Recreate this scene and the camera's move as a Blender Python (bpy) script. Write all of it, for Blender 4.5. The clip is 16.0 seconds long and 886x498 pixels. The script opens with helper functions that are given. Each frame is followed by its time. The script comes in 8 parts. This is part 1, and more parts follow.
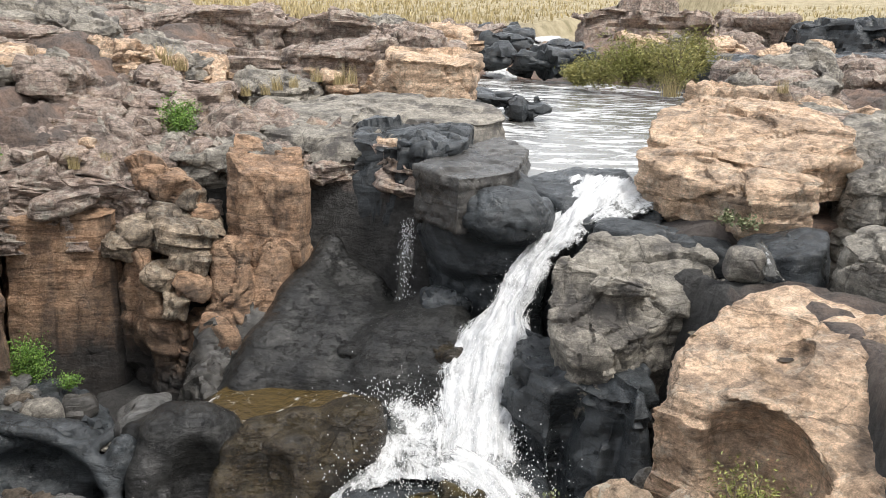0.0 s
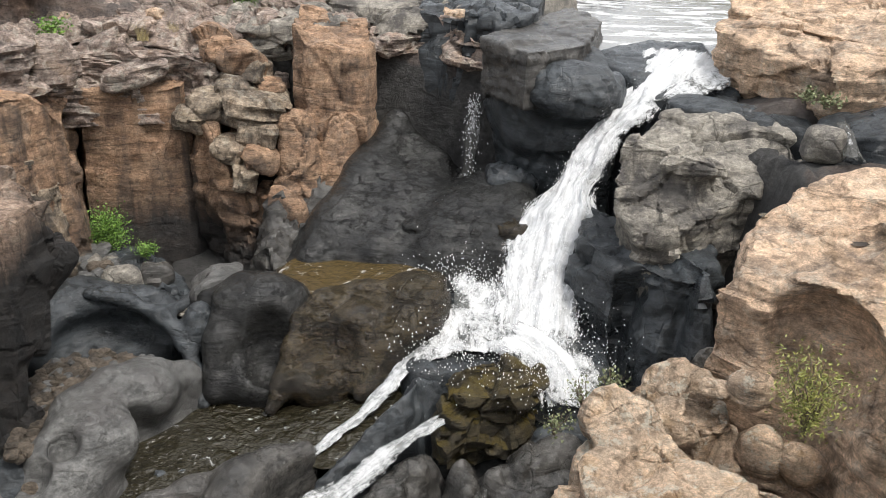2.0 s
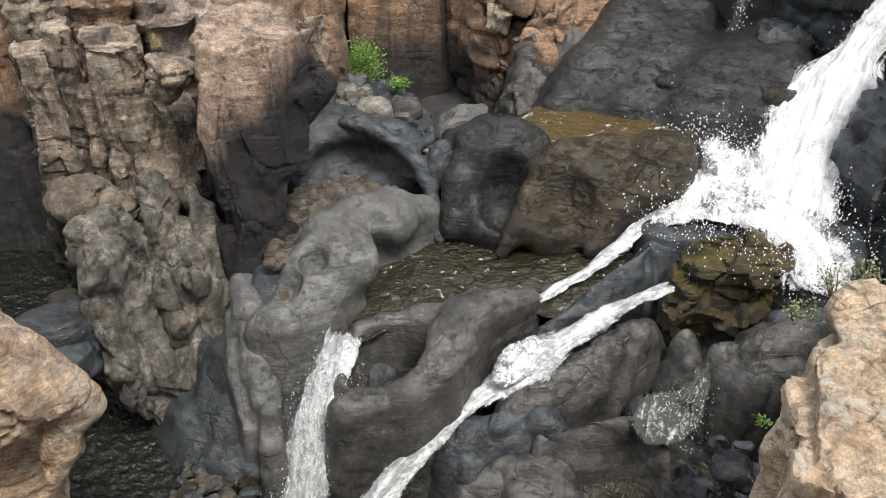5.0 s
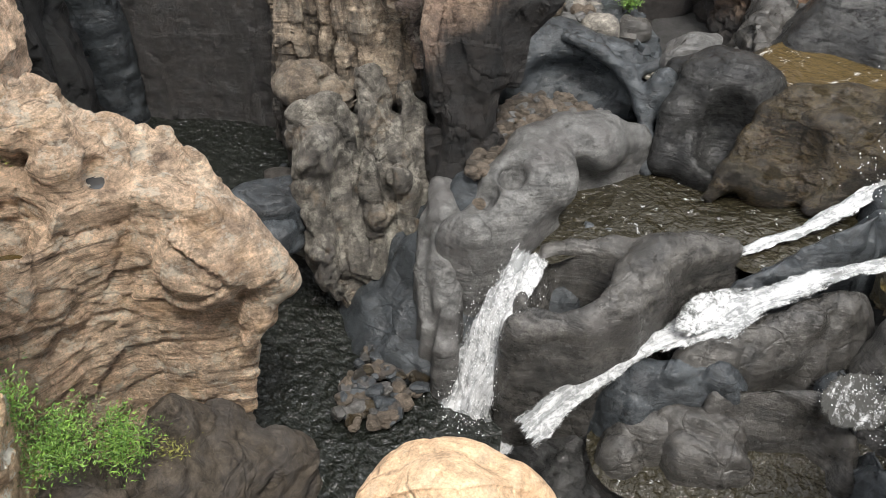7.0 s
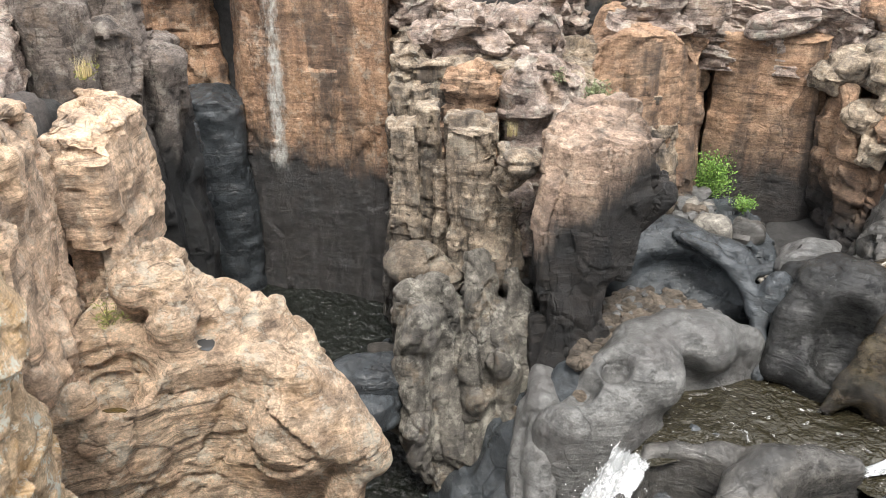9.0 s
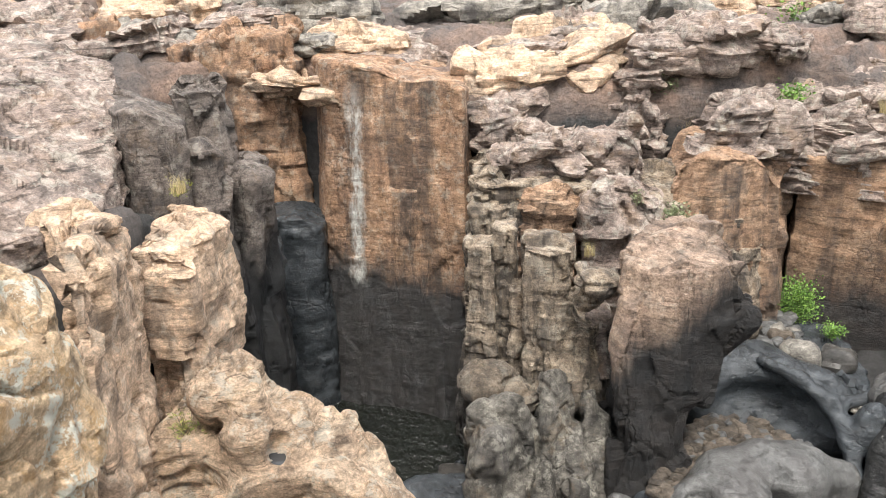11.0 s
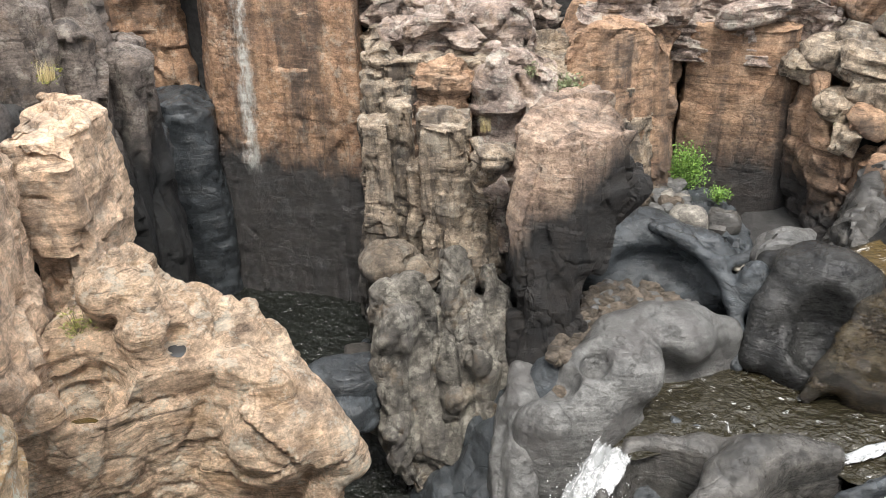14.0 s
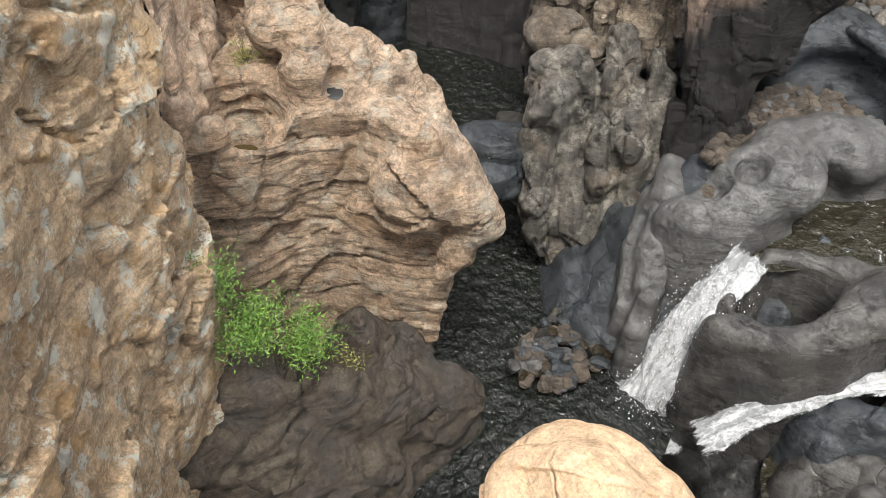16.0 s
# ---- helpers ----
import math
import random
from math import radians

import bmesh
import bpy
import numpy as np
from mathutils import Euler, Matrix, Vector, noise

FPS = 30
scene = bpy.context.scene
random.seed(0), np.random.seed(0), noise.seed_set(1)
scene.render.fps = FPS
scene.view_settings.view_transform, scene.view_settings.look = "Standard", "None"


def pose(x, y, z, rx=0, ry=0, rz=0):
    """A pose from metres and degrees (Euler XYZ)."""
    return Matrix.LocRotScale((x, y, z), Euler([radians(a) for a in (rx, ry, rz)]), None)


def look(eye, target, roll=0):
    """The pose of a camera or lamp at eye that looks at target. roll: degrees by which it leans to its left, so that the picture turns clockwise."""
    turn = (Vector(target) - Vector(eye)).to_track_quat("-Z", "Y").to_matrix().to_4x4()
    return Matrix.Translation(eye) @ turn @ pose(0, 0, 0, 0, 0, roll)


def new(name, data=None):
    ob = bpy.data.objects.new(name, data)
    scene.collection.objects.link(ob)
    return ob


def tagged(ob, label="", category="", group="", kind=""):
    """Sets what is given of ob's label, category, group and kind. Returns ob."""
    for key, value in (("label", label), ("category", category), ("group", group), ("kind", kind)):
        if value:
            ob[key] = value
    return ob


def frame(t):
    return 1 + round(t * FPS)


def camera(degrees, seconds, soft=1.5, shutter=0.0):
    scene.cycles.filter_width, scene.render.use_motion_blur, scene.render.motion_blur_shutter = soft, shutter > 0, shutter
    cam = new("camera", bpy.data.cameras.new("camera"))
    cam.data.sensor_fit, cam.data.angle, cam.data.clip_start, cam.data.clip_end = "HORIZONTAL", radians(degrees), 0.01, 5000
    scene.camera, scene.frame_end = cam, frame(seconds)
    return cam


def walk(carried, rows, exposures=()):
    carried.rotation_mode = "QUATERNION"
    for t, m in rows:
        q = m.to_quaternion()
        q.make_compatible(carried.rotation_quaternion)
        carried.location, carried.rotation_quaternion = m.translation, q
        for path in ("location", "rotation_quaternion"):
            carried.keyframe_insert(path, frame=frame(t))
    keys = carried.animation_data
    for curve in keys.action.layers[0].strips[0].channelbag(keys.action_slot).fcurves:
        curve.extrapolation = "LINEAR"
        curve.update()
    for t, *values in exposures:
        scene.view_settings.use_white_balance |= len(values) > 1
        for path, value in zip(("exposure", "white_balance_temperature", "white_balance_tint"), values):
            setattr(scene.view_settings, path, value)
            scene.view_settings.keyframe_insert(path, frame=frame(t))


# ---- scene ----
cam = camera(54.8, 16.0, soft=0.7)
PATH = [
    (0, (0.0, 0.0, 9.5), (0.034, 1.932, 8.983), 2.3),
    (0.5, (0.007, 0.012, 9.499), (0.002, 1.921, 8.904), 2.0),
    (1, (0.013, 0.022, 9.498), (-0.035, 1.908, 8.834), 2.0),
    (1.5, (0.016, 0.03, 9.497), (-0.058, 1.889, 8.763), 1.9),
    (2, (0.015, 0.034, 9.495), (-0.092, 1.866, 8.7), 1.8),
    (2.5, (0.01, 0.037, 9.492), (-0.138, 1.847, 8.655), 1.6),
    (3, (0.001, 0.046, 9.489), (-0.202, 1.823, 8.595), 1.0),
    (3.5, (-0.013, 0.065, 9.486), (-0.278, 1.806, 8.537), 0.5),
    (4, (-0.031, 0.098, 9.482), (-0.392, 1.788, 8.475), 0.0),
    (4.5, (-0.05, 0.138, 9.479), (-0.521, 1.766, 8.418), -0.3),
    (5, (-0.067, 0.179, 9.478), (-0.661, 1.73, 8.364), -0.3),
    (7.5, (-0.125, 0.367, 9.509), (-1.129, 1.538, 8.236), -1.5),
    (8, (-0.128, 0.384, 9.511), (-1.216, 1.555, 8.31), -1.3),
    (8.5, (-0.125, 0.386, 9.513), (-1.307, 1.585, 8.434), -1.2),
    (9, (-0.12, 0.38, 9.514), (-1.386, 1.626, 8.595), -1.1),
    (9.5, (-0.117, 0.374, 9.514), (-1.428, 1.648, 8.703), -1.0),
    (10, (-0.116, 0.375, 9.512), (-1.473, 1.661, 8.802), -0.9),
    (12.5, (-0.125, 0.429, 9.472), (-1.675, 1.502, 8.804), -2.4),
    (13, (-0.13, 0.454, 9.467), (-1.487, 1.698, 8.684), -2.6),
    (13.5, (-0.138, 0.483, 9.46), (-1.441, 1.716, 8.575), -2.0),
    (14, (-0.146, 0.506, 9.454), (-1.377, 1.782, 8.53), -1.9),
    (14.5, (-0.148, 0.516, 9.449), (-1.394, 1.734, 8.467), -1.6),
    (15, (-0.146, 0.523, 9.445), (-1.443, 1.537, 8.308), -1.4),
    (15.5, (-0.146, 0.537, 9.441), (-1.428, 1.423, 8.187), -1.3),
    (16, (-0.148, 0.557, 9.437), (-1.377, 1.365, 8.082), -0.6),
]
walk(cam, [(t, look(eye, target, roll)) for t, eye, target, roll in PATH], exposures=[(0, 0.6), (2.5, 0.68), (5, 0.9), (7.5, 1.12), (9, 1.4), (10, 1.38), (12.5, 1.18), (13, 1.3), (14.5, 1.32), (15.2, 1.17), (16, 1.06)])

# ---- world, sun and exposure ----
SUN_EL, SUN_AZ = radians(64), radians(124)
world = bpy.data.worlds.new("world")
scene.world = world
world.use_nodes = True
wn = world.node_tree
sky = wn.nodes.new("ShaderNodeTexSky")
sky.sky_type, sky.sun_disc = "NISHITA", False
sky.sun_elevation, sky.sun_rotation = SUN_EL, SUN_AZ
sky.dust_density, sky.air_density = 6.0, 1.2
whiten = wn.nodes.new("ShaderNodeMixRGB")
whiten.inputs[0].default_value = 0.75
whiten.inputs[2].default_value = (7.2, 7.3, 7.5, 1)
wn.links.new(sky.outputs[0], whiten.inputs[1])
back = wn.nodes["Background"]
wn.links.new(whiten.outputs[0], back.inputs[0])
back.inputs[1].default_value = 0.14

sun = new("sun", bpy.data.lights.new("sun", "SUN"))
sun.data.energy, sun.data.angle, sun.data.color = 2.1, radians(14), (1.0, 0.965, 0.91)
sun.matrix_world = look((0, 0, 0), (-math.sin(SUN_AZ) * math.cos(SUN_EL), -math.cos(SUN_AZ) * math.cos(SUN_EL), -math.sin(SUN_EL)))


# ---- noise for the shapes ----
def lattice(ix, iy, iz, seed):
    h = (ix.astype(np.int64) * 374761393 + iy.astype(np.int64) * 668265263 + iz.astype(np.int64) * 2147483647 + seed * 974634181) & 0xFFFFFFFF
    h = ((h ^ (h >> 13)) * 1274126177) & 0xFFFFFFFF
    h = ((h ^ (h >> 16)) * 2246822519) & 0xFFFFFFFF
    return ((h ^ (h >> 15)) & 0xFFFF) / 32767.5 - 1.0


def value(p, seed=0):
    """Smooth noise from -1 to 1 at the rows of p."""
    i = np.floor(p)
    f = p - i
    f = f * f * f * (f * (f * 6 - 15) + 10)
    ix, iy, iz = i[:, 0], i[:, 1], i[:, 2]
    out = 0
    for dx in (0, 1):
        wx = f[:, 0] if dx else 1 - f[:, 0]
        for dy in (0, 1):
            wy = f[:, 1] if dy else 1 - f[:, 1]
            for dz in (0, 1):
                wz = f[:, 2] if dz else 1 - f[:, 2]
                out = out + wx * wy * wz * lattice(ix + dx, iy + dy, iz + dz, seed)
    return out


def fbm(p, octaves=4, seed=0, gain=0.5):
    out, amp, total = 0, 1.0, 0.0
    for k in range(octaves):
        out = out + amp * value(p * 2.03**k + 17.3 * k, seed + k)
        total += amp
        amp *= gain
    return out / total


def ridge(p, octaves=3, seed=0):
    """Narrow valleys: 0 in a crack, near 1 elsewhere."""
    out = 1.0
    for k in range(octaves):
        out = np.minimum(out, np.clip(np.abs(value(p * 1.9**k + 5.1 * k, seed + 31 * k)) * (7.0 / (1 + k)), 0, 1) * (1 if k == 0 else 1) + 0.35 * k)
    return np.clip(out, 0, 1)


def grid_mesh(name, pts, rows, cols, wrap=True, sharp=0):
    """A mesh of rows x cols points. wrap: the columns close to a ring."""
    idx = np.arange(rows * cols).reshape(rows, cols)
    nxt = np.roll(idx, -1, axis=1)
    a, b = (idx, nxt) if wrap else (idx[:, :-1], idx[:, 1:])
    quads = np.stack([a[:-1], b[:-1], b[1:], a[1:]], -1).reshape(-1, 4)
    me = bpy.data.meshes.new(name)
    me.vertices.add(len(pts))
    me.vertices.foreach_set("co", np.ascontiguousarray(pts, np.float32).ravel())
    me.loops.add(quads.size)
    me.loops.foreach_set("vertex_index", quads.ravel().astype(np.int32))
    me.polygons.add(len(quads))
    me.polygons.foreach_set("loop_start", np.arange(0, quads.size, 4, dtype=np.int32))
    me.update(calc_edges=True)
    me.polygons.foreach_set("use_smooth", np.ones(len(quads), bool))
    if sharp:
        me.set_sharp_from_angle(angle=radians(sharp))
    return me


def normals(pts, rows, cols, wrap=True):
    g = pts.reshape(rows, cols, 3)
    du = np.roll(g, -1, 1) - np.roll(g, 1, 1) if wrap else np.gradient(g, axis=1)
    dv = np.gradient(g, axis=0)
    n = np.cross(du, dv).reshape(-1, 3)
    return n / (np.linalg.norm(n, axis=1, keepdims=True) + 1e-9)


def chunks(p, seed=0):
    """Broken blocks: a number for each block, and how far a point lies from the block's edge."""
    base = np.floor(p - 0.5)
    best = np.full(len(p), 9.0)
    second = np.full(len(p), 9.0)
    mark = np.zeros(len(p))
    tilt = np.zeros(len(p))
    for dx in (0, 1):
        for dy in (0, 1):
            for dz in (0, 1):
                ix, iy, iz = base[:, 0] + dx, base[:, 1] + dy, base[:, 2] + dz
                jx = ix + 0.5 + 0.42 * lattice(ix, iy, iz, seed)
                jy = iy + 0.5 + 0.42 * lattice(ix, iy, iz, seed + 1)
                jz = iz + 0.5 + 0.42 * lattice(ix, iy, iz, seed + 2)
                d = np.sqrt((p[:, 0] - jx) ** 2 + (p[:, 1] - jy) ** 2 + (p[:, 2] - jz) ** 2)
                near = d < best
                second = np.where(near, best, np.minimum(second, d))
                mark = np.where(near, lattice(ix, iy, iz, seed + 3), mark)
                lean = (p[:, 0] - jx) * lattice(ix, iy, iz, seed + 4) + (p[:, 1] - jy) * lattice(ix, iy, iz, seed + 5) + (p[:, 2] - jz) * lattice(ix, iy, iz, seed + 6)
                tilt = np.where(near, lean, tilt)
                best = np.where(near, d, best)
    return mark, second - best, tilt


def weathered(pts, n, rough, strata, flute, crack, seed, size=1.0, bed=0.3, block=0.0, scoop=0.0, stand=1.5, dip=(0.05, 0.03)):
    """How far each point stands out: lumps, beds, broken blocks, upright flutes, hollows and cracks."""
    q = pts / size
    low = fbm(q * 0.9, 3, seed)
    if block:
        rough = rough * 0.6
        block = block * 1.25
    d = rough * (0.7 * low + 0.4 * fbm(q * 3.1, 4, seed + 9) + 0.12 * fbm(q * 11.0, 3, seed + 19))
    lift = np.abs(n[:, 2])
    side = np.clip(1.3 - lift, 0.25, 1)
    if strata:
        zz = pts[:, 2] + dip[0] * pts[:, 0] + dip[1] * pts[:, 1] + 0.1 * fbm(q * 0.7, 2, seed + 3)
        for tall, amp, shift in ((bed, 1.0, 0), (bed * 0.36, 0.42, 50)):
            warp = 0.35 * value(np.c_[q[:, 0] * 0.6, q[:, 1] * 0.6, q[:, 2] * 0], seed + shift)
            band = zz / tall + warp
            k = np.floor(band)
            f = band - k
            patch = value(np.c_[q[:, 0] * 1.1, q[:, 1] * 1.1, k * 7.3], seed + 2 + shift)
            there = value(np.c_[q[:, 0] * 1.1, q[:, 1] * 1.1, (k + 1) * 7.3], seed + 2 + shift)
            hard = 0.6 * lattice(k, k * 0 + seed, k * 0, 5 + shift) + 0.7 * patch
            above = 0.6 * lattice(k + 1, k * 0 + seed, k * 0, 5 + shift) + 0.7 * there
            s = np.clip((f - 0.84) / 0.16, 0, 1)
            s = s * s * (3 - 2 * s)
            groove = np.exp(-(((f - 0.92) / 0.06) ** 2)) * np.clip(0.5 + patch, 0, 1)
            d = d + amp * strata * side * (((1 - s) * hard + s * above) * 0.8 - 0.6 * groove)
    if block:
        warp = 0.08 * np.stack([fbm(q * 1.7, 2, seed + 60), fbm(q * 1.7, 2, seed + 61), fbm(q * 1.7, 2, seed + 62)], 1)
        for tall, amp, shift in ((0.8, 1.0, 0), (2.3, 0.45, 7)):
            mark, gap, tilt = chunks((q + warp) * np.array([tall, tall, tall * stand]), seed + 80 + shift)
            d = d + amp * block * (mark * 0.6 + 1.8 * tilt - 0.4 * np.exp(-((gap / 0.03) ** 2)))
    if flute:
        v = np.c_[q[:, 0] * 1.5, q[:, 1] * 1.5, q[:, 2] * 0.13]
        w = np.c_[q[:, 0] * 3.9, q[:, 1] * 3.9, q[:, 2] * 0.4]
        d = d + flute * (1 - lift) * (fbm(v, 2, seed + 70) + 0.4 * fbm(w, 2, seed + 77) - 1.0 * (1 - ridge(v * 0.8, 1, seed + 71)))
    if scoop:
        d = d - scoop * np.clip(np.abs(value(q * np.array([0.8, 0.8, 1.1]), seed + 90)) ** 0.6 - 0.3, 0, 1)
    if crack:
        d = d - crack * (1 - ridge(q * np.array([0.8, 0.8, 0.45]) + 0.25 * fbm(q * 1.2, 2, seed + 5)[:, None], 2, seed + 6))
    return d


def chaikin(p, times):
    for _ in range(times):
        q = np.roll(p, -1, 0)
        p = np.stack([0.8 * p + 0.2 * q, 0.2 * p + 0.8 * q], 1).reshape(-1, 3)
    return p


def ring_points(rim, count, soft):
    p = chaikin(np.array(rim, float), soft)
    q = np.vstack([p, p[:1]])
    step = np.r_[0, np.cumsum(np.linalg.norm(np.diff(q[:, :2], axis=0), axis=1) + 1e-6)]
    at = np.linspace(0, step[-1], count, endpoint=False)
    return np.stack([np.interp(at, step, q[:, k]) for k in range(3)], 1), step[-1]


ROCKS = [0]


def finish(name, me, material, label, category, group=""):
    me.materials.append(material)
    ob = new(name, me)
    tagged(ob, label, category, group)
    return ob


def rock(name, rim, foot, material, label, flare=0.15, rough=0.08, strata=0.0, flute=0.0, crack=0.04, dome=0.1, edge=0.12, step=0.06, soft=2, belly=0.0, size=1.0, bed=0.3, block=0.0, scoop=0.0, stand=1.5, shift=(0, 0), category="rock", group=""):
    """A rock mass by the rim of its top (x, y, z), standing on the level foot. flare: how much wider it is at the foot; belly: bulge half way; edge: rounding of the rim."""
    ROCKS[0] += 1
    seed = 11 * ROCKS[0]
    area = np.array(rim, float)
    x, y = area[:, 0], area[:, 1]
    if (x * np.roll(y, -1) - y * np.roll(x, -1)).sum() < 0:
        rim = rim[::-1]
    count = 12
    _, length = ring_points(rim, count, soft)
    count = int(min(max(length / step, 24), 420))
    top, length = ring_points(rim, count, soft)
    mid = top.mean(0)
    reach = np.linalg.norm(top[:, :2] - mid[:2], axis=1).mean()
    out = np.c_[top[:, 1] * 0, top[:, 1] * 0]
    tang = np.roll(top[:, :2], -1, 0) - np.roll(top[:, :2], 1, 0)
    tang /= np.linalg.norm(tang, axis=1, keepdims=True) + 1e-9
    out = np.c_[tang[:, 1], -tang[:, 0]]
    for _ in range(6):
        out = (out + np.roll(out, 1, 0) + np.roll(out, -1, 0)) / 3
    high = top[:, 2].mean() - foot
    rows = []
    down = int(min(max(high / step, 8), 220))
    for k in range(down):
        u = k / (down - 1)
        z = foot + (top[:, 2] - edge - foot) * u
        w = flare * (1 - u) ** 1.3 + belly * math.sin(math.pi * u)
        xy = top[:, :2] + out * w + np.array(shift) * (1 - u)
        rows.append(np.c_[xy, z])
    for k in range(1, 6):
        a = k / 5 * math.pi / 2
        rows.append(np.c_[top[:, :2] - out * edge * (1 - math.cos(a)), top[:, 2] - edge + edge * math.sin(a)])
    inner = rows[-1]
    caps = int(min(max(reach / step, 5), 120))
    for k in range(1, caps + 1):
        s = 1 - k / caps
        xy = mid[:2] + (inner[:, :2] - mid[:2]) * s
        z = inner[:, 2] * s + mid[2] * (1 - s) + dome * (1 - s * s)
        rows.append(np.c_[xy, z])
    pts = np.vstack(rows)
    n = normals(pts, len(rows), count)
    d = weathered(pts, n, rough, strata, flute, crack, seed, size, bed, block, scoop, stand)
    calm = np.ones(len(pts))
    calm[-count:] = 0.0
    if caps > 6:
        for k in range(1, 5):
            calm[-(k + 1) * count : -k * count] = k / 5
    mean_tip = (d[-6 * count :]).mean()
    pts = pts + n * (d * calm + mean_tip * (1 - calm))[:, None]
    me = grid_mesh(name, pts, len(rows), count, sharp=38 if block or strata else 0)
    return finish(name, me, material, label, category, group)


def boulder(name, at, size3, material, label, turn=(0, 0, 0), rough=0.1, strata=0.0, crack=0.04, power=2.6, step=0.06, bed=0.25, flute=0.0, block=0.0, scoop=0.0, category="rock", group="", scale=1.0):
    """A rounded block with half sizes size3 round the place at. power: 2 round, 4 boxy."""
    ROCKS[0] += 1
    seed = 11 * ROCKS[0]
    a, b, c = size3
    cols = int(min(max(2 * math.pi * max(a, b) / step, 20), 300))
    rows = int(min(max(math.pi * max(a, b, c) / step, 12), 180))
    u, v = np.meshgrid(np.linspace(0, 2 * math.pi, cols, endpoint=False), np.linspace(-math.pi / 2, math.pi / 2, rows))
    way = np.stack([np.cos(v) * np.cos(u), np.cos(v) * np.sin(u), np.sin(v)], -1).reshape(-1, 3)
    r = (np.abs(way) ** power).sum(1) ** (-1 / power)
    lump = 1 + 0.16 * value(way * 1.4 + seed, seed)
    pts = way * (r * lump)[:, None] * np.array([a, b, c])
    m = np.array(Euler([radians(k) for k in turn]).to_matrix())
    pts = pts @ m.T + np.array(at)
    n = normals(pts, rows, cols)
    d = weathered(pts, n, rough, strata, flute, crack, seed, scale, bed, block, scoop)
    d[:cols], d[-cols:] = d[:cols].mean(), d[-cols:].mean()
    n[:cols], n[-cols:] = n[cols : 2 * cols].mean(0), n[-2 * cols : -cols].mean(0)
    pts = pts + n * d[:, None]
    return finish(name, grid_mesh(name, pts, rows, cols, sharp=38 if block or strata else 0), material, label, category, group)


def worn(name, lumps, foot, material, label, dents=(), steep=5.0, step=0.04, blend=24.0, rough=0.06, scoop=0.12, crack=0.05, block=0.0, strata=0.0, flute=0.0, bed=0.2, category="rock", group=""):
    """Water-worn bedrock that rises from a foot: backs (two ends and a width) whose flanks run together; dents: place, radius and depth of hollows."""
    ROCKS[0] += 1
    seed = 11 * ROCKS[0]
    low, high = np.full(2, 99.0), np.full(2, -99.0)
    for a, b, wide in lumps:
        for e in (a, b):
            reach = wide / 2 + (e[2] - foot) / steep + 0.25
            low, high = np.minimum(low, np.array(e[:2]) - reach), np.maximum(high, np.array(e[:2]) + reach)
    cols, rows = [int(v) + 2 for v in (high - low) / step]
    gx, gy = np.meshgrid(np.linspace(low[0], high[0], cols), np.linspace(low[1], high[1], rows))
    flat = np.c_[gx.ravel(), gy.ravel(), 0 * gx.ravel()]
    wx = flat[:, 0] + 0.09 * fbm(flat * 1.6, 3, seed + 40)
    wy = flat[:, 1] + 0.09 * fbm(flat * 1.6, 3, seed + 41)
    total = 0
    for k, (a, b, wide) in enumerate(lumps):
        a, b = np.array(a), np.array(b)
        run = b - a
        s = np.clip(((wx - a[0]) * run[0] + (wy - a[1]) * run[1]) / (run[0] ** 2 + run[1] ** 2 + 1e-9), 0, 1)
        d = np.hypot(wx - a[0] - s * run[0], wy - a[1] - s * run[1])
        r = wide / 2
        soft = 0.05 + 0.1 * r
        z = a[2] + s * run[2] - 0.22 * r * np.minimum(d / r, 1.5) ** 2 - steep * soft * np.logaddexp(0, (d - r) / soft)
        total = total + np.exp(np.maximum(z - foot, -1.0) * blend)
    z = foot + np.log(total) / blend
    z = np.maximum(z, foot - 0.6)
    pts = np.c_[flat[:, :2], z]
    n = normals(pts, rows, cols, wrap=False)
    d = weathered(pts, n, rough * 1.3, strata, flute, crack, seed, 1.0, bed, block, scoop)
    d = d + 0.06 - 0.12 * np.clip(np.abs(value(pts * np.array([1.7, 1.7, 1.3]), seed + 95)) ** 0.7 - 0.25, 0, 1) - 0.06 * (1 - ridge(pts * np.array([0.7, 0.7, 0.25]), 1, seed + 97))
    for (x, y, zz), reach, deep in dents:
        far = np.sqrt((pts[:, 0] - x) ** 2 + (pts[:, 1] - y) ** 2 + (pts[:, 2] - zz) ** 2)
        d = d - deep * np.exp(-((far / reach) ** 4))
    pts = pts + n * d[:, None]
    me = grid_mesh(name, pts, rows, cols, wrap=False, sharp=38 if block or strata else 0)
    bm = bmesh.new()
    bm.from_mesh(me)
    bmesh.ops.delete(bm, geom=[v for v in bm.verts if v.co.z < foot - 0.25], context="VERTS")
    bm.to_mesh(me)
    bm.free()
    return finish(name, me, material, label, category, group)


def polygon_distance(x, y, loop):
    """Distance to a closed plan outline, minus inside."""
    best, within = np.full(x.shape, 1e9), np.zeros(x.shape, bool)
    for (ax, ay), (bx, by) in zip(loop, loop[1:] + loop[:1]):
        ux, uy = bx - ax, by - ay
        s = np.clip(((x - ax) * ux + (y - ay) * uy) / (ux * ux + uy * uy + 1e-12), 0, 1)
        best = np.minimum(best, (x - ax - s * ux) ** 2 + (y - ay - s * uy) ** 2)
        within ^= ((ay > y) != (by > y)) & (x < (bx - ax) * (y - ay) / (by - ay + 1e-12) + ax)
    best = np.sqrt(best)
    return np.where(within, -best, best)


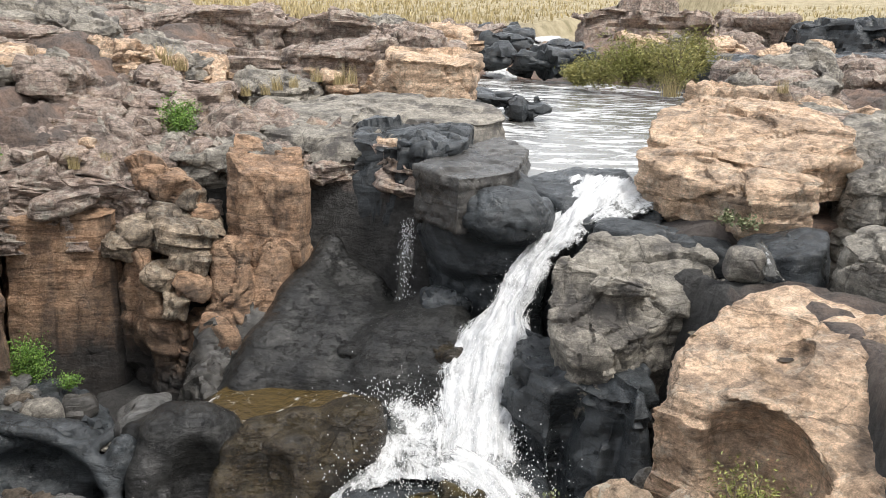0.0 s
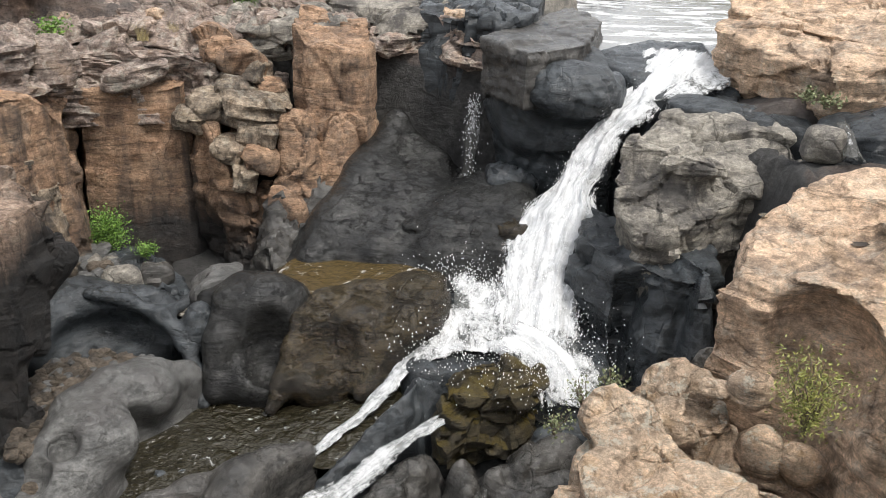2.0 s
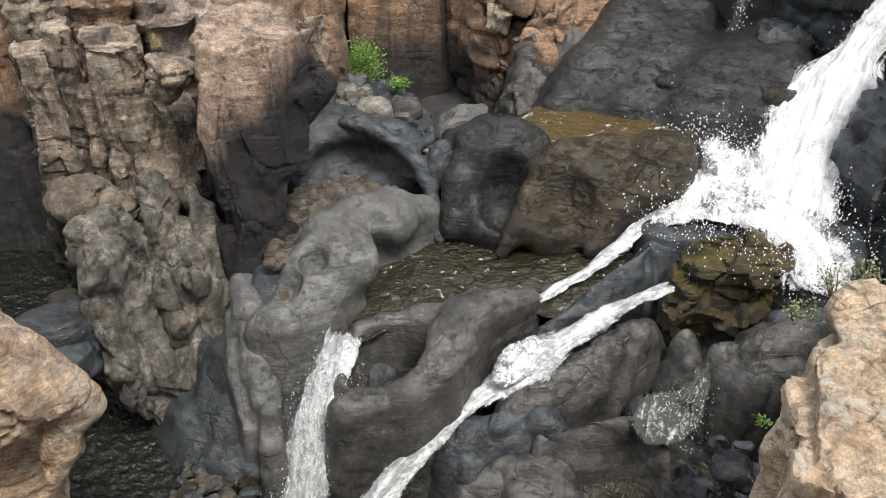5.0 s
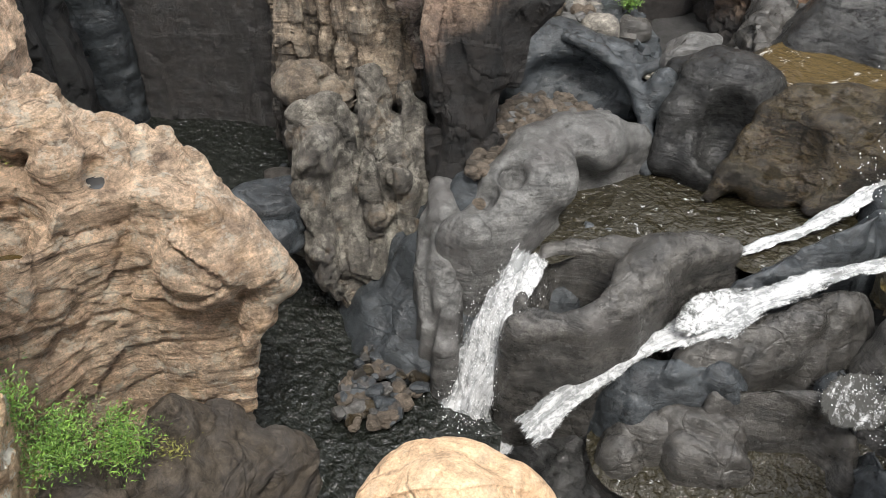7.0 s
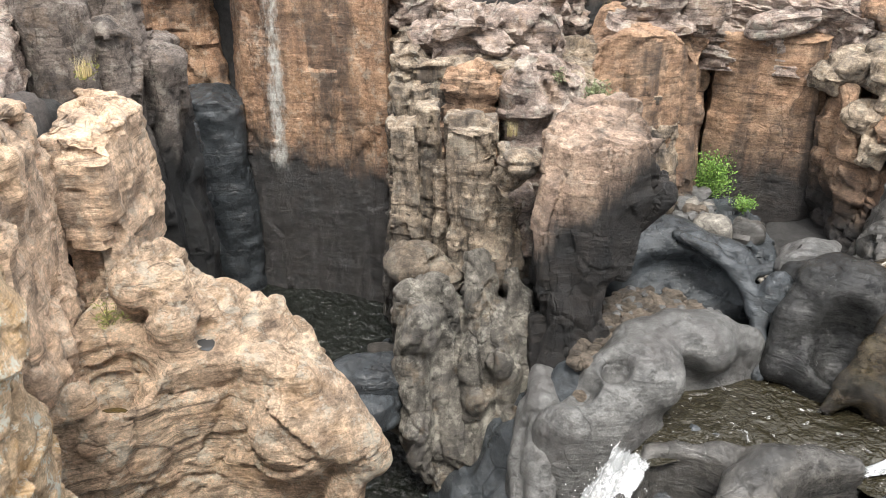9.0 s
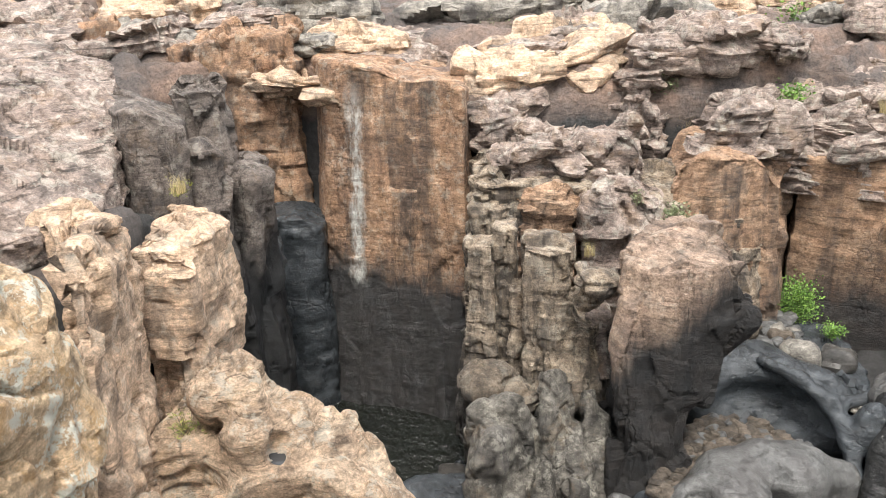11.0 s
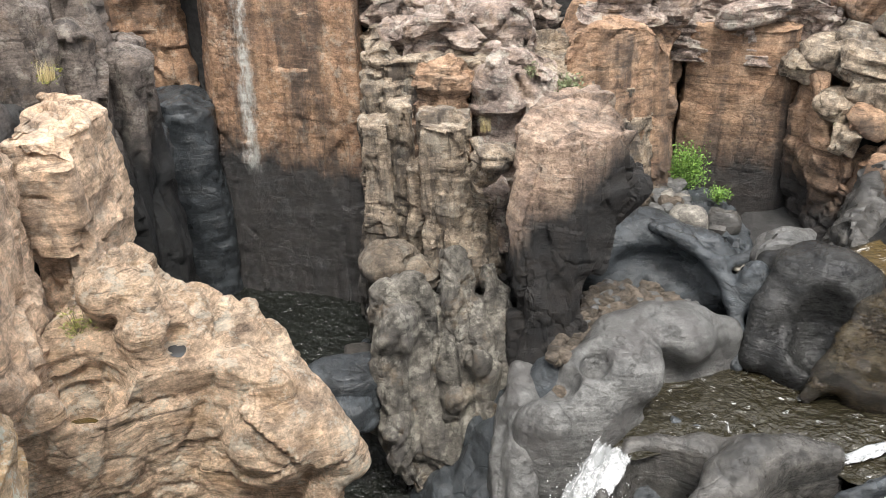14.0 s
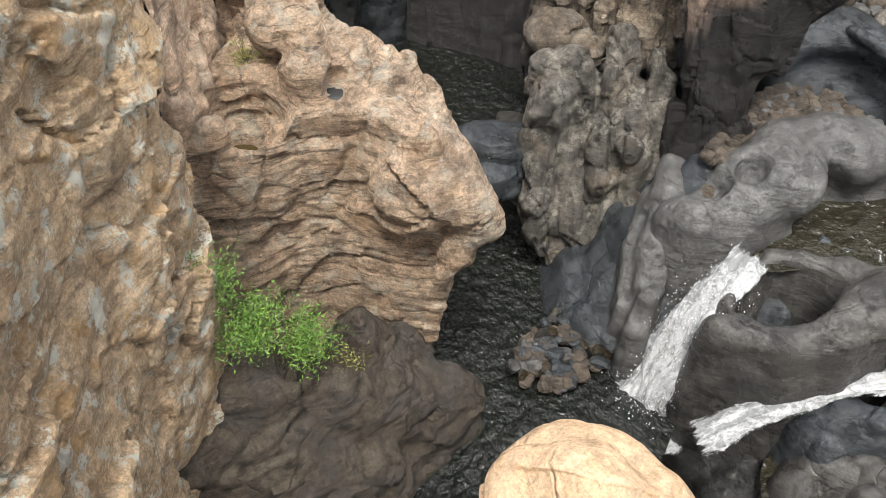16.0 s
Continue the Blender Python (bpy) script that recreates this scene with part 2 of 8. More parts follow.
def form(kind, *v):
    """The distance to one form, as a function of x, y, z, with the corners of the box round it."""
    if kind == "cap":  # a limb from a to b, with a radius at each end
        a, b, ra, rb = np.array(v[0]), np.array(v[1]), v[2], v[3]
        run = b - a

        def dist(x, y, z):
            s = np.clip(((x - a[0]) * run[0] + (y - a[1]) * run[1] + (z - a[2]) * run[2]) / (run @ run + 1e-9), 0, 1)
            return np.sqrt((x - a[0] - s * run[0]) ** 2 + (y - a[1] - s * run[1]) ** 2 + (z - a[2] - s * run[2]) ** 2) - ra - (rb - ra) * s

        return dist, np.minimum(a - ra, b - rb), np.maximum(a + ra, b + rb)
    if kind == "back":  # the same, standing on the ground: it goes straight down from its axis to a foot, wider by flare
        a, b, ra, rb, flare, foot = np.array(v[0]), np.array(v[1]), v[2], v[3], v[4], v[5]
        run = b - a

        def dist(x, y, z):
            s = np.clip(((x - a[0]) * run[0] + (y - a[1]) * run[1]) / (run[0] ** 2 + run[1] ** 2 + 1e-9), 0, 1)
            up = z - a[2] - s * run[2]
            flat = np.hypot(x - a[0] - s * run[0], y - a[1] - s * run[1])
            wide = ra + (rb - ra) * s
            return np.where(up > 0, np.sqrt(flat**2 + up**2) - wide, (flat - wide + flare * up) / math.hypot(1, flare))

        reach = max(ra, rb) + flare * (max(a[2], b[2]) - foot)
        low, high = np.minimum(a, b) - reach, np.maximum(a, b) + reach
        low[2] = foot
        high[2] = max(a[2] + ra, b[2] + rb)
        return dist, low, high
    if kind == "egg":  # a rounded lump by its middle, half sizes and turn
        c, r, turn = np.array(v[0]), np.array(v[1], float), radians(v[2] if len(v) > 2 else 0)
        co, si = math.cos(turn), math.sin(turn)

        def dist(x, y, z):
            x, y, z = x - c[0], y - c[1], z - c[2]
            x, y = co * x + si * y, co * y - si * x
            k0 = np.sqrt((x / r[0]) ** 2 + (y / r[1]) ** 2 + (z / r[2]) ** 2)
            k1 = np.sqrt((x / r[0] ** 2) ** 2 + (y / r[1] ** 2) ** 2 + (z / r[2] ** 2) ** 2)
            return k0 * (k0 - 1) / (k1 + 1e-9)

        return dist, c - r.max(), c + r.max()
    # block: a plan outline, its foot, its top (a level, or places whose heights it blends), the foot's shift and scale, and the rounding of its edges
    loop, foot, tops, shift, scale, soft = v
    mid = np.array(loop).mean(0)
    level = tops if isinstance(tops, (int, float)) else max(t[2] for t in tops)

    def dist(x, y, z):
        if isinstance(tops, (int, float)):
            top = tops
        else:
            total = weight = 0
            for px, py, pz in tops:
                w = 1 / ((x[:, :, :1] - px) ** 2 + (y[:, :, :1] - py) ** 2 + 0.01) ** 1.5
                total, weight = total + w * pz, weight + w
            top = total / weight
        u = np.clip((level - z) / (level - foot), 0, 1)
        k = 1 + (scale - 1) * u
        d = polygon_distance((x - mid[0] - shift[0] * u) / k + mid[0], (y - mid[1] - shift[1] * u) / k + mid[1], loop) * k
        a, b = d + soft, (z - top) * 0.85 + soft
        return np.minimum(np.maximum(a, b), 0) + np.sqrt(np.maximum(a, 0) ** 2 + np.maximum(b, 0) ** 2) - soft

    p = np.array(loop)
    low, high = p.min(0) - 0.1 - np.abs(shift), p.max(0) + 0.1 + np.abs(shift)
    return dist, np.array([*low, foot]), np.array([*high, level + 0.15])


def limb(kind, points, *more):
    """A run of limbs through places (x, y, z) with a radius each."""
    return [(kind, a[:3], b[:3], a[3], b[3], *more) for a, b in zip(points, points[1:])]


def sculpt(name, solids, material, label, cuts=(), step=0.045, blend=0.08, rough=0.05, category="rock", group="", sharp=0, **wear):
    """A rock carved in the round: forms that run together, less the hollows cut into them, then weathered."""
    ROCKS[0] += 1
    seed = 11 * ROCKS[0]
    made = [form(*s) for s in solids]
    low = np.min([m[1] for m in made], 0) - 2 * step
    high = np.max([m[2] for m in made], 0) + 2 * step
    floor = min(m[1][2] for m in made)
    n = np.maximum(np.ceil((high - low) / step).astype(int), 4)
    ax = [low[k] + step * np.arange(n[k]) for k in range(3)]
    x, y, z = np.meshgrid(*ax, indexing="ij")
    field = None
    for dist, _, _ in made:
        d = dist(x, y, z)
        if field is None:
            field = d
        else:
            h = np.maximum(blend - np.abs(field - d), 0) / blend
            field = np.minimum(field, d) - h * h * blend / 4
    for cut in cuts:
        d = -form(*cut)[0](x, y, z)
        h = np.maximum(blend - np.abs(field - d), 0) / blend
        field = np.maximum(field, d) + h * h * blend / 4
    field = np.maximum(field, floor - z)
    for k in range(3):
        for e in (0, -1):
            edge = [slice(None)] * 3
            edge[k] = e
            field[tuple(edge)] = np.maximum(field[tuple(edge)], 0.5 * step)
    # one point in every cell that the surface crosses, joined across the crossed edges
    inside_at = field < 0
    corner = [(i, j, k) for i in (0, 1) for j in (0, 1) for k in (0, 1)]
    part_of = lambda g, c: g[c[0] : n[0] - 1 + c[0], c[1] : n[1] - 1 + c[1], c[2] : n[2] - 1 + c[2]]
    count = sum(part_of(inside_at, c).astype(np.int8) for c in corner)
    cell = np.argwhere((count > 0) & (count < 8))
    val = {c: field[cell[:, 0] + c[0], cell[:, 1] + c[1], cell[:, 2] + c[2]] for c in corner}
    total, hits = np.zeros((len(cell), 3)), np.zeros(len(cell))
    for c in corner:
        for k in range(3):
            if c[k]:
                continue
            e = tuple(1 if q == k else c[q] for q in range(3))
            f0, f1 = val[c], val[e]
            cross = (f0 < 0) != (f1 < 0)
            s = np.where(cross, f0 / np.where(cross, f0 - f1, 1), 0)
            place = np.array(c, float)[None] + s[:, None] * (np.array(e) - np.array(c))[None]
            total += place * cross[:, None]
            hits += cross
    local = total / hits[:, None]
    pts = low + (cell + local) * step
    index = np.full(n - 1, -1, np.int64)
    index[cell[:, 0], cell[:, 1], cell[:, 2]] = np.arange(len(cell))
    quads = []
    for k in range(3):
        p, q = (k + 1) % 3, (k + 2) % 3
        lo = [slice(1, n[m] - 1) for m in range(3)]
        hi = list(lo)
        lo[k], hi[k] = slice(0, n[k] - 1), slice(1, n[k])
        a, b = inside_at[tuple(lo)], inside_at[tuple(hi)]
        at = np.argwhere(a != b)
        flip = b[at[:, 0], at[:, 1], at[:, 2]]
        base = at + 1
        base[:, k] -= 1
        ring = []
        for dp, dq in ((-1, -1), (0, -1), (0, 0), (-1, 0)):
            c = base.copy()
            c[:, p] += dp
            c[:, q] += dq
            ring.append(index[c[:, 0], c[:, 1], c[:, 2]])
        ring = np.stack(ring, 1)
        ring[flip] = ring[flip][:, ::-1]
        quads.append(ring)
    quads = np.vstack(quads)
    slope = []
    for k in range(3):
        up, down = np.minimum(cell + np.eye(3, dtype=int)[k] * 2, n - 1), np.maximum(cell - np.eye(3, dtype=int)[k], 0)
        slope.append(field[up[:, 0], up[:, 1], up[:, 2]] - field[down[:, 0], down[:, 1], down[:, 2]])
    nor = np.stack(slope, 1)
    nor /= np.linalg.norm(nor, axis=1, keepdims=True) + 1e-9
    put = dict(strata=0.0, flute=0.0, crack=0.03)
    put.update(wear)
    pts = pts + nor * weathered(pts, nor, rough, put.pop("strata"), put.pop("flute"), put.pop("crack"), seed, **put)[:, None]
    me = bpy.data.meshes.new(name)
    me.vertices.add(len(pts))
    me.vertices.foreach_set("co", np.ascontiguousarray(pts, np.float32).ravel())
    me.loops.add(quads.size)
    me.loops.foreach_set("vertex_index", quads.ravel().astype(np.int32))
    me.polygons.add(len(quads))
    me.polygons.foreach_set("loop_start", np.arange(0, quads.size, 4, dtype=np.int32))
    me.update(calc_edges=True)
    me.polygons.foreach_set("use_smooth", np.ones(len(quads), bool))
    if sharp:
        me.set_sharp_from_angle(angle=radians(sharp))
    return finish(name, me, material, label, category, group)


# ---- materials ----
class Nodes:
    """A material under construction."""

    def __init__(self, name):
        self.mat = bpy.data.materials.new(name)
        self.mat.use_nodes = True
        self.t = self.mat.node_tree
        self.bsdf = self.t.nodes["Principled BSDF"]
        geo = self.t.nodes.new("ShaderNodeNewGeometry")
        self.pos, self.nor = geo.outputs["Position"], geo.outputs["Normal"]

    def node(self, kind, **put):
        n = self.t.nodes.new(kind)
        for key, v in put.items():
            if hasattr(v, "is_linked"):
                self.t.links.new(v, n.inputs[key])
            else:
                n.inputs[key].default_value = v
        return n

    def link(self, a, b):
        self.t.links.new(a, b)

    def scaled(self, s):
        n = self.t.nodes.new("ShaderNodeVectorMath")
        n.operation = "MULTIPLY"
        self.link(self.pos, n.inputs[0])
        n.inputs[1].default_value = s
        return n.outputs[0]

    def noise(self, scale, detail=6, rough=0.6, stretch=(1, 1, 1), warp=0.0):
        n = self.node("ShaderNodeTexNoise", Vector=self.scaled(stretch), Scale=scale, Detail=detail, Roughness=rough, Distortion=warp)
        return n.outputs["Fac"]

    def ramp(self, fac, *stops):
        n = self.t.nodes.new("ShaderNodeValToRGB")
        self.link(fac, n.inputs[0])
        e = n.color_ramp.elements
        while len(e) < len(stops):
            e.new(0.5)
        for k, (at, c) in enumerate(stops):
            e[k].position = at
            e[k].color = (c, c, c, 1) if not isinstance(c, tuple) else (*c, 1)
        return n.outputs[0]

    def mix(self, fac, a, b, blend="MIX"):
        n = self.t.nodes.new("ShaderNodeMixRGB")
        n.blend_type = blend
        for k, v in enumerate((fac, a, b)):
            if hasattr(v, "is_linked"):
                self.link(v, n.inputs[k])
            else:
                n.inputs[k].default_value = (*v, 1) if isinstance(v, tuple) else v
        return n.outputs[0]

    def math(self, op, a, b=0.0, c=0.0):
        n = self.t.nodes.new("ShaderNodeMath")
        n.operation = op
        for k, v in enumerate((a, b, c)):
            if hasattr(v, "is_linked"):
                self.link(v, n.inputs[k])
            else:
                n.inputs[k].default_value = v
        return n.outputs[0]

    def height(self):
        n = self.node("ShaderNodeSeparateXYZ", Vector=self.pos)
        return n.outputs[2]

    def up(self):
        return self.node("ShaderNodeSeparateXYZ", Vector=self.nor).outputs[2]

    def done(self, colour, rough, bump=None, amount=0.4, distance=0.03):
        for key, v in (("Base Color", colour), ("Roughness", rough)):
            if hasattr(v, "is_linked"):
                self.link(v, self.bsdf.inputs[key])
            else:
                self.bsdf.inputs[key].default_value = (*v, 1) if isinstance(v, tuple) else v
        if bump is not None:
            b = self.node("ShaderNodeBump", Height=bump, Strength=amount, Distance=distance)
            self.link(b.outputs[0], self.bsdf.inputs["Normal"])
        return self.mat


def stone(name, light, mid, deep, coat=None, coat_z=(0, 1), stain=0.0, lichen=0.0, gloss=0.75, bed=1.0, streak=0.0, grime=0.5, moss=0.0, lines=0.5, split=0.5, relief=0.6, run_at=None, upright=False, polish=0.0, spec=0.3, coat_lean=None, laminae=0.7):
    """Rock. light, mid, deep: the colours of its beds; coat: a mineral crust up to a level coat_z (full, gone); streak: upright runs of crust; lichen: pale patches;
    lines: thin dark bedding seams; split: fine cracks; upright: the beds and seams stand on end."""
    m = Nodes(name)
    big = m.noise(0.5, 6, 0.62)
    beds = m.noise(1.0, 6, 0.7, (2.6 * bed, 2.6 * bed, 0.5 * bed) if upright else (0.5 * bed, 0.5 * bed, 5.0 * bed), 0.5)
    fine = m.noise(7.0, 12, 0.75)
    grain = m.noise(42.0, 6, 0.75)
    c = m.ramp(beds, (0.3, deep), (0.47, mid), (0.64, light))
    c = m.mix(m.ramp(big, (0.35, 0.0), (0.65, 0.8)), c, mid)
    c = m.mix(m.ramp(m.noise(1.7, 8, 0.7), (0.42, 0.0), (0.66, 0.7)), c, light)
    c = m.mix(m.ramp(m.noise(2.9, 8, 0.72, (1, 1, 1.5)), (0.5, 0.0), (0.72, 0.8)), c, deep)
    c = m.mix(grime, c, m.ramp(fine, (0.3, 0.22), (0.5, 0.95), (0.7, 1.7)), "MULTIPLY")
    c = m.mix(0.4, c, m.ramp(grain, (0.3, 0.2), (0.7, 1.8)), "MULTIPLY")
    c = m.mix(0.6 * grime, c, m.ramp(m.noise(15.0, 9, 0.82, (1, 1, 1.4), 0.6), (0.37, 0.2), (0.48, 1.0), (0.64, 1.6)), "MULTIPLY")
    seams = m.ramp(m.noise(1.0, 8, 0.72, (5.0 * bed, 5.0 * bed, 0.6 * bed) if upright else (0.9 * bed, 0.9 * bed, 13.0 * bed), 0.5), (0.38, 0.05), (0.425, 1.0))
    c = m.mix(lines, c, seams, "MULTIPLY")
    lamina = m.noise(3.2, 10, 0.8, (1.0, 1.0, 6.0), 0.9)
    c = m.mix(laminae * (1 - 0.5 * polish), c, m.ramp(lamina, (0.36, 0.25), (0.47, 0.9), (0.56, 1.1), (0.66, 1.6)), "MULTIPLY")
    m.bsdf.inputs["Specular IOR Level"].default_value = spec
    bent = m.node("ShaderNodeTexNoise", Vector=m.pos, Scale=1.6, Detail=4).outputs["Color"]
    away = m.t.nodes.new("ShaderNodeVectorMath")
    away.operation = "MULTIPLY_ADD"
    m.link(bent, away.inputs[0])
    away.inputs[1].default_value = (0.5, 0.5, 0.5)
    m.link(m.scaled((1, 1, 0.7)), away.inputs[2])
    net = m.t.nodes.new("ShaderNodeTexVoronoi")
    net.feature = "DISTANCE_TO_EDGE"
    m.link(away.outputs[0], net.inputs["Vector"])
    net.inputs["Scale"].default_value = 1.5
    cracks = m.ramp(net.outputs["Distance"], (0.0, 0.0), (0.03, 1.0))
    pocks = m.ramp(m.noise(4.5, 9, 0.78, (1, 1, 1.6), 0.5), (0.38, 0.0), (0.46, 1.0))
    c = m.mix(0.6 * grime, c, m.ramp(pocks, (0.0, 0.3), (1.0, 1.0)), "MULTIPLY")
    some = m.ramp(m.noise(0.9, 3, 0.5), (0.42, 0.0), (0.6, 1.0))
    c = m.mix(m.math("MULTIPLY", some, split), c, m.ramp(cracks, (0.0, 0.18), (1.0, 1.0)), "MULTIPLY")
    if split:
        net2 = m.t.nodes.new("ShaderNodeTexVoronoi")
        net2.feature = "DISTANCE_TO_EDGE"
        m.link(away.outputs[0], net2.inputs["Vector"])
        net2.inputs["Scale"].default_value = 4.3
        hair = m.ramp(net2.outputs["Distance"], (0.0, 0.0), (0.035, 1.0))
        few = m.ramp(m.noise(1.3, 4, 0.6), (0.5, 0.0), (0.6, 1.0))
        c = m.mix(m.math("MULTIPLY", few, 0.7 * split), c, m.ramp(hair, (0.0, 0.15), (1.0, 1.0)), "MULTIPLY")
    rough = m.ramp(m.noise(1.3, 5, 0.6) if polish else fine, (0.3, min(1.0, gloss + 0.12)), (0.7, gloss - 0.1))
    if stain:
        c = m.mix(m.math("MULTIPLY", m.ramp(m.noise(1.1, 9, 0.74), (0.5, 0.0), (0.6, 1.0)), stain), c, (0.075, 0.07, 0.068))
    if lichen:
        spots = m.ramp(m.noise(3.4, 10, 0.8), (0.54, 0.0), (0.565, 1.0))
        c = m.mix(m.math("MULTIPLY", spots, lichen), c, (0.7, 0.68, 0.58))
        gold = m.ramp(m.noise(1.9, 9, 0.74, (1.2, 0.9, 1)), (0.54, 0.0), (0.6, 1.0))
        c = m.mix(m.math("MULTIPLY", gold, lichen * 0.4), c, (0.50, 0.27, 0.07))
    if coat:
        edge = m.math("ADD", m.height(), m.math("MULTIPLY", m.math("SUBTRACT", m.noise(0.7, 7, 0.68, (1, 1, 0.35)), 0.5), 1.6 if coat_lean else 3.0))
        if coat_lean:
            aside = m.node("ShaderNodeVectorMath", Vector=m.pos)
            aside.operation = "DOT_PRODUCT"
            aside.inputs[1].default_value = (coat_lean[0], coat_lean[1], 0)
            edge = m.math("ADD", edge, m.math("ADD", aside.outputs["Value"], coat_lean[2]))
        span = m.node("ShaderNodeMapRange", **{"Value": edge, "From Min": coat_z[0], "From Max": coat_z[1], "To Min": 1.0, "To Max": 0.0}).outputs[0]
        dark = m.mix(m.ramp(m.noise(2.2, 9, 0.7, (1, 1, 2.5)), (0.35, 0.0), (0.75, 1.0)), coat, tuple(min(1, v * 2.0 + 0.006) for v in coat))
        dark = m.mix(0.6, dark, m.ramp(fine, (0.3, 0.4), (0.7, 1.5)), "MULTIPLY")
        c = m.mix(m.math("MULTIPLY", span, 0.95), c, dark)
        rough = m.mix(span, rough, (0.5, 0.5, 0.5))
    if streak:
        runs = m.ramp(m.noise(1.4, 7, 0.66, (1.3, 1.3, 0.1), 0.2), (0.47, 0.0), (0.6, 1.0))
        side = m.ramp(m.up(), (0.15, 1.0), (0.5, 0.0))
        c = m.mix(m.math("MULTIPLY", m.math("MULTIPLY", runs, side), streak), c, (0.045, 0.042, 0.04))
    if run_at:
        away2 = m.node("ShaderNodeVectorMath", Vector=m.pos)
        away2.operation = "DOT_PRODUCT"
        away2.inputs[1].default_value = (run_at[0], run_at[1], 0)
        off = m.math("ABSOLUTE", m.math("SUBTRACT", away2.outputs["Value"], run_at[4]))
        near = m.math("ADD", off, m.math("MULTIPLY", m.math("SUBTRACT", m.noise(3.0, 8, 0.75, (1, 1, 0.5)), 0.5), 0.7))
        core = m.math("MULTIPLY", m.ramp(near, (0.05, 1.0), (0.2, 0.0)), m.ramp(m.noise(5.0, 8, 0.75, (1, 1, 0.4)), (0.4, 0.1), (0.55, 1.0)))
        ends = m.node("ShaderNodeMapRange", **{"Value": m.height(), "From Min": run_at[2], "From Max": run_at[2] + 0.3}).outputs[0]
        tops = m.node("ShaderNodeMapRange", **{"Value": m.height(), "From Min": run_at[3], "From Max": run_at[3] + 0.8, "To Min": 1.0, "To Max": 0.0}).outputs[0]
        c = m.mix(m.math("MULTIPLY", m.math("MULTIPLY", core, ends), m.math("MULTIPLY", tops, 0.85)), c, (0.62, 0.62, 0.58))
    if moss:
        green = m.math("MULTIPLY", m.ramp(m.noise(1.6, 8, 0.72), (0.42, 0.0), (0.58, 1.0)), m.ramp(m.up(), (0.3, 0.0), (0.75, 1.0)))
        c = m.mix(m.math("MULTIPLY", green, moss), c, (0.12, 0.09, 0.022))
    bump = m.math("ADD", m.math("MULTIPLY", fine, 0.9 * (1 - polish)), m.math("MULTIPLY", grain, 0.2 * (1 - 0.6 * polish)))
    if polish:
        bump = m.math("ADD", bump, m.math("MULTIPLY", m.noise(2.4, 4, 0.55, (1, 1, 1.4)), 1.1 * polish))
    bump = m.math("ADD", bump, m.math("MULTIPLY", seams, 0.22 * lines + 0.05))
    bump = m.math("ADD", bump, m.math("MULTIPLY", m.math("MULTIPLY", cracks, some), 0.5 * split))
    bump = m.math("ADD", bump, m.math("MULTIPLY", lamina, 1.2 * laminae * (1 - polish)))
    bump = m.math("ADD", bump, m.math("MULTIPLY", beds, 0.5))
    bump = m.math("ADD", bump, m.math("MULTIPLY", pocks, 0.3 * grime))
    return m.done(c, rough, bump, min(1.0, relief * 1.3), 0.14)


M_RED = stone("pink_sandstone", (0.479, 0.398, 0.343), (0.337, 0.258, 0.215), (0.158, 0.127, 0.112), stain=0.5, lichen=0.3, grime=0.7, lines=0.65)
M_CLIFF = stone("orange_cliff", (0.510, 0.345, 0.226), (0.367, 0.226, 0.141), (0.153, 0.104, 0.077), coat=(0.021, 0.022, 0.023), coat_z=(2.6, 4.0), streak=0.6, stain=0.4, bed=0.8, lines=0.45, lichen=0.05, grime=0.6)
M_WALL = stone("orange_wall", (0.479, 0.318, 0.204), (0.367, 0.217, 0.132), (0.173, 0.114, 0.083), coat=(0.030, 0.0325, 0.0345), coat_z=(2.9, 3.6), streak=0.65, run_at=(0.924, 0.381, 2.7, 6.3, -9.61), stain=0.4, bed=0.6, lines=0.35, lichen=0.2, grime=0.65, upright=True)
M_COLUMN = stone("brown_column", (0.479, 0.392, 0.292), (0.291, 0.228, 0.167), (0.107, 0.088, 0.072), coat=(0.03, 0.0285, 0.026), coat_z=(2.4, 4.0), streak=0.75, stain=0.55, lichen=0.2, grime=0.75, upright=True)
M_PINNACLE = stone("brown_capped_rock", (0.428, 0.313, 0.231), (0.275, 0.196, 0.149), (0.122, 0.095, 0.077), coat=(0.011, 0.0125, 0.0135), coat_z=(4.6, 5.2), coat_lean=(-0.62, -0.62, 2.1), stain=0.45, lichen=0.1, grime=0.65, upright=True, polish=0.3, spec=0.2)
M_DARK = stone("black_polished_rock", (0.062, 0.0705, 0.077), (0.031, 0.0355, 0.039), (0.012, 0.0135, 0.015), gloss=0.3, grime=0.6, lines=0.35, split=0.35, relief=0.4, polish=0.75, spec=0.4)
M_SHINE = stone("wet_black_rock", (0.036, 0.036, 0.034), (0.016, 0.0163, 0.016), (0.007, 0.0073, 0.0077), gloss=0.18, grime=0.6, lines=0.25, split=0.2, relief=0.4, polish=0.85, spec=0.28)
M_GREY = stone("grey_polished_rock", (0.150, 0.149, 0.143), (0.082, 0.082, 0.079), (0.031, 0.0315, 0.031), gloss=0.34, grime=0.6, stain=0.5, lines=0.2, split=0.3, relief=0.45, polish=0.7, spec=0.35, laminae=0.4)
M_SLATE = stone("brown_grey_polished_rock", (0.088, 0.083, 0.075), (0.041, 0.0398, 0.037), (0.016, 0.016, 0.0155), gloss=0.26, grime=0.6, stain=0.3, lines=0.25, split=0.3, relief=0.4, polish=0.75, spec=0.45, laminae=0.4)
M_HORN = stone("rippled_sandstone", (0.816, 0.636, 0.462), (0.632, 0.456, 0.314), (0.337, 0.223, 0.149), lichen=0.4, stain=0.35, grime=0.6, relief=0.8, lines=0.6, bed=1.2, laminae=0.8)
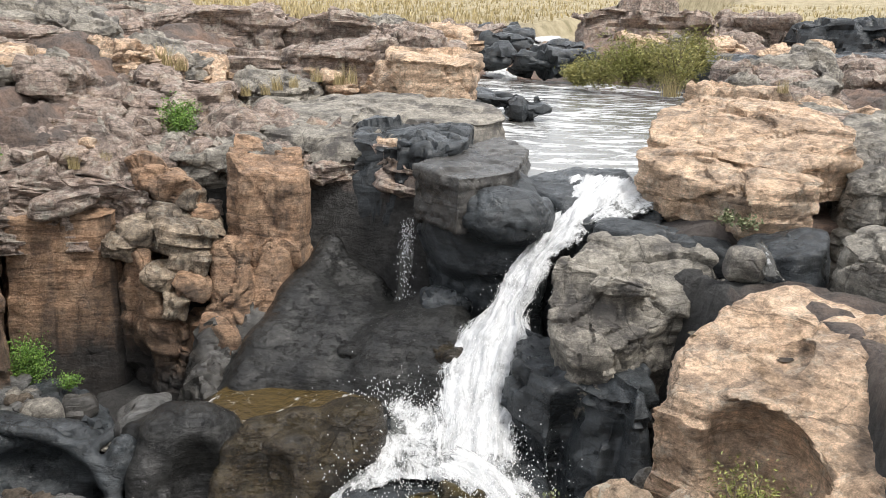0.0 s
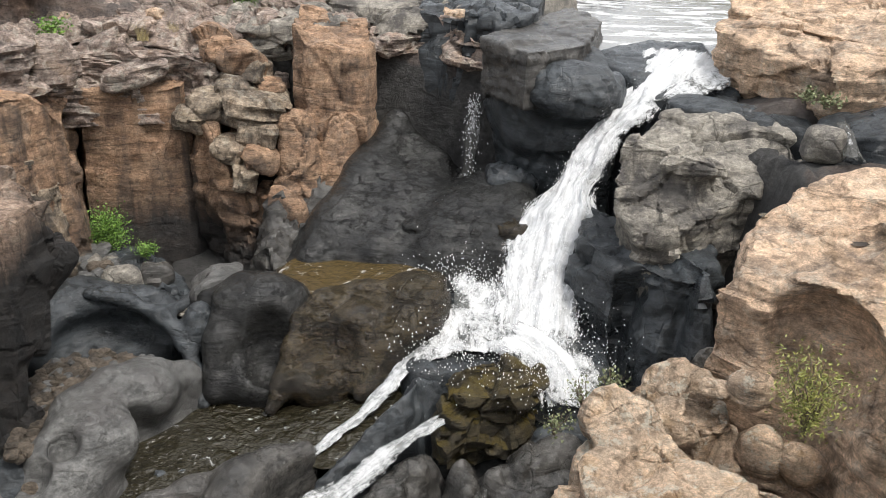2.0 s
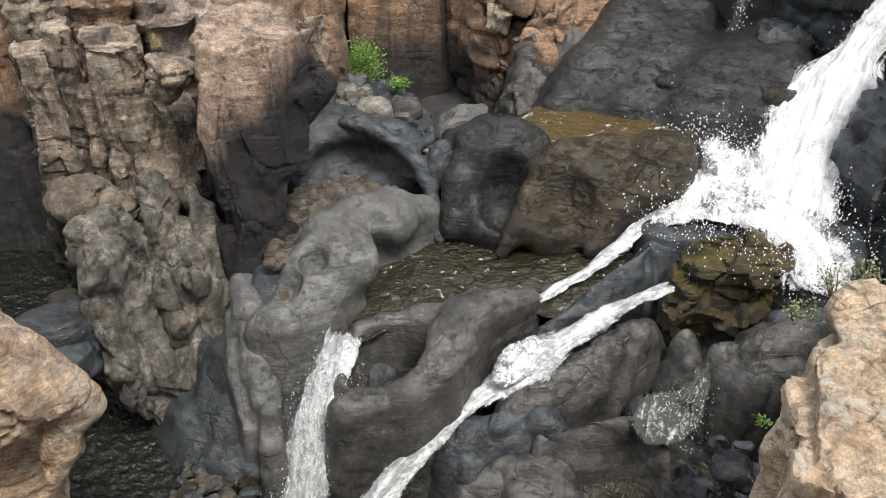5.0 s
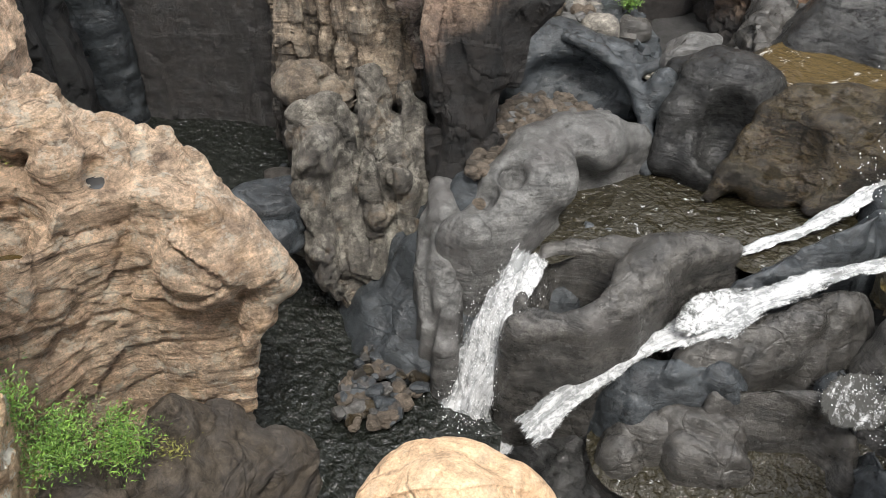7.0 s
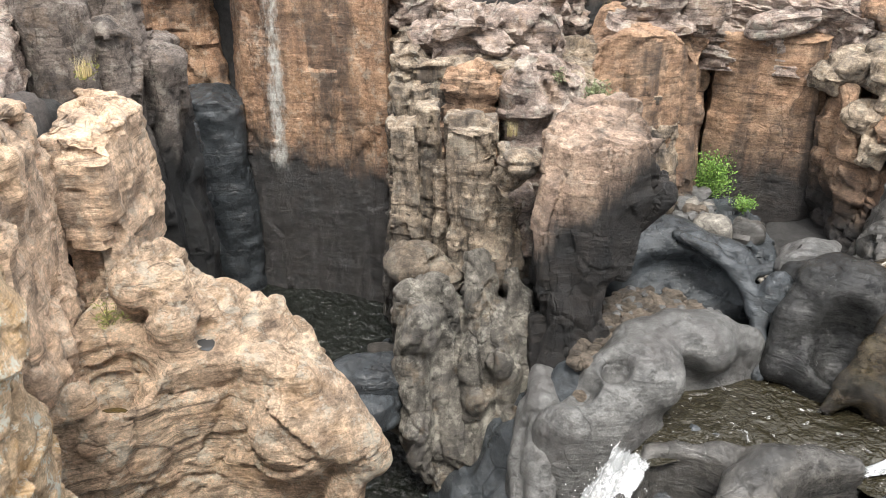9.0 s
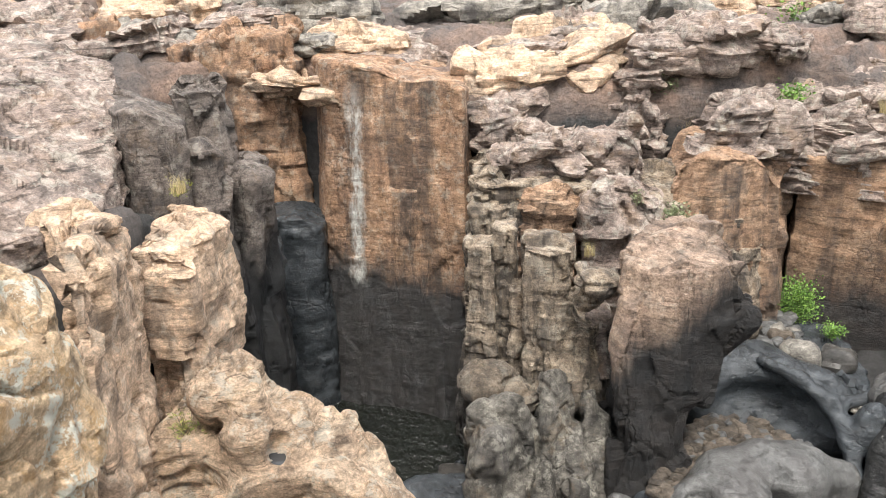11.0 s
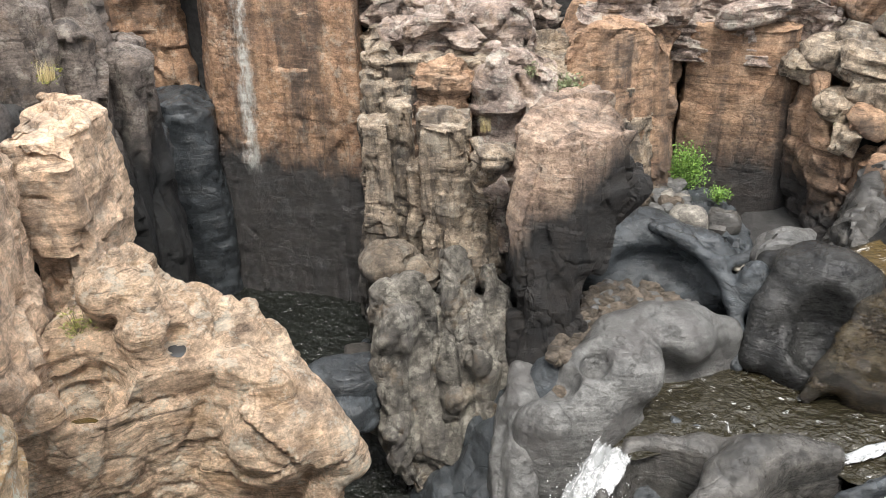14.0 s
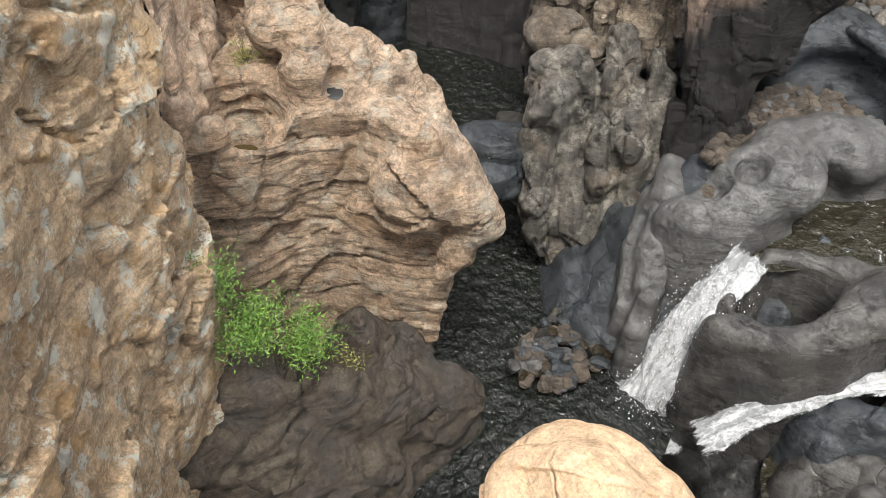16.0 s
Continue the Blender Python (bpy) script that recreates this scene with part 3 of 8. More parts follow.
M_KNOB = stone("pitted_grey_rock", (0.27, 0.248, 0.21), (0.105, 0.097, 0.084), (0.024, 0.023, 0.021), gloss=0.4, stain=0.55, lichen=0.18, grime=0.7, upright=True, polish=0.4)
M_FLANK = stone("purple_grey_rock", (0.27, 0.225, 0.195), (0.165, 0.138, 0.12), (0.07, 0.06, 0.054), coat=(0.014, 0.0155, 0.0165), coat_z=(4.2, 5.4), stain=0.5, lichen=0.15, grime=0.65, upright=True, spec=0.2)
M_PALE = stone("pale_sandstone", (0.811, 0.643, 0.479), (0.667, 0.493, 0.346), (0.342, 0.234, 0.156), lichen=0.55, stain=0.3, grime=0.6, relief=0.8, laminae=0.3)
M_OCHRE = stone("ochre_sandstone", (0.80, 0.61, 0.40), (0.63, 0.45, 0.28), (0.35, 0.235, 0.145), lichen=1.0, stain=0.3, grime=0.55, relief=0.7, lines=0.3, streak=0.15, laminae=0.4)
M_TAN = stone("tan_sandstone", (0.835, 0.621, 0.446), (0.614, 0.437, 0.301), (0.288, 0.202, 0.145), stain=0.5, lichen=0.2, grime=0.6, laminae=0.6)
M_DOME = stone("weathered_grey_rock", (0.44, 0.405, 0.345), (0.24, 0.222, 0.192), (0.075, 0.071, 0.066), stain=0.8, lines=0.35, grime=0.55, polish=0.4, laminae=0.5)
M_WET = stone("wet_brown_rock", (0.040, 0.028, 0.013), (0.015, 0.0115, 0.0065), (0.006, 0.005, 0.004), gloss=0.16, moss=0.1, lines=0.2, polish=0.75, spec=0.5)
M_BUFF = stone("buff_sandstone", (0.84, 0.60, 0.385), (0.74, 0.50, 0.305), (0.46, 0.29, 0.17), grime=0.4, lines=0.15, split=0.8, lichen=0.1, laminae=0.15)
M_BROWN = stone("brown_damp_rock", (0.135, 0.112, 0.086), (0.080, 0.066, 0.051), (0.032, 0.027, 0.022), gloss=0.5, stain=0.5, grime=0.6, lines=0.5, polish=0.3)
M_MOSS = stone("mossy_rock", (0.12, 0.10, 0.06), (0.06, 0.052, 0.038), (0.025, 0.022, 0.018), gloss=0.4, moss=0.95)


def water_material(name, deep, rough=0.06, ripple=6.0, strength=0.25, foam_sheen=0.0, foam_scale=3.0, stretch=(1, 1, 1), deep_wave=0.05):
    m = Nodes(name)
    r = m.node("ShaderNodeTexNoise", Vector=m.scaled(stretch), Scale=ripple, Detail=4, Roughness=0.55).outputs["Fac"]
    c = m.mix(m.noise(0.8, 4, 0.6), tuple(v * 0.5 for v in deep), deep)
    gl = rough
    # white patches: foam, and on the river painted sky reflections
    if foam_sheen:
        fo = m.ramp(m.noise(foam_scale, 10, 0.72, stretch, 0.9), (0.62 - 0.28 * foam_sheen, 0.0), (0.76 - 0.28 * foam_sheen, 1.0))
        c = m.mix(fo, c, (0.82, 0.84, 0.85))
        gl = m.mix(fo, (rough,) * 3, (0.75,) * 3)
    m.bsdf.inputs["IOR"].default_value = 1.33
    m.bsdf.inputs["Specular IOR Level"].default_value = 0.8
    return m.done(c, gl, r, strength, deep_wave)


M_POOL = water_material("dark_pool_water", (0.012, 0.014, 0.011), 0.05, 4.5, 1.0, deep_wave=0.22)
M_STREAM = water_material("brown_stream_water", (0.030, 0.026, 0.015), 0.06, 4.0, 1.0, foam_sheen=0.02, foam_scale=5.0, deep_wave=0.2)
M_SHELF = water_material("shallow_brown_water", (0.075, 0.052, 0.018), 0.06, 8.0, 0.6, foam_sheen=0.15, foam_scale=3.0)
# pale base and white streaks stand in for the reflected sky
M_RIVER = water_material("sky_sheen_river_water", (0.20, 0.20, 0.19), 0.18, 1.8, 0.2, foam_sheen=0.45, foam_scale=1.1, stretch=(0.5, 1.4, 1))


def foam_material(name, cover, streaks=(9.0, 1.1), grey=(0.10, 0.105, 0.105), top=0.8, thin_much=0.6):
    """White water drawn out along its run: strands of bubbles with darker clear water between, torn open at the thin rims. streaks: how fine it is across and along."""
    m = Nodes(name)
    flow = m.t.nodes.new("ShaderNodeAttribute")
    flow.attribute_name = "flow"
    thin = m.t.nodes.new("ShaderNodeAttribute")
    thin.attribute_name = "thin"
    pull = m.t.nodes.new("ShaderNodeVectorMath")
    pull.operation = "MULTIPLY"
    m.link(flow.outputs["Vector"], pull.inputs[0])
    pull.inputs[1].default_value = (streaks[0], streaks[1], 1)
    strand = m.node("ShaderNodeTexNoise", Vector=pull.outputs[0], Scale=1.0, Detail=9, Roughness=0.72, Distortion=0.8).outputs["Fac"]
    lace = m.noise(11.0, 10, 0.78, (1, 1, 0.8), 0.8)
    wide = m.noise(1.7, 4, 0.55)
    f = m.math("ADD", m.math("MULTIPLY", strand, 0.6), m.math("ADD", m.math("MULTIPLY", lace, 0.8), m.math("MULTIPLY", wide, 0.45)))
    f = m.math("SUBTRACT", m.math("ADD", f, cover - 0.925), m.math("MULTIPLY", thin.outputs["Fac"], 0.16))
    white = m.ramp(f, (0.36, 0.0), (0.47, 0.6), (0.6, 1.0))
    c = m.mix(white, grey, m.ramp(strand, (0.35, (0.66 * top, 0.68 * top, 0.70 * top)), (0.6, (top, top * 1.01, top * 1.02))))
    solid = m.math("SUBTRACT", m.math("ADD", m.math("MULTIPLY", lace, 0.6), m.math("MULTIPLY", strand, 0.9)), m.math("MULTIPLY", thin.outputs["Fac"], thin_much))
    m.link(m.ramp(solid, (0.3, 0.0), (0.42, 1.0)), m.bsdf.inputs["Alpha"])
    return m.done(c, m.ramp(white, (0.0, 0.12), (1.0, 0.6)), m.math("ADD", strand, m.math("MULTIPLY", lace, 0.6)), 0.8, 0.07)


M_FALL = foam_material("falling_white_water", 0.56, (8.0, 0.9), (0.34, 0.35, 0.355))
M_FROTH = foam_material("white_froth", 0.48, (4.5, 2.5), (0.10, 0.105, 0.10), thin_much=0.75)
M_RUSH = foam_material("rushing_white_water", 0.45, (9.0, 1.2), (0.25, 0.26, 0.26), 0.76, thin_much=0.85)
M_THIN = foam_material("thin_falling_water", 0.36, (10.0, 1.2), (0.06, 0.06, 0.055))


def ground_material():
    m = Nodes("rock_ground")
    beds = m.noise(1.0, 8, 0.7, (0.9, 0.9, 2.5), 0.4)
    fine = m.noise(5.0, 12, 0.75)
    c = m.ramp(beds, (0.3, (0.15, 0.115, 0.095)), (0.5, (0.30, 0.20, 0.15)), (0.68, (0.44, 0.30, 0.22)))
    c = m.mix(m.ramp(m.noise(0.35, 6, 0.65), (0.42, 0.0), (0.58, 0.85)), c, (0.12, 0.11, 0.105))
    c = m.mix(0.6, c, m.ramp(fine, (0.25, 0.4), (0.5, 0.95), (0.75, 1.35)), "MULTIPLY")
    c = m.mix(0.7, c, m.ramp(m.noise(16.0, 9, 0.82), (0.36, 0.25), (0.5, 1.0), (0.66, 1.6)), "MULTIPLY")
    # near black from about z 6 down, along a noisy edge
    blackening = m.node("ShaderNodeMapRange", **{"Value": m.math("ADD", m.height(), m.math("MULTIPLY", m.noise(0.7, 6, 0.65), 2.0)), "From Min": 6.9, "From Max": 7.5, "To Min": 1.0, "To Max": 0.0}).outputs[0]
    c = m.mix(blackening, c, m.ramp(fine, (0.3, (0.02, 0.02, 0.02)), (0.7, (0.09, 0.088, 0.085))))
    flat = m.node("ShaderNodeSeparateXYZ", Vector=m.pos)
    far = m.math("ADD", m.math("POWER", flat.outputs[0], 2.0), m.math("POWER", flat.outputs[1], 2.0))
    grass = m.node("ShaderNodeMapRange", **{"Value": far, "From Min": 58.0**2, "From Max": 80.0**2}).outputs[0]
    straw = m.ramp(m.noise(0.6, 8, 0.7), (0.35, (0.22, 0.19, 0.10)), (0.5, (0.38, 0.32, 0.20)), (0.7, (0.50, 0.43, 0.28)))
    c = m.mix(grass, c, straw)
    return m.done(c, 0.85, m.math("ADD", m.math("MULTIPLY", fine, 1.2), beds), 0.9, 0.25)


M_GROUND = ground_material()


def leaf_material(name, dark, bright):
    m = Nodes(name)
    isle = m.t.nodes.new("ShaderNodeNewGeometry").outputs["Random Per Island"]
    c = m.ramp(isle, (0.0, dark), (0.6, tuple((a + b) / 2 for a, b in zip(dark, bright))), (1.0, bright))
    m.bsdf.inputs["Subsurface Weight"].default_value = 0.0
    return m.done(c, 0.55)


M_LEAF = leaf_material("green_leaves", (0.045, 0.11, 0.018), (0.21, 0.36, 0.06))
M_YELLOW = leaf_material("yellow_green_leaves", (0.12, 0.14, 0.03), (0.34, 0.33, 0.09))
M_SAGE = leaf_material("grey_green_leaves", (0.08, 0.10, 0.04), (0.26, 0.28, 0.15))
M_REED = leaf_material("reed_leaves", (0.13, 0.14, 0.035), (0.42, 0.38, 0.13))
M_STRAW = leaf_material("dry_grass", (0.26, 0.21, 0.10), (0.55, 0.45, 0.24))
M_TWIG = Nodes("twigs").done((0.13, 0.10, 0.07), 0.85)
M_DROP = Nodes("white_drops").done((0.85, 0.86, 0.87), 0.35)
M_COBBLE = stone("brown_cobble", (0.192, 0.156, 0.12), (0.12, 0.0976, 0.076), (0.06, 0.0512, 0.0432), lines=0.1, split=0.1, grime=0.6)
M_SKYPOOL = water_material("sky_mirror_water", (0.05, 0.05, 0.05), 0.02, 4.0, 0.02)



# ---- ground ----
GORGE = [(2.3, 15.5), (-1.5, 17.4), (-4.2, 17.6), (-8.6, 17.0), (-11.0, 14.0), (-14.2, 9.9), (-17.5, 9.6), (-17.5, 7.6), (-12.0, 5.2), (-9.4, 3.4), (-7.2, 0.2), (-4.0, -6.0), (3.0, -6.0), (3.2, 5.0), (4.2, 8.5), (3.6, 12.5)]


def edge_distance(x, y, loop):
    """Distance to the loop's edge, minus inside."""
    best, inside = np.full(x.shape, 1e9), np.zeros(x.shape, bool)
    for (ax, ay), (bx, by) in zip(loop, loop[1:] + loop[:1]):
        ux, uy = bx - ax, by - ay
        s = np.clip(((x - ax) * ux + (y - ay) * uy) / (ux * ux + uy * uy), 0, 1)
        best = np.minimum(best, np.hypot(x - ax - s * ux, y - ay - s * uy))
        cross = (ay > y) != (by > y)
        inside ^= cross & (x < (bx - ax) * (y - ay) / (by - ay + 1e-12) + ax)
    return np.where(inside, -best, best)


def smooth(v, a, b):
    s = np.clip((v - a) / (b - a), 0, 1)
    return s * s * (3 - 2 * s)


def river_line(y):
    """Middle of the river upstream, across x."""
    return np.interp(y, [14, 20, 30, 40, 50, 62, 90, 200], [2.6, 3.0, 5.5, 8.0, 5.0, 7.5, 20.0, 60.0])


def river_half(y):
    return np.interp(y, [14, 20, 30, 40, 46, 52, 62, 90, 200], [1.6, 2.4, 4.5, 7.5, 4.0, 2.5, 4.0, 6.0, 8.0])


def ground_height(x, y):
    far = np.hypot(x, y)
    bank = np.interp(far, [0, 12, 17, 20, 25, 32, 45, 60, 100, 300, 1500], [7.0, 6.2, 5.3, 6.4, 6.9, 7.5, 8.3, 8.9, 10.5, 24.0, 150.0])
    west = smooth(-x, 5.0, 10.0)
    bank = bank + west * np.interp(far, [15.5, 18, 20, 25, 32, 45, 60, 100], [0.0, 1.0, 1.25, 1.4, 1.3, 0.8, 0.3, 0.1])
    p = np.c_[x, y, 0 * x]
    lump = 0.35 * fbm(p * 0.25, 4, 3) * np.clip(far / 20, 0.3, 1.5)
    raw = bank + lump
    tread = 0.33
    k = np.floor(raw / tread)
    f = raw / tread - k
    mark, gap, _ = chunks(np.c_[x * 0.55, y * 0.55, 0.5 + 0 * x] + 0.15 * fbm(p * 0.8, 2, 4)[:, None], 12)
    small, slit, _ = chunks(np.c_[x * 1.6, y * 1.6, 0.5 + 0 * x] + 0.15 * fbm(p * 1.8, 2, 6)[:, None], 19)
    broken = 0.2 * mark - 0.16 * np.exp(-((gap / 0.06) ** 2)) + 0.07 * small - 0.05 * np.exp(-((slit / 0.07) ** 2))
    bank = np.where(far < 90, (k + smooth(f, 0.6, 0.95)) * tread + 0.1 * fbm(p * 1.5, 4, 8) + broken * np.clip((90 - far) / 30, 0, 1), raw)
    channel = smooth(np.abs(x - river_line(y)) - river_half(y), -0.4, 0.8)
    bed = np.interp(y, [14, 47, 54, 62, 200], [6.1, 6.1, 7.9, 8.3, 8.8])
    bank = np.where(y > 14, bed + (np.maximum(bank, bed + 0.3) - bed) * channel, bank)
    away = np.hypot(x, y - 0.4)
    shelf = np.interp(away, [7.0, 8.0, 9.0, 10.0, 11.0, 12.0, 12.8, 30], [-1.1, -0.9, -0.3, 0.3, 0.8, 1.1, 2.0, 2.4])
    step_line = smooth(x + 0.2 * (y - 8.0), -5.9, -4.9)
    floor = -1.2 + (shelf + 1.2) * step_line + 0.1 * fbm(p * 0.9, 3, 5)
    rim = smooth(edge_distance(x, y, GORGE), -0.2, 0.5)
    return floor + (bank - floor) * rim


def make_ground():
    """One sheet: fine near the gorge, ever coarser out to the horizon."""
    core = np.arange(-22, 34, 0.14)
    tail = 34 + np.cumsum(0.14 * 1.045 ** np.arange(1, 150))
    tail = tail[tail < 1500]
    axis_y = np.r_[-20 - (tail[::3] - 34)[::-1], np.arange(-20, 34, 0.14), tail]
    side = np.r_[-22 - (tail - 34)[::-1], np.arange(-22, 14, 0.14), 14 + (tail - 34)]
    gx, gy = np.meshgrid(side, axis_y)
    x, y = gx.ravel(), gy.ravel()
    pts = np.c_[x, y, ground_height(x, y)]
    me = grid_mesh("ground", pts, len(axis_y), len(side), wrap=False)
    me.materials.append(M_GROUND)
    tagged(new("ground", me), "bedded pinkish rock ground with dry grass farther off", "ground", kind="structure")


make_ground()


# ---- upper terraces ----
rock("ledge", [(-17.44, 33.76, 8.83), (-15.27, 33.70, 9.02), (-13.69, 33.29, 9.33), (-12.67, 33.70, 9.58), (-11.03, 33.22, 9.49), (-10.65, 32.29, 9.00), (-11.90, 36.09, 9.00), (-12.29, 37.01, 9.49), (-14.08, 37.44, 9.58), (-15.21, 36.99, 9.33), (-16.92, 37.35, 9.02), (-19.28, 37.31, 8.83)], 6, M_RED, "weathered pink sandstone ledge with layered beds on the upper terrace", strata=0.22, block=0.13, rough=0.15, step=0.1, bed=0.4, size=1.8)
rock("ledge", [(-10.43, 31.31, 8.91), (-9.79, 32.56, 9.43), (-7.84, 33.08, 9.67), (-5.88, 33.49, 9.59), (-6.57, 37.43, 9.59), (-8.76, 36.98, 9.67), (-10.94, 36.39, 9.43), (-11.69, 35.10, 8.91)], 6, M_RED, "weathered pink sandstone ledge with layered beds on the upper terrace", strata=0.22, block=0.13, rough=0.15, step=0.1, bed=0.4, size=1.8)
rock("ledge", [(-9.06, 28.08, 8.41), (-7.93, 27.37, 8.23), (-6.56, 27.53, 8.17), (-5.70, 27.62, 8.20), (-4.86, 27.58, 8.13), (-5.55, 31.51, 8.13), (-6.51, 31.54, 8.20), (-7.49, 31.42, 8.17), (-9.04, 31.22, 8.23), (-10.29, 31.88, 8.41)], 5.5, M_RED, "weathered pink sandstone ledge with layered beds on the upper terrace", strata=0.22, block=0.13, rough=0.15, step=0.1, bed=0.4, size=1.8)
rock("ledge", [(-4.98, 28.57, 8.20), (-3.83, 28.24, 8.29), (-2.39, 28.40, 8.55), (-1.49, 28.46, 8.80), (-1.70, 32.46, 8.80), (-2.73, 32.39, 8.55), (-4.37, 32.21, 8.29), (-5.66, 32.51, 8.20)], 5.5, M_RED, "weathered pink sandstone ledge with layered beds on the upper terrace", strata=0.22, block=0.13, rough=0.15, step=0.1, bed=0.4, size=1.8)
rock("ledge", [(-6.10, 34.46, 9.17), (-4.70, 34.68, 9.61), (-2.95, 34.88, 9.61), (-2.32, 33.92, 9.11), (-2.60, 37.91, 9.11), (-3.29, 38.86, 9.61), (-5.24, 38.65, 9.61), (-6.80, 38.40, 9.17)], 6, M_RED, "weathered pink sandstone ledge with layered beds on the upper terrace", strata=0.22, block=0.13, rough=0.15, step=0.1, bed=0.4, size=1.8)
rock("ledge", [(-1.78, 33.95, 8.92), (-0.72, 34.99, 9.27), (0.29, 34.00, 8.95), (0.32, 38.00, 8.95), (-0.81, 38.99, 9.27), (-1.99, 37.95, 8.92)], 6, M_RED, "weathered pink sandstone ledge with layered beds on the upper terrace", strata=0.22, block=0.13, rough=0.15, step=0.1, bed=0.4, size=1.8)
rock("ledge", [(-1.32, 25.97, 8.54), (-0.82, 25.29, 8.37), (-0.00, 25.20, 8.36), (0.84, 24.99, 8.34), (1.31, 25.57, 8.55), (1.46, 28.56, 8.55), (0.94, 27.98, 8.34), (-0.00, 28.20, 8.36), (-0.92, 28.29, 8.37), (-1.47, 28.96, 8.54)], 5.0, M_TAN, "square orange sandstone block with an undercut base", strata=0.2, block=0.08, rough=0.1, step=0.08, bed=0.6, size=1.5, flare=-0.15)
rock("ledge", [(-7.72, 22.30, 7.60), (-6.70, 22.00, 7.52), (-5.85, 22.04, 7.48), (-5.17, 22.82, 7.66), (-5.65, 24.97, 7.66), (-6.42, 24.16, 7.48), (-7.34, 24.11, 7.52), (-8.44, 24.38, 7.60)], 4.5, M_RED, "weathered pink sandstone ledge with layered beds on the upper terrace", strata=0.22, block=0.13, rough=0.15, step=0.1, bed=0.4, size=1.8)
rock("ledge", [(-11.80, 22.04, 7.74), (-10.98, 23.02, 7.89), (-10.42, 23.27, 7.94), (-9.69, 23.05, 7.91), (-10.85, 25.81, 7.91), (-11.65, 26.01, 7.94), (-12.27, 25.72, 7.89), (-13.22, 24.68, 7.74)], 4.5, M_RED, "weathered pink sandstone ledge with layered beds on the upper terrace", strata=0.22, block=0.13, rough=0.15, step=0.1, bed=0.4, size=1.8)
rock("terrace", [(-11.62, 18.44, 7.31), (-9.75, 19.50, 7.28), (-8.66, 20.23, 7.45), (-8.68, 21.30, 7.63), (-7.69, 22.21, 7.61), (-6.40, 20.52, 7.11), (-5.92, 19.10, 6.72), (-5.15, 17.87, 6.44), (-5.60, 17.42, 6.32), (-5.87, 16.80, 6.07), (-6.88, 16.85, 6.37), (-8.41, 16.59, 6.46), (-10.01, 15.67, 6.55)], 5.6, M_RED, "pink terrace of rounded sandstone beds", strata=0.16, block=0.14, rough=0.16, step=0.07, bed=0.22, size=1.2, dome=0.25)
rock("terrace", [(-9.97, 15.58, 6.47), (-8.32, 16.41, 6.43), (-7.03, 16.68, 6.33), (-5.81, 16.61, 5.94), (-5.43, 16.64, 5.95), (-6.07, 16.31, 5.42), (-7.13, 15.98, 5.50), (-8.04, 15.66, 5.58), (-9.72, 15.03, 5.75)], 4.9, M_RED, "lower pink terrace above the orange cliff", strata=0.12, block=0.14, rough=0.14, step=0.06, bed=0.2, dome=0.2)
boulder("slab", (-6.93, 16.00, 5.90), (0.63, 0.35, 0.17), M_RED, "tilted pink sandstone slab lying on the terrace", turn=(0, -11, 37), rough=0.06, block=0.04, power=4, strata=0.03)
rock("shelf", [(-5.04, 21.00, 7.18), (-4.24, 22.61, 7.24), (-2.04, 24.42, 7.43), (1.13, 23.97, 7.51), (1.96, 22.41, 7.24), (1.61, 21.54, 7.10), (0.87, 20.78, 7.15), (-1.69, 20.33, 7.13), (-1.73, 18.32, 7.07), (-2.52, 18.63, 6.97), (-3.59, 19.07, 7.06), (-4.30, 18.92, 7.04)], 4, M_DOME, "grey water-smoothed shelf above the recess", strata=0.1, block=0.05, rough=0.14, step=0.09, bed=0.25, size=1.6)
rock("cliff_block", [(-2.68, 18.41, 6.87), (-2.26, 18.46, 7.00), (-1.76, 18.62, 7.06), (-1.91, 20.21, 7.06), (-2.45, 20.05, 7.00), (-2.91, 19.99, 6.87)], 3, M_DOME, "grey-brown cliff corner beside the pillar", strata=0.08, flute=0.08, rough=0.1, block=0.05, stand=0.5)
rock("cliff_block", [(-5.33, 18.03, 6.68), (-4.95, 18.03, 6.74), (-4.41, 17.86, 6.70), (-4.69, 19.03, 6.70), (-5.26, 19.19, 6.74), (-5.67, 19.18, 6.68)], 5.3, M_RED, "block roofing a dark hollow", block=0.1, rough=0.1)
rock("cliff_block", [(-6.04, 16.85, 6.40), (-5.72, 16.75, 6.43), (-5.37, 16.87, 6.42), (-5.83, 18.29, 6.42), (-6.21, 18.17, 6.43), (-6.54, 18.26, 6.40)], 3.5, M_CLIFF, "brown block on the terrace edge", block=0.1, rough=0.1, stand=0.5)
boulder("fallen_block", (-5.23, 16.91, 6.07), (0.54, 0.54, 0.38), M_CLIFF, "grey-brown fallen block in the gully", turn=(8, 12, 47), rough=0.05, block=0.05, power=4, group="fallen blocks in the gully")
boulder("fallen_block", (-4.75, 16.32, 5.36), (0.64, 0.64, 0.19), M_COLUMN, "grey-brown fallen block in the gully", turn=(8, 12, 26), rough=0.05, block=0.05, power=4, group="fallen blocks in the gully")
boulder("fallen_block", (-4.51, 15.98, 4.89), (0.40, 0.40, 0.27), M_COLUMN, "grey-brown fallen block in the gully", turn=(8, 12, -4), rough=0.05, block=0.05, power=4, group="fallen blocks in the gully")
boulder("fallen_block", (-4.99, 16.15, 5.11), (0.35, 0.35, 0.23), M_COLUMN, "grey-brown fallen block in the gully", turn=(8, 12, 57), rough=0.05, block=0.05, power=4, group="fallen blocks in the gully")
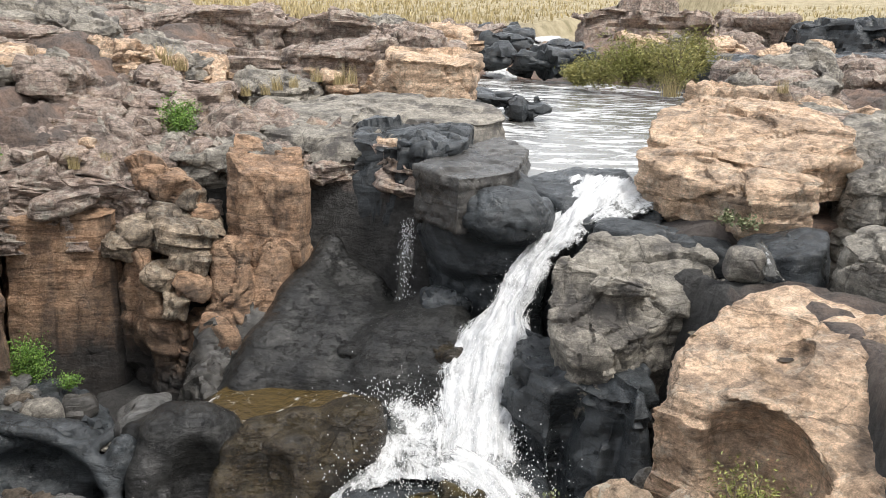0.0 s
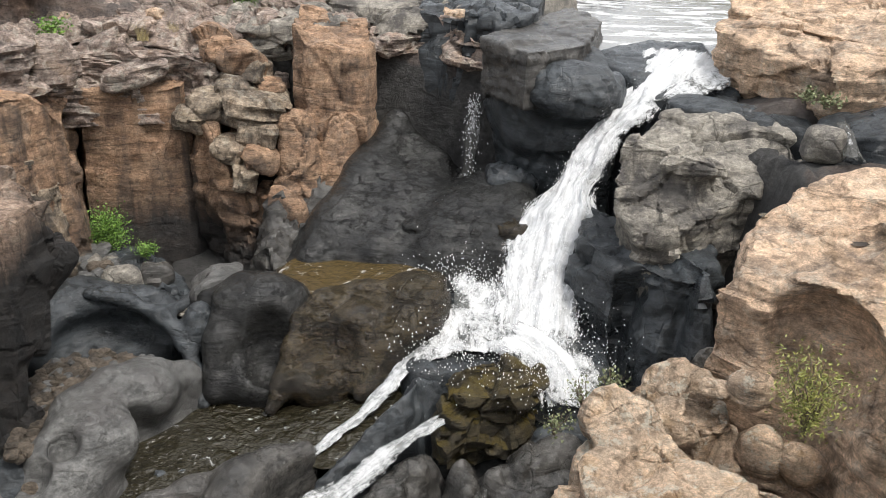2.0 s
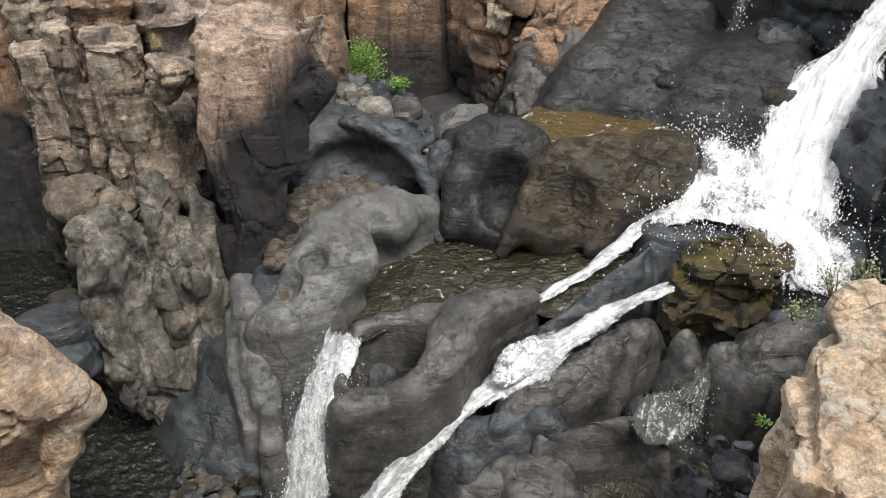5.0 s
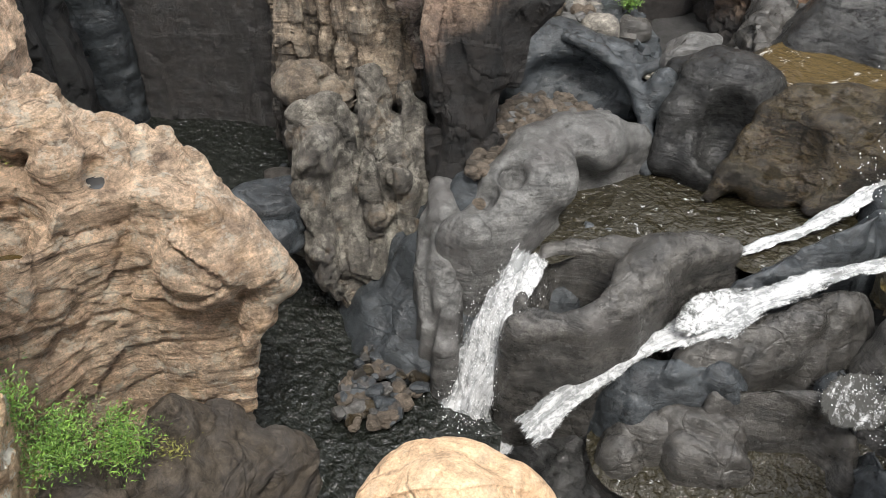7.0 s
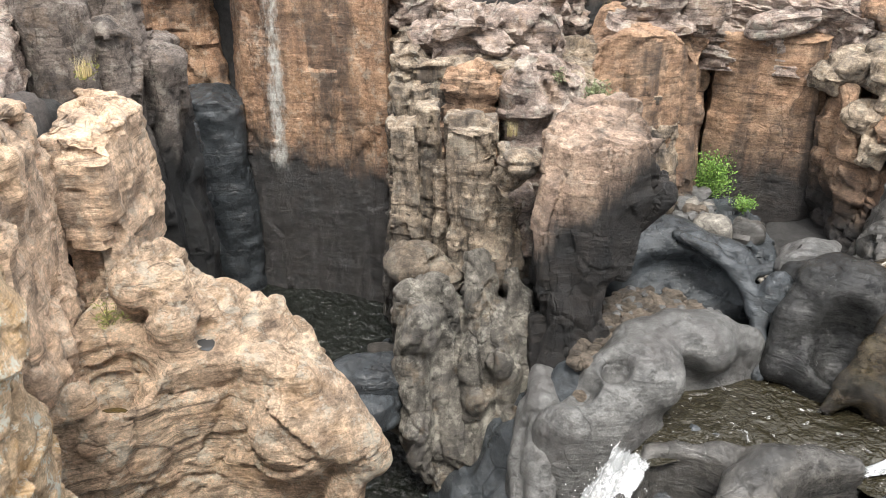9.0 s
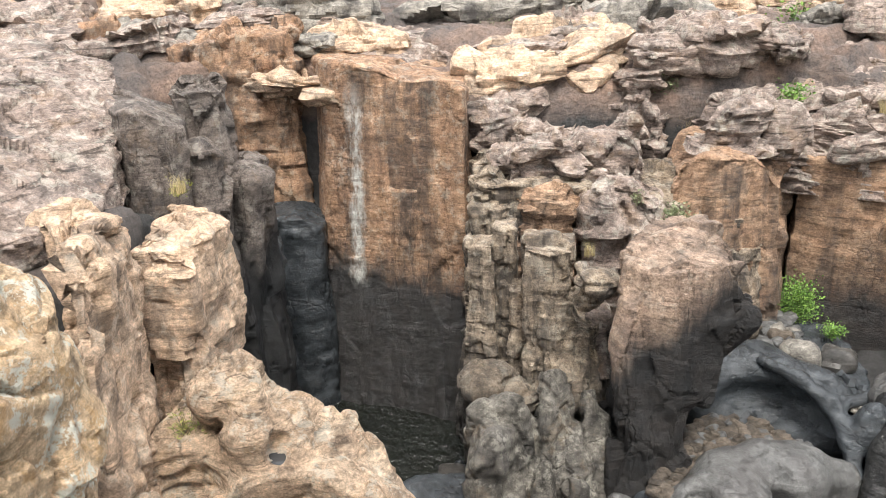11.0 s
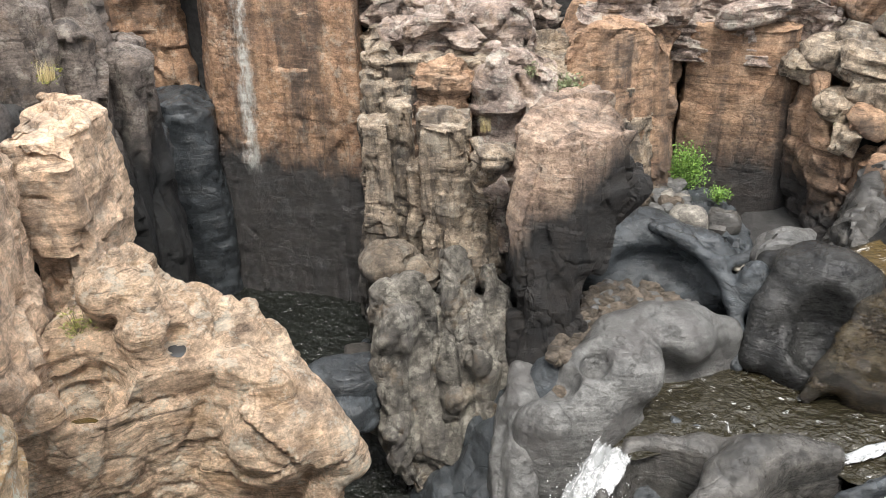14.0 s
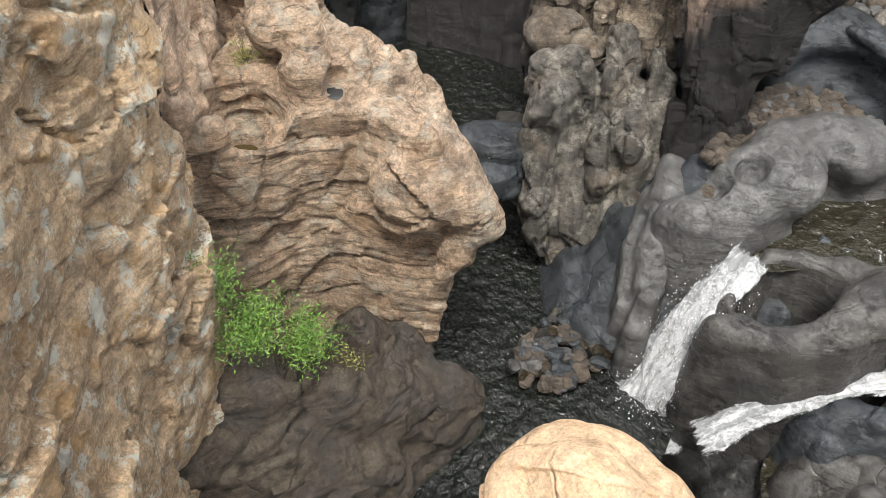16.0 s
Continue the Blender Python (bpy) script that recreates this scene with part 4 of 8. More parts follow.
boulder("fallen_block", (-5.26, 16.38, 5.50), (0.35, 0.35, 0.28), M_COLUMN, "grey-brown fallen block in the gully", turn=(8, 12, 18), rough=0.05, block=0.05, power=4, group="fallen blocks in the gully")
boulder("fallen_block", (-4.90, 16.90, 5.86), (0.36, 0.36, 0.26), M_COLUMN, "grey-brown fallen block in the gully", turn=(8, 12, 76), rough=0.05, block=0.05, power=4, group="fallen blocks in the gully")
boulder("fallen_block", (-5.59, 16.16, 5.31), (0.41, 0.41, 0.28), M_COLUMN, "grey-brown fallen block in the gully", turn=(8, 12, 39), rough=0.05, block=0.05, power=4, group="fallen blocks in the gully")
boulder("fallen_block", (-5.04, 15.71, 4.55), (0.34, 0.34, 0.23), M_COLUMN, "grey-brown fallen block in the gully", turn=(8, 12, -12), rough=0.05, block=0.05, power=4, group="fallen blocks in the gully")
boulder("fallen_block", (-4.54, 16.80, 5.54), (0.29, 0.29, 0.19), M_CLIFF, "grey-brown fallen block in the gully", turn=(8, 12, 30), rough=0.05, block=0.05, power=4, group="fallen blocks in the gully")
boulder("fallen_block", (-4.78, 15.48, 4.07), (0.28, 0.28, 0.27), M_COLUMN, "grey-brown fallen block in the gully", turn=(8, 12, 17), rough=0.05, block=0.05, power=4, group="fallen blocks in the gully")
boulder("fallen_block", (-5.91, 15.94, 5.02), (0.29, 0.29, 0.28), M_COLUMN, "grey-brown fallen block in the gully", turn=(8, 12, 20), rough=0.05, block=0.05, power=4, group="fallen blocks in the gully")
boulder("fallen_block", (-4.50, 15.67, 4.36), (0.34, 0.34, 0.27), M_CLIFF, "grey-brown fallen block in the gully", turn=(8, 12, 26), rough=0.05, block=0.05, power=4, group="fallen blocks in the gully")

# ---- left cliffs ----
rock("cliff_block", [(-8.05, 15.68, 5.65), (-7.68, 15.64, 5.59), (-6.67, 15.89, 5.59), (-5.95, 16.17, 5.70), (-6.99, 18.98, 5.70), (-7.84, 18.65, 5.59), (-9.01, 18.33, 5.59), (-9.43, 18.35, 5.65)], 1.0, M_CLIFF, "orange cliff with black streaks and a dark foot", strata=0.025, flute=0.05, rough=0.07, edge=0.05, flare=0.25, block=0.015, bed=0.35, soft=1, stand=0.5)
rock("cliff_block", [(-5.93, 15.96, 5.16), (-5.59, 15.88, 5.14), (-5.19, 15.48, 4.26), (-4.53, 15.38, 3.64), (-4.96, 16.82, 3.64), (-5.67, 16.91, 4.26), (-6.09, 17.29, 5.14), (-6.46, 17.37, 5.16)], 1.0, M_CLIFF, "stepped blocky flank of the orange cliff", strata=0.1, block=0.16, rough=0.12, stand=0.5)
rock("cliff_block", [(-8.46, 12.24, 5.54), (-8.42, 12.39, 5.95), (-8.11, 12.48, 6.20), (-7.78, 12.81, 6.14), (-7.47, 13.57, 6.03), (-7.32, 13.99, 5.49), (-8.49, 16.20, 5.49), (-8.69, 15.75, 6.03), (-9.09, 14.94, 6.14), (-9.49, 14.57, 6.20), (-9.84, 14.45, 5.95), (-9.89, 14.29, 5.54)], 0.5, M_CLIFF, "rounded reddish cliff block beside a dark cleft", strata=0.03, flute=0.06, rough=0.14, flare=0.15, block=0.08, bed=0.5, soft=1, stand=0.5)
rock("sandstone_cap", [(-8.94, 13.78, 6.33), (-8.91, 13.80, 6.48), (-8.48, 13.96, 6.66), (-8.02, 14.34, 6.71), (-9.01, 16.08, 6.71), (-9.53, 15.66, 6.66), (-10.01, 15.47, 6.48), (-10.04, 15.45, 6.33)], 5.8, M_RED, "layered tan sandstone cap on the cliff block", strata=0.14, block=0.08, edge=0.15)
boulder("boulder", (-8.07, 15.01, 6.22), (0.34, 0.27, 0.49), M_RED, "reddish upright boulder wedged over the cleft", turn=(0, 0, 29), rough=0.08, block=0.06, power=3.2)
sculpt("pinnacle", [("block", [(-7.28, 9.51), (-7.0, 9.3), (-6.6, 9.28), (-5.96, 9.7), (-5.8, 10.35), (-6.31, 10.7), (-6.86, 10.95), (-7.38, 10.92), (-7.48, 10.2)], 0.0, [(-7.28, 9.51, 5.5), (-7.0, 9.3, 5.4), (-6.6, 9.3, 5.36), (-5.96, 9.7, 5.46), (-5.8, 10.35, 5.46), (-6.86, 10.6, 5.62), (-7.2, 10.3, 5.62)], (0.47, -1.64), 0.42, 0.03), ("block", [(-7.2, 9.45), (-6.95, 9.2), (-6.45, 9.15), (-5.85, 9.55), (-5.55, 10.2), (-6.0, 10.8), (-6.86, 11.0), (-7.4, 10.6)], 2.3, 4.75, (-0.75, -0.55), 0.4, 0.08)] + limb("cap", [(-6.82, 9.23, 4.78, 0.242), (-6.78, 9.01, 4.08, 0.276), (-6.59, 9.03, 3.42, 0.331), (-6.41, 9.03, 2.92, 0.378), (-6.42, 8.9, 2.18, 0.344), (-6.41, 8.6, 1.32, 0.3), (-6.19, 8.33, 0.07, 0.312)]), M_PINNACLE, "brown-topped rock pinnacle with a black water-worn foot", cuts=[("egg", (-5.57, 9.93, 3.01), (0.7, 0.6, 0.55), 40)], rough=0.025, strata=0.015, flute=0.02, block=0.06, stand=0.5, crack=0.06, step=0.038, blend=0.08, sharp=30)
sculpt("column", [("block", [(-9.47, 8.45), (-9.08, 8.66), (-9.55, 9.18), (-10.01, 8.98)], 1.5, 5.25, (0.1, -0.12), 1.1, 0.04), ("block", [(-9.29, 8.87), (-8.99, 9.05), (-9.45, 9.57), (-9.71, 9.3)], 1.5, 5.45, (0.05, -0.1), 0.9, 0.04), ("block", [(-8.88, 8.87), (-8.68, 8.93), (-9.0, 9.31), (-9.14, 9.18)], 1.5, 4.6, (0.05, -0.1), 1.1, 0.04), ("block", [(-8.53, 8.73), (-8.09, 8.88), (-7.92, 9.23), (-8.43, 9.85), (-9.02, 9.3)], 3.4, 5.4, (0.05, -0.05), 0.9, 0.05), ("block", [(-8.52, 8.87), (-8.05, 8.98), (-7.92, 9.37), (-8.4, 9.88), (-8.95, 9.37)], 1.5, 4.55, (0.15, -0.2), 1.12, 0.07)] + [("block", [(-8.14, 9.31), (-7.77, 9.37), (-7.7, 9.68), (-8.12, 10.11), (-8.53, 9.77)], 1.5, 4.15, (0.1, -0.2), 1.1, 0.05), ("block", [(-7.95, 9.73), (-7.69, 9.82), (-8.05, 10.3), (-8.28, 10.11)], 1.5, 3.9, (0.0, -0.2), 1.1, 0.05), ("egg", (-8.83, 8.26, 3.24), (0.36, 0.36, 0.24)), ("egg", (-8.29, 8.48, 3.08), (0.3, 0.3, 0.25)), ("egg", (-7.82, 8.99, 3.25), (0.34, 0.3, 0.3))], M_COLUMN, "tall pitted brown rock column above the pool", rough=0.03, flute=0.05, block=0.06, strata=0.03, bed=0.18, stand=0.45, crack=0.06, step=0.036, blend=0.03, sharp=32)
sculpt("column_foot", limb("cap", [(-8.02, 7.67, 2.99, 0.369), (-7.9, 7.43, 2.42, 0.355), (-7.77, 7.27, 1.75, 0.293), (-7.65, 7.19, 1.13, 0.281), (-7.31, 7.25, 0.29, 0.217)]) + limb("cap", [(-7.98, 7.93, 3.14, 0.337), (-7.69, 7.87, 2.5, 0.221), (-7.53, 7.68, 1.66, 0.209), (-7.33, 7.59, 0.74, 0.251), (-7.04, 7.46, -0.13, 0.203)]) + limb("cap", [(-7.74, 8.59, 3.44, 0.306), (-7.5, 8.4, 3.03, 0.254), (-7.43, 8.26, 2.63, 0.187), (-7.32, 8.02, 2.1, 0.223), (-7.16, 7.97, 1.37, 0.229), (-6.91, 7.65, 0.06, 0.238)]) + limb("cap", [(-7.28, 8.53, 2.87, 0.238), (-7.1, 8.49, 2.47, 0.257), (-6.98, 8.33, 2.0, 0.259), (-6.97, 8.21, 1.45, 0.246), (-6.8, 8.09, 0.75, 0.269), (-6.66, 7.88, -0.05, 0.24)]) + limb("cap", [(-7.31, 8.96, 3.26, 0.206), (-7.12, 8.86, 2.69, 0.173), (-6.97, 8.73, 2.01, 0.14)]) + limb("cap", [(-8.27, 7.62, 2.76, 0.223), (-8.19, 7.41, 1.88, 0.228), (-8.06, 7.25, 1.18, 0.233)]) + [("egg", (-8.02, 8.18, 2.0), (0.75, 0.45, 1.1), 45), ("egg", (-7.5, 8.67, 1.78), (0.6, 0.45, 1.2), 45), ("egg", (-7.62, 7.88, 0.62), (0.6, 0.4, 0.8), 45)] + limb("cap", [(-7.09, 9.02, 3.03, 0.172), (-6.9, 8.85, 2.39, 0.208), (-6.67, 8.65, 1.36, 0.231), (-6.4, 8.35, 0.14, 0.24)]) + [("egg", (-7.73, 7.39, 2.81), (0.3, 0.3, 0.42)), ("egg", (-7.6, 7.09, 1.37), (0.26, 0.26, 0.25)), ("egg", (-6.91, 8.12, 2.34), (0.2, 0.2, 0.28)), ("egg", (-6.99, 7.85, 1.74), (0.2, 0.2, 0.2)), ("egg", (-6.64, 8.09, 1.43), (0.18, 0.18, 0.25))], M_KNOB, "knobbly grey rock foot worn into upright lumps", rough=0.05, flute=0.06, scoop=0.1, block=0.06, crack=0.08, step=0.036, blend=0.04, stand=0.6)
rock("cliff_block", [(-10.88, 9.79, 5.61), (-10.43, 10.29, 5.68), (-9.52, 11.29, 5.55), (-8.33, 12.09, 5.40), (-7.38, 13.28, 4.93), (-8.60, 15.46, 4.93), (-9.77, 14.13, 5.40), (-11.16, 13.18, 5.55), (-12.23, 12.02, 5.68), (-12.77, 11.44, 5.61)], 0, M_COLUMN, "shaded rock wall behind the columns", rough=0.2, block=0.12, strata=0.08, stand=0.5)
rock("column", [(-11.25, 10.13, 5.67), (-10.91, 10.22, 5.86), (-10.57, 10.29, 5.80), (-12.02, 11.67, 5.80), (-12.38, 11.57, 5.86), (-12.76, 11.45, 5.67)], 0, M_COLUMN, "narrow fluted brown columns", flute=0.3, rough=0.1, strata=0.06)
rock("cliff_block", [(-11.06, 10.64, 5.85), (-10.71, 10.72, 6.19), (-10.30, 11.13, 6.32), (-9.96, 11.70, 6.13), (-11.27, 13.21, 6.13), (-11.67, 12.58, 6.32), (-12.14, 12.11, 6.19), (-12.52, 12.01, 5.85)], 2, M_RED, "broken reddish sandstone block with open beds", strata=0.14, block=0.16, rough=0.12, bed=0.35)
rock("cliff_block", [(-10.15, 10.14, 5.48), (-9.61, 10.26, 5.65), (-9.34, 10.65, 5.57), (-10.01, 11.39, 5.57), (-10.30, 10.98, 5.65), (-10.87, 10.84, 5.48)], 2, M_CLIFF, "broken brown block under the sandstone", strata=0.12, block=0.12, rough=0.12, stand=0.5)
rock("cliff_block", [(-9.28, 10.97, 5.56), (-8.92, 11.01, 5.76), (-8.53, 11.32, 5.79), (-8.06, 11.55, 5.48), (-8.75, 12.53, 5.48), (-9.26, 12.27, 5.79), (-9.69, 11.93, 5.76), (-10.06, 11.88, 5.56)], 3, M_RED, "square reddish block on the cliff edge", strata=0.05, rough=0.12, block=0.12)
rock("cliff_block", [(-10.40, 12.12, 6.14), (-9.96, 12.22, 6.28), (-9.50, 12.59, 6.34), (-9.41, 12.67, 5.89), (-10.31, 13.86, 5.89), (-10.41, 13.78, 6.34), (-10.92, 13.38, 6.28), (-11.38, 13.25, 6.14)], 3, M_RED, "square block with white lichen streaks", strata=0.05, rough=0.12, block=0.1)
sculpt("wedged_block", [("egg", (-7.54, 9.23, 4.97), (0.4, 0.35, 0.28), 40), ("egg", (-7.74, 9.33, 4.65), (0.3, 0.3, 0.22), 40)], M_COLUMN, "brown block wedged between column and pinnacle", rough=0.05, block=0.06, strata=0.04, bed=0.14, step=0.035)
rock("wedged_block", [(-7.96, 9.60, 4.20), (-7.63, 9.74, 4.25), (-8.01, 10.21, 4.25), (-8.35, 10.05, 4.20)], 3.2, M_RED, "orange block wedged in the crack", rough=0.06, block=0.06)
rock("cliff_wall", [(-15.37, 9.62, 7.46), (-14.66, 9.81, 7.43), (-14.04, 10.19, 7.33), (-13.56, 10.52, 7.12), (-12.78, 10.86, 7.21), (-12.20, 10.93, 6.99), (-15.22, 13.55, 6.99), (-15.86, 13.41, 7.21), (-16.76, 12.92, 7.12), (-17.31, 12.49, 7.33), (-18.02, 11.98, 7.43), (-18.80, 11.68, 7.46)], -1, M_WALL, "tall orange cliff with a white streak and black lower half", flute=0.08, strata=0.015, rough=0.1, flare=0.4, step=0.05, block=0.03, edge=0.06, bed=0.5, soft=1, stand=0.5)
rock("cliff_wall", [(-18.71, 7.82, 7.64), (-17.81, 8.65, 7.86), (-17.03, 9.10, 8.04), (-16.08, 9.80, 8.08), (-19.53, 11.82, 8.08), (-20.59, 10.92, 8.04), (-21.43, 10.34, 7.86), (-22.42, 9.30, 7.64)], 0, M_WALL, "lichen-streaked cliff beside the narrow dark cleft", flute=0.06, strata=0.08, rough=0.12, step=0.08, block=0.12, stand=0.5)
rock("cliff_wall", [(-20.23, 6.49, 8.11), (-19.77, 7.27, 8.31), (-19.16, 8.03, 7.78), (-22.88, 9.51, 7.78), (-23.55, 8.58, 8.31), (-24.06, 7.64, 8.11)], 2, M_WALL, "orange cliff face behind the terrace", flute=0.06, strata=0.08, rough=0.12, step=0.1, block=0.12, stand=0.5)
rock("cliff_block", [(-15.51, 8.34, 4.38), (-14.97, 8.71, 4.49), (-14.86, 9.31, 4.14), (-16.14, 10.08, 4.14), (-16.28, 9.44, 4.49), (-16.85, 9.02, 4.38)], -1, M_DARK, "black smooth rock filling the foot of the cleft", rough=0.12, flare=0.2, scoop=0.1)
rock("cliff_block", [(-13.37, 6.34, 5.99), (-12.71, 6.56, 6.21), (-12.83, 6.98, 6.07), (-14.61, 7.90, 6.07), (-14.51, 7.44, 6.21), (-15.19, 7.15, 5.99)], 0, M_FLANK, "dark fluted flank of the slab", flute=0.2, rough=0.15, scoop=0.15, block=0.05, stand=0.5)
rock("cliff_block", [(-13.61, 6.99, 4.77), (-13.35, 7.30, 4.66), (-13.37, 7.46, 4.28), (-14.79, 8.21, 4.28), (-14.77, 8.04, 4.66), (-15.05, 7.69, 4.77)], -1, M_DARK, "dark fluted flank beside the pool", flute=0.2, rough=0.15, scoop=0.15)
rock("cliff_block", [(-13.65, 5.92, 7.45), (-13.41, 5.98, 7.56), (-13.16, 6.31, 7.59), (-13.23, 6.63, 7.40), (-14.59, 7.28, 7.40), (-14.53, 6.93, 7.59), (-14.80, 6.56, 7.56), (-15.04, 6.48, 7.45)], 3, M_FLANK, "dark square block on the terrace edge", strata=0.06, rough=0.1, block=0.12, stand=0.5)
rock("cliff_block", [(-12.92, 5.61, 6.66), (-12.59, 5.86, 6.76), (-12.64, 6.25, 6.56), (-14.00, 6.88, 6.56), (-13.97, 6.46, 6.76), (-14.31, 6.17, 6.66)], 2, M_FLANK, "grey broken block below the terrace edge", rough=0.1, block=0.12, stand=0.5)
rock("slab", [(-10.22, 3.66, 6.14), (-9.82, 4.20, 6.08), (-10.95, 5.38, 6.00), (-11.62, 5.33, 6.04), (-12.08, 4.99, 6.07)], -0.5, M_TAN, "flat-topped tan slab with steep grey faces", rough=0.08, flute=0.06, strata=0.02, block=0.06, edge=0.04, soft=0)
rock("cliff_block", [(-12.97, 4.60, 7.34), (-12.61, 4.73, 7.51), (-12.46, 5.12, 7.24), (-12.61, 5.57, 7.07), (-14.46, 6.33, 7.07), (-14.33, 5.83, 7.24), (-14.50, 5.38, 7.51), (-14.87, 5.21, 7.34)], 3, M_FLANK, "smooth grey upright face below the pink terrace", rough=0.08, flute=0.06, block=0.04, edge=0.06, stand=0.5)
rock("terrace", [(-10.12, 0.78, 6.98), (-10.06, 1.54, 6.83), (-10.39, 2.63, 6.51), (-11.56, 4.08, 6.48), (-13.44, 4.77, 7.26), (-16.18, 6.01, 7.71), (-18.50, 5.25, 8.06), (-19.07, 1.89, 8.43)], 2.5, M_RED, "sloping pink terrace of many thin sandstone beds", strata=0.06, rough=0.22, step=0.055, bed=0.17, dome=0.3, block=0.06)
rock("cliff_block", [(-9.20, 2.47, 6.67), (-9.39, 2.94, 6.65), (-9.66, 3.46, 6.42), (-11.08, 3.91, 6.42), (-10.84, 3.34, 6.65), (-10.66, 2.79, 6.67)], 2.5, M_TAN, "brown wall of fractured sandstone", strata=0.08, rough=0.12, crack=0.08, block=0.12, stand=0.5)
rock("cliff_block", [(-7.51, 2.23, 6.87), (-8.29, 2.78, 6.75), (-9.17, 3.32, 6.45), (-10.60, 3.78, 6.45), (-9.74, 3.19, 6.75), (-8.97, 2.58, 6.87)], 0.5, M_TAN, "brown wall of fractured sandstone", strata=0.05, rough=0.12, crack=0.08, block=0.07, stand=0.5)
rock("lichen_rock", [(-6.62, 0.46, 7.70), (-6.89, 1.15, 7.51), (-7.23, 1.60, 7.38), (-6.96, 1.94, 7.25), (-6.74, 1.99, 7.15), (-6.17, 1.79, 7.02), (-5.67, 1.24, 7.29), (-5.50, 0.92, 7.50), (-5.12, 0.70, 7.56), (-4.12, 0.23, 7.86), (-3.56, -0.26, 8.13), (-5.03, -0.56, 8.25)], 0, M_OCHRE, "ochre sandstone outcrop spotted with white and yellow lichen", rough=0.1, strata=0.015, crack=0.05, step=0.035, block=0.06)
sculpt("horn_rock", [("block", [(-7.45, 2.37), (-7.25, 2.75), (-7.12, 3.1), (-7.08, 3.7), (-6.85, 4.15), (-6.45, 4.4), (-6.1, 4.68), (-5.72, 5.08), (-5.9, 5.2), (-6.4, 5.3), (-6.88, 5.4), (-7.4, 5.3), (-7.97, 5.1), (-8.4, 4.75), (-8.85, 4.3), (-8.95, 3.8), (-8.5, 3.1), (-7.8, 2.6)], -0.3, [(-7.5, 2.4, 4.25), (-7.15, 3.0, 4.08), (-7.15, 3.5, 4.5), (-6.9, 4.2, 4.42), (-6.45, 4.4, 4.25), (-6.1, 4.7, 3.85), (-5.75, 5.08, 3.2), (-6.88, 5.3, 3.8), (-7.4, 5.1, 4.2), (-7.75, 4.9, 4.3), (-8.2, 4.6, 4.6), (-8.75, 4.2, 5.15), (-8.3, 3.5, 4.6), (-7.6, 3.9, 4.5)], (-0.75, -0.85), 0.98, 0.06)] + limb("cap", [(-8.33, 3.92, 5.24, 0.129), (-8.19, 3.74, 4.96, 0.327)]) + limb("cap", [(-8.02, 4.07, 5.13, 0.117), (-7.88, 3.89, 4.85, 0.297)]) + limb("cap", [(-7.76, 3.96, 4.92, 0.144), (-7.61, 3.77, 4.64, 0.366)]) + limb("cap", [(-7.62, 4.17, 4.76, 0.106), (-7.47, 3.98, 4.49, 0.269)]) + limb("cap", [(-7.49, 4.38, 4.62, 0.087), (-7.35, 4.19, 4.36, 0.222)]) + limb("cap", [(-7.65, 4.69, 4.53, 0.08), (-7.51, 4.5, 4.26, 0.203)]) + limb("cap", [(-7.62, 4.78, 4.56, 0.08), (-7.48, 4.59, 4.29, 0.203)]) + limb("cap", [(-7.49, 4.92, 4.49, 0.08), (-7.35, 4.73, 4.22, 0.203)]) + limb("cap", [(-7.37, 4.94, 4.33, 0.07), (-7.22, 4.74, 4.07, 0.178)]) + limb("cap", [(-7.02, 5.05, 4.06, 0.075), (-6.87, 4.85, 3.8, 0.189)]) + limb("cap", [(-6.83, 5.04, 3.91, 0.06), (-6.68, 4.84, 3.66, 0.151)]) + [("egg", (-7.54, 2.59, 4.35), (0.14, 0.16, 0.2))] + limb("cap", [(-6.25, 4.58, 3.66, 0.29), (-5.98, 4.8, 3.39, 0.217), (-5.87, 5.02, 3.14, 0.117)]) + limb("cap", [(-6.01, 4.87, 3.15, 0.247), (-6.04, 4.62, 2.8, 0.185), (-6.08, 4.37, 2.46, 0.081)]) + [("egg", (-6.46, 4.33, 3.55), (0.5, 0.45, 0.5), 45)], M_HORN, "pale orange sandstone horn with rippled beds and small puddles", cuts=[("egg", (-7.8, 3.0, 4.3), (0.42, 0.36, 0.46), 20), ("egg", (-7.34, 3.94, 4.6), (0.16, 0.15, 0.14)), ("egg", (-7.06, 4.0, 4.76), (0.07, 0.07, 0.07)), ("egg", (-6.84, 4.23, 4.63), (0.08, 0.07, 0.07)), ("egg", (-6.94, 3.81, 4.82), (0.07, 0.07, 0.06))], rough=0.05, strata=0.017, bed=0.09, crack=0.05, block=0.035, stand=1.5, step=0.034, blend=0.12, dip=(0.1, -0.22), sharp=48)
sculpt("lower_slope", limb("back", [(-6.63, 1.49, 2.28, 0.454), (-6.3, 2.06, 1.83, 0.529), (-5.96, 2.9, 1.39, 0.477), (-5.86, 3.59, 1.04, 0.439), (-5.75, 4.36, 0.77, 0.323)], 0.12, -0.8) + limb("back", [(-6.09, 0.98, 1.78, 0.583), (-5.81, 1.96, 1.32, 0.601), (-5.31, 2.87, 0.83, 0.413)], 0.12, -0.8) + limb("back", [(-6.41, 3.49, 1.67, 0.417), (-6.35, 3.91, 1.25, 0.361)], 0.12, -0.8), M_BROWN, "dark brown layered rock slope under the horn", rough=0.06, strata=0.06, bed=0.3, block=0.05, crack=0.05, step=0.045, blend=0.15, dip=(0.15, -0.1))
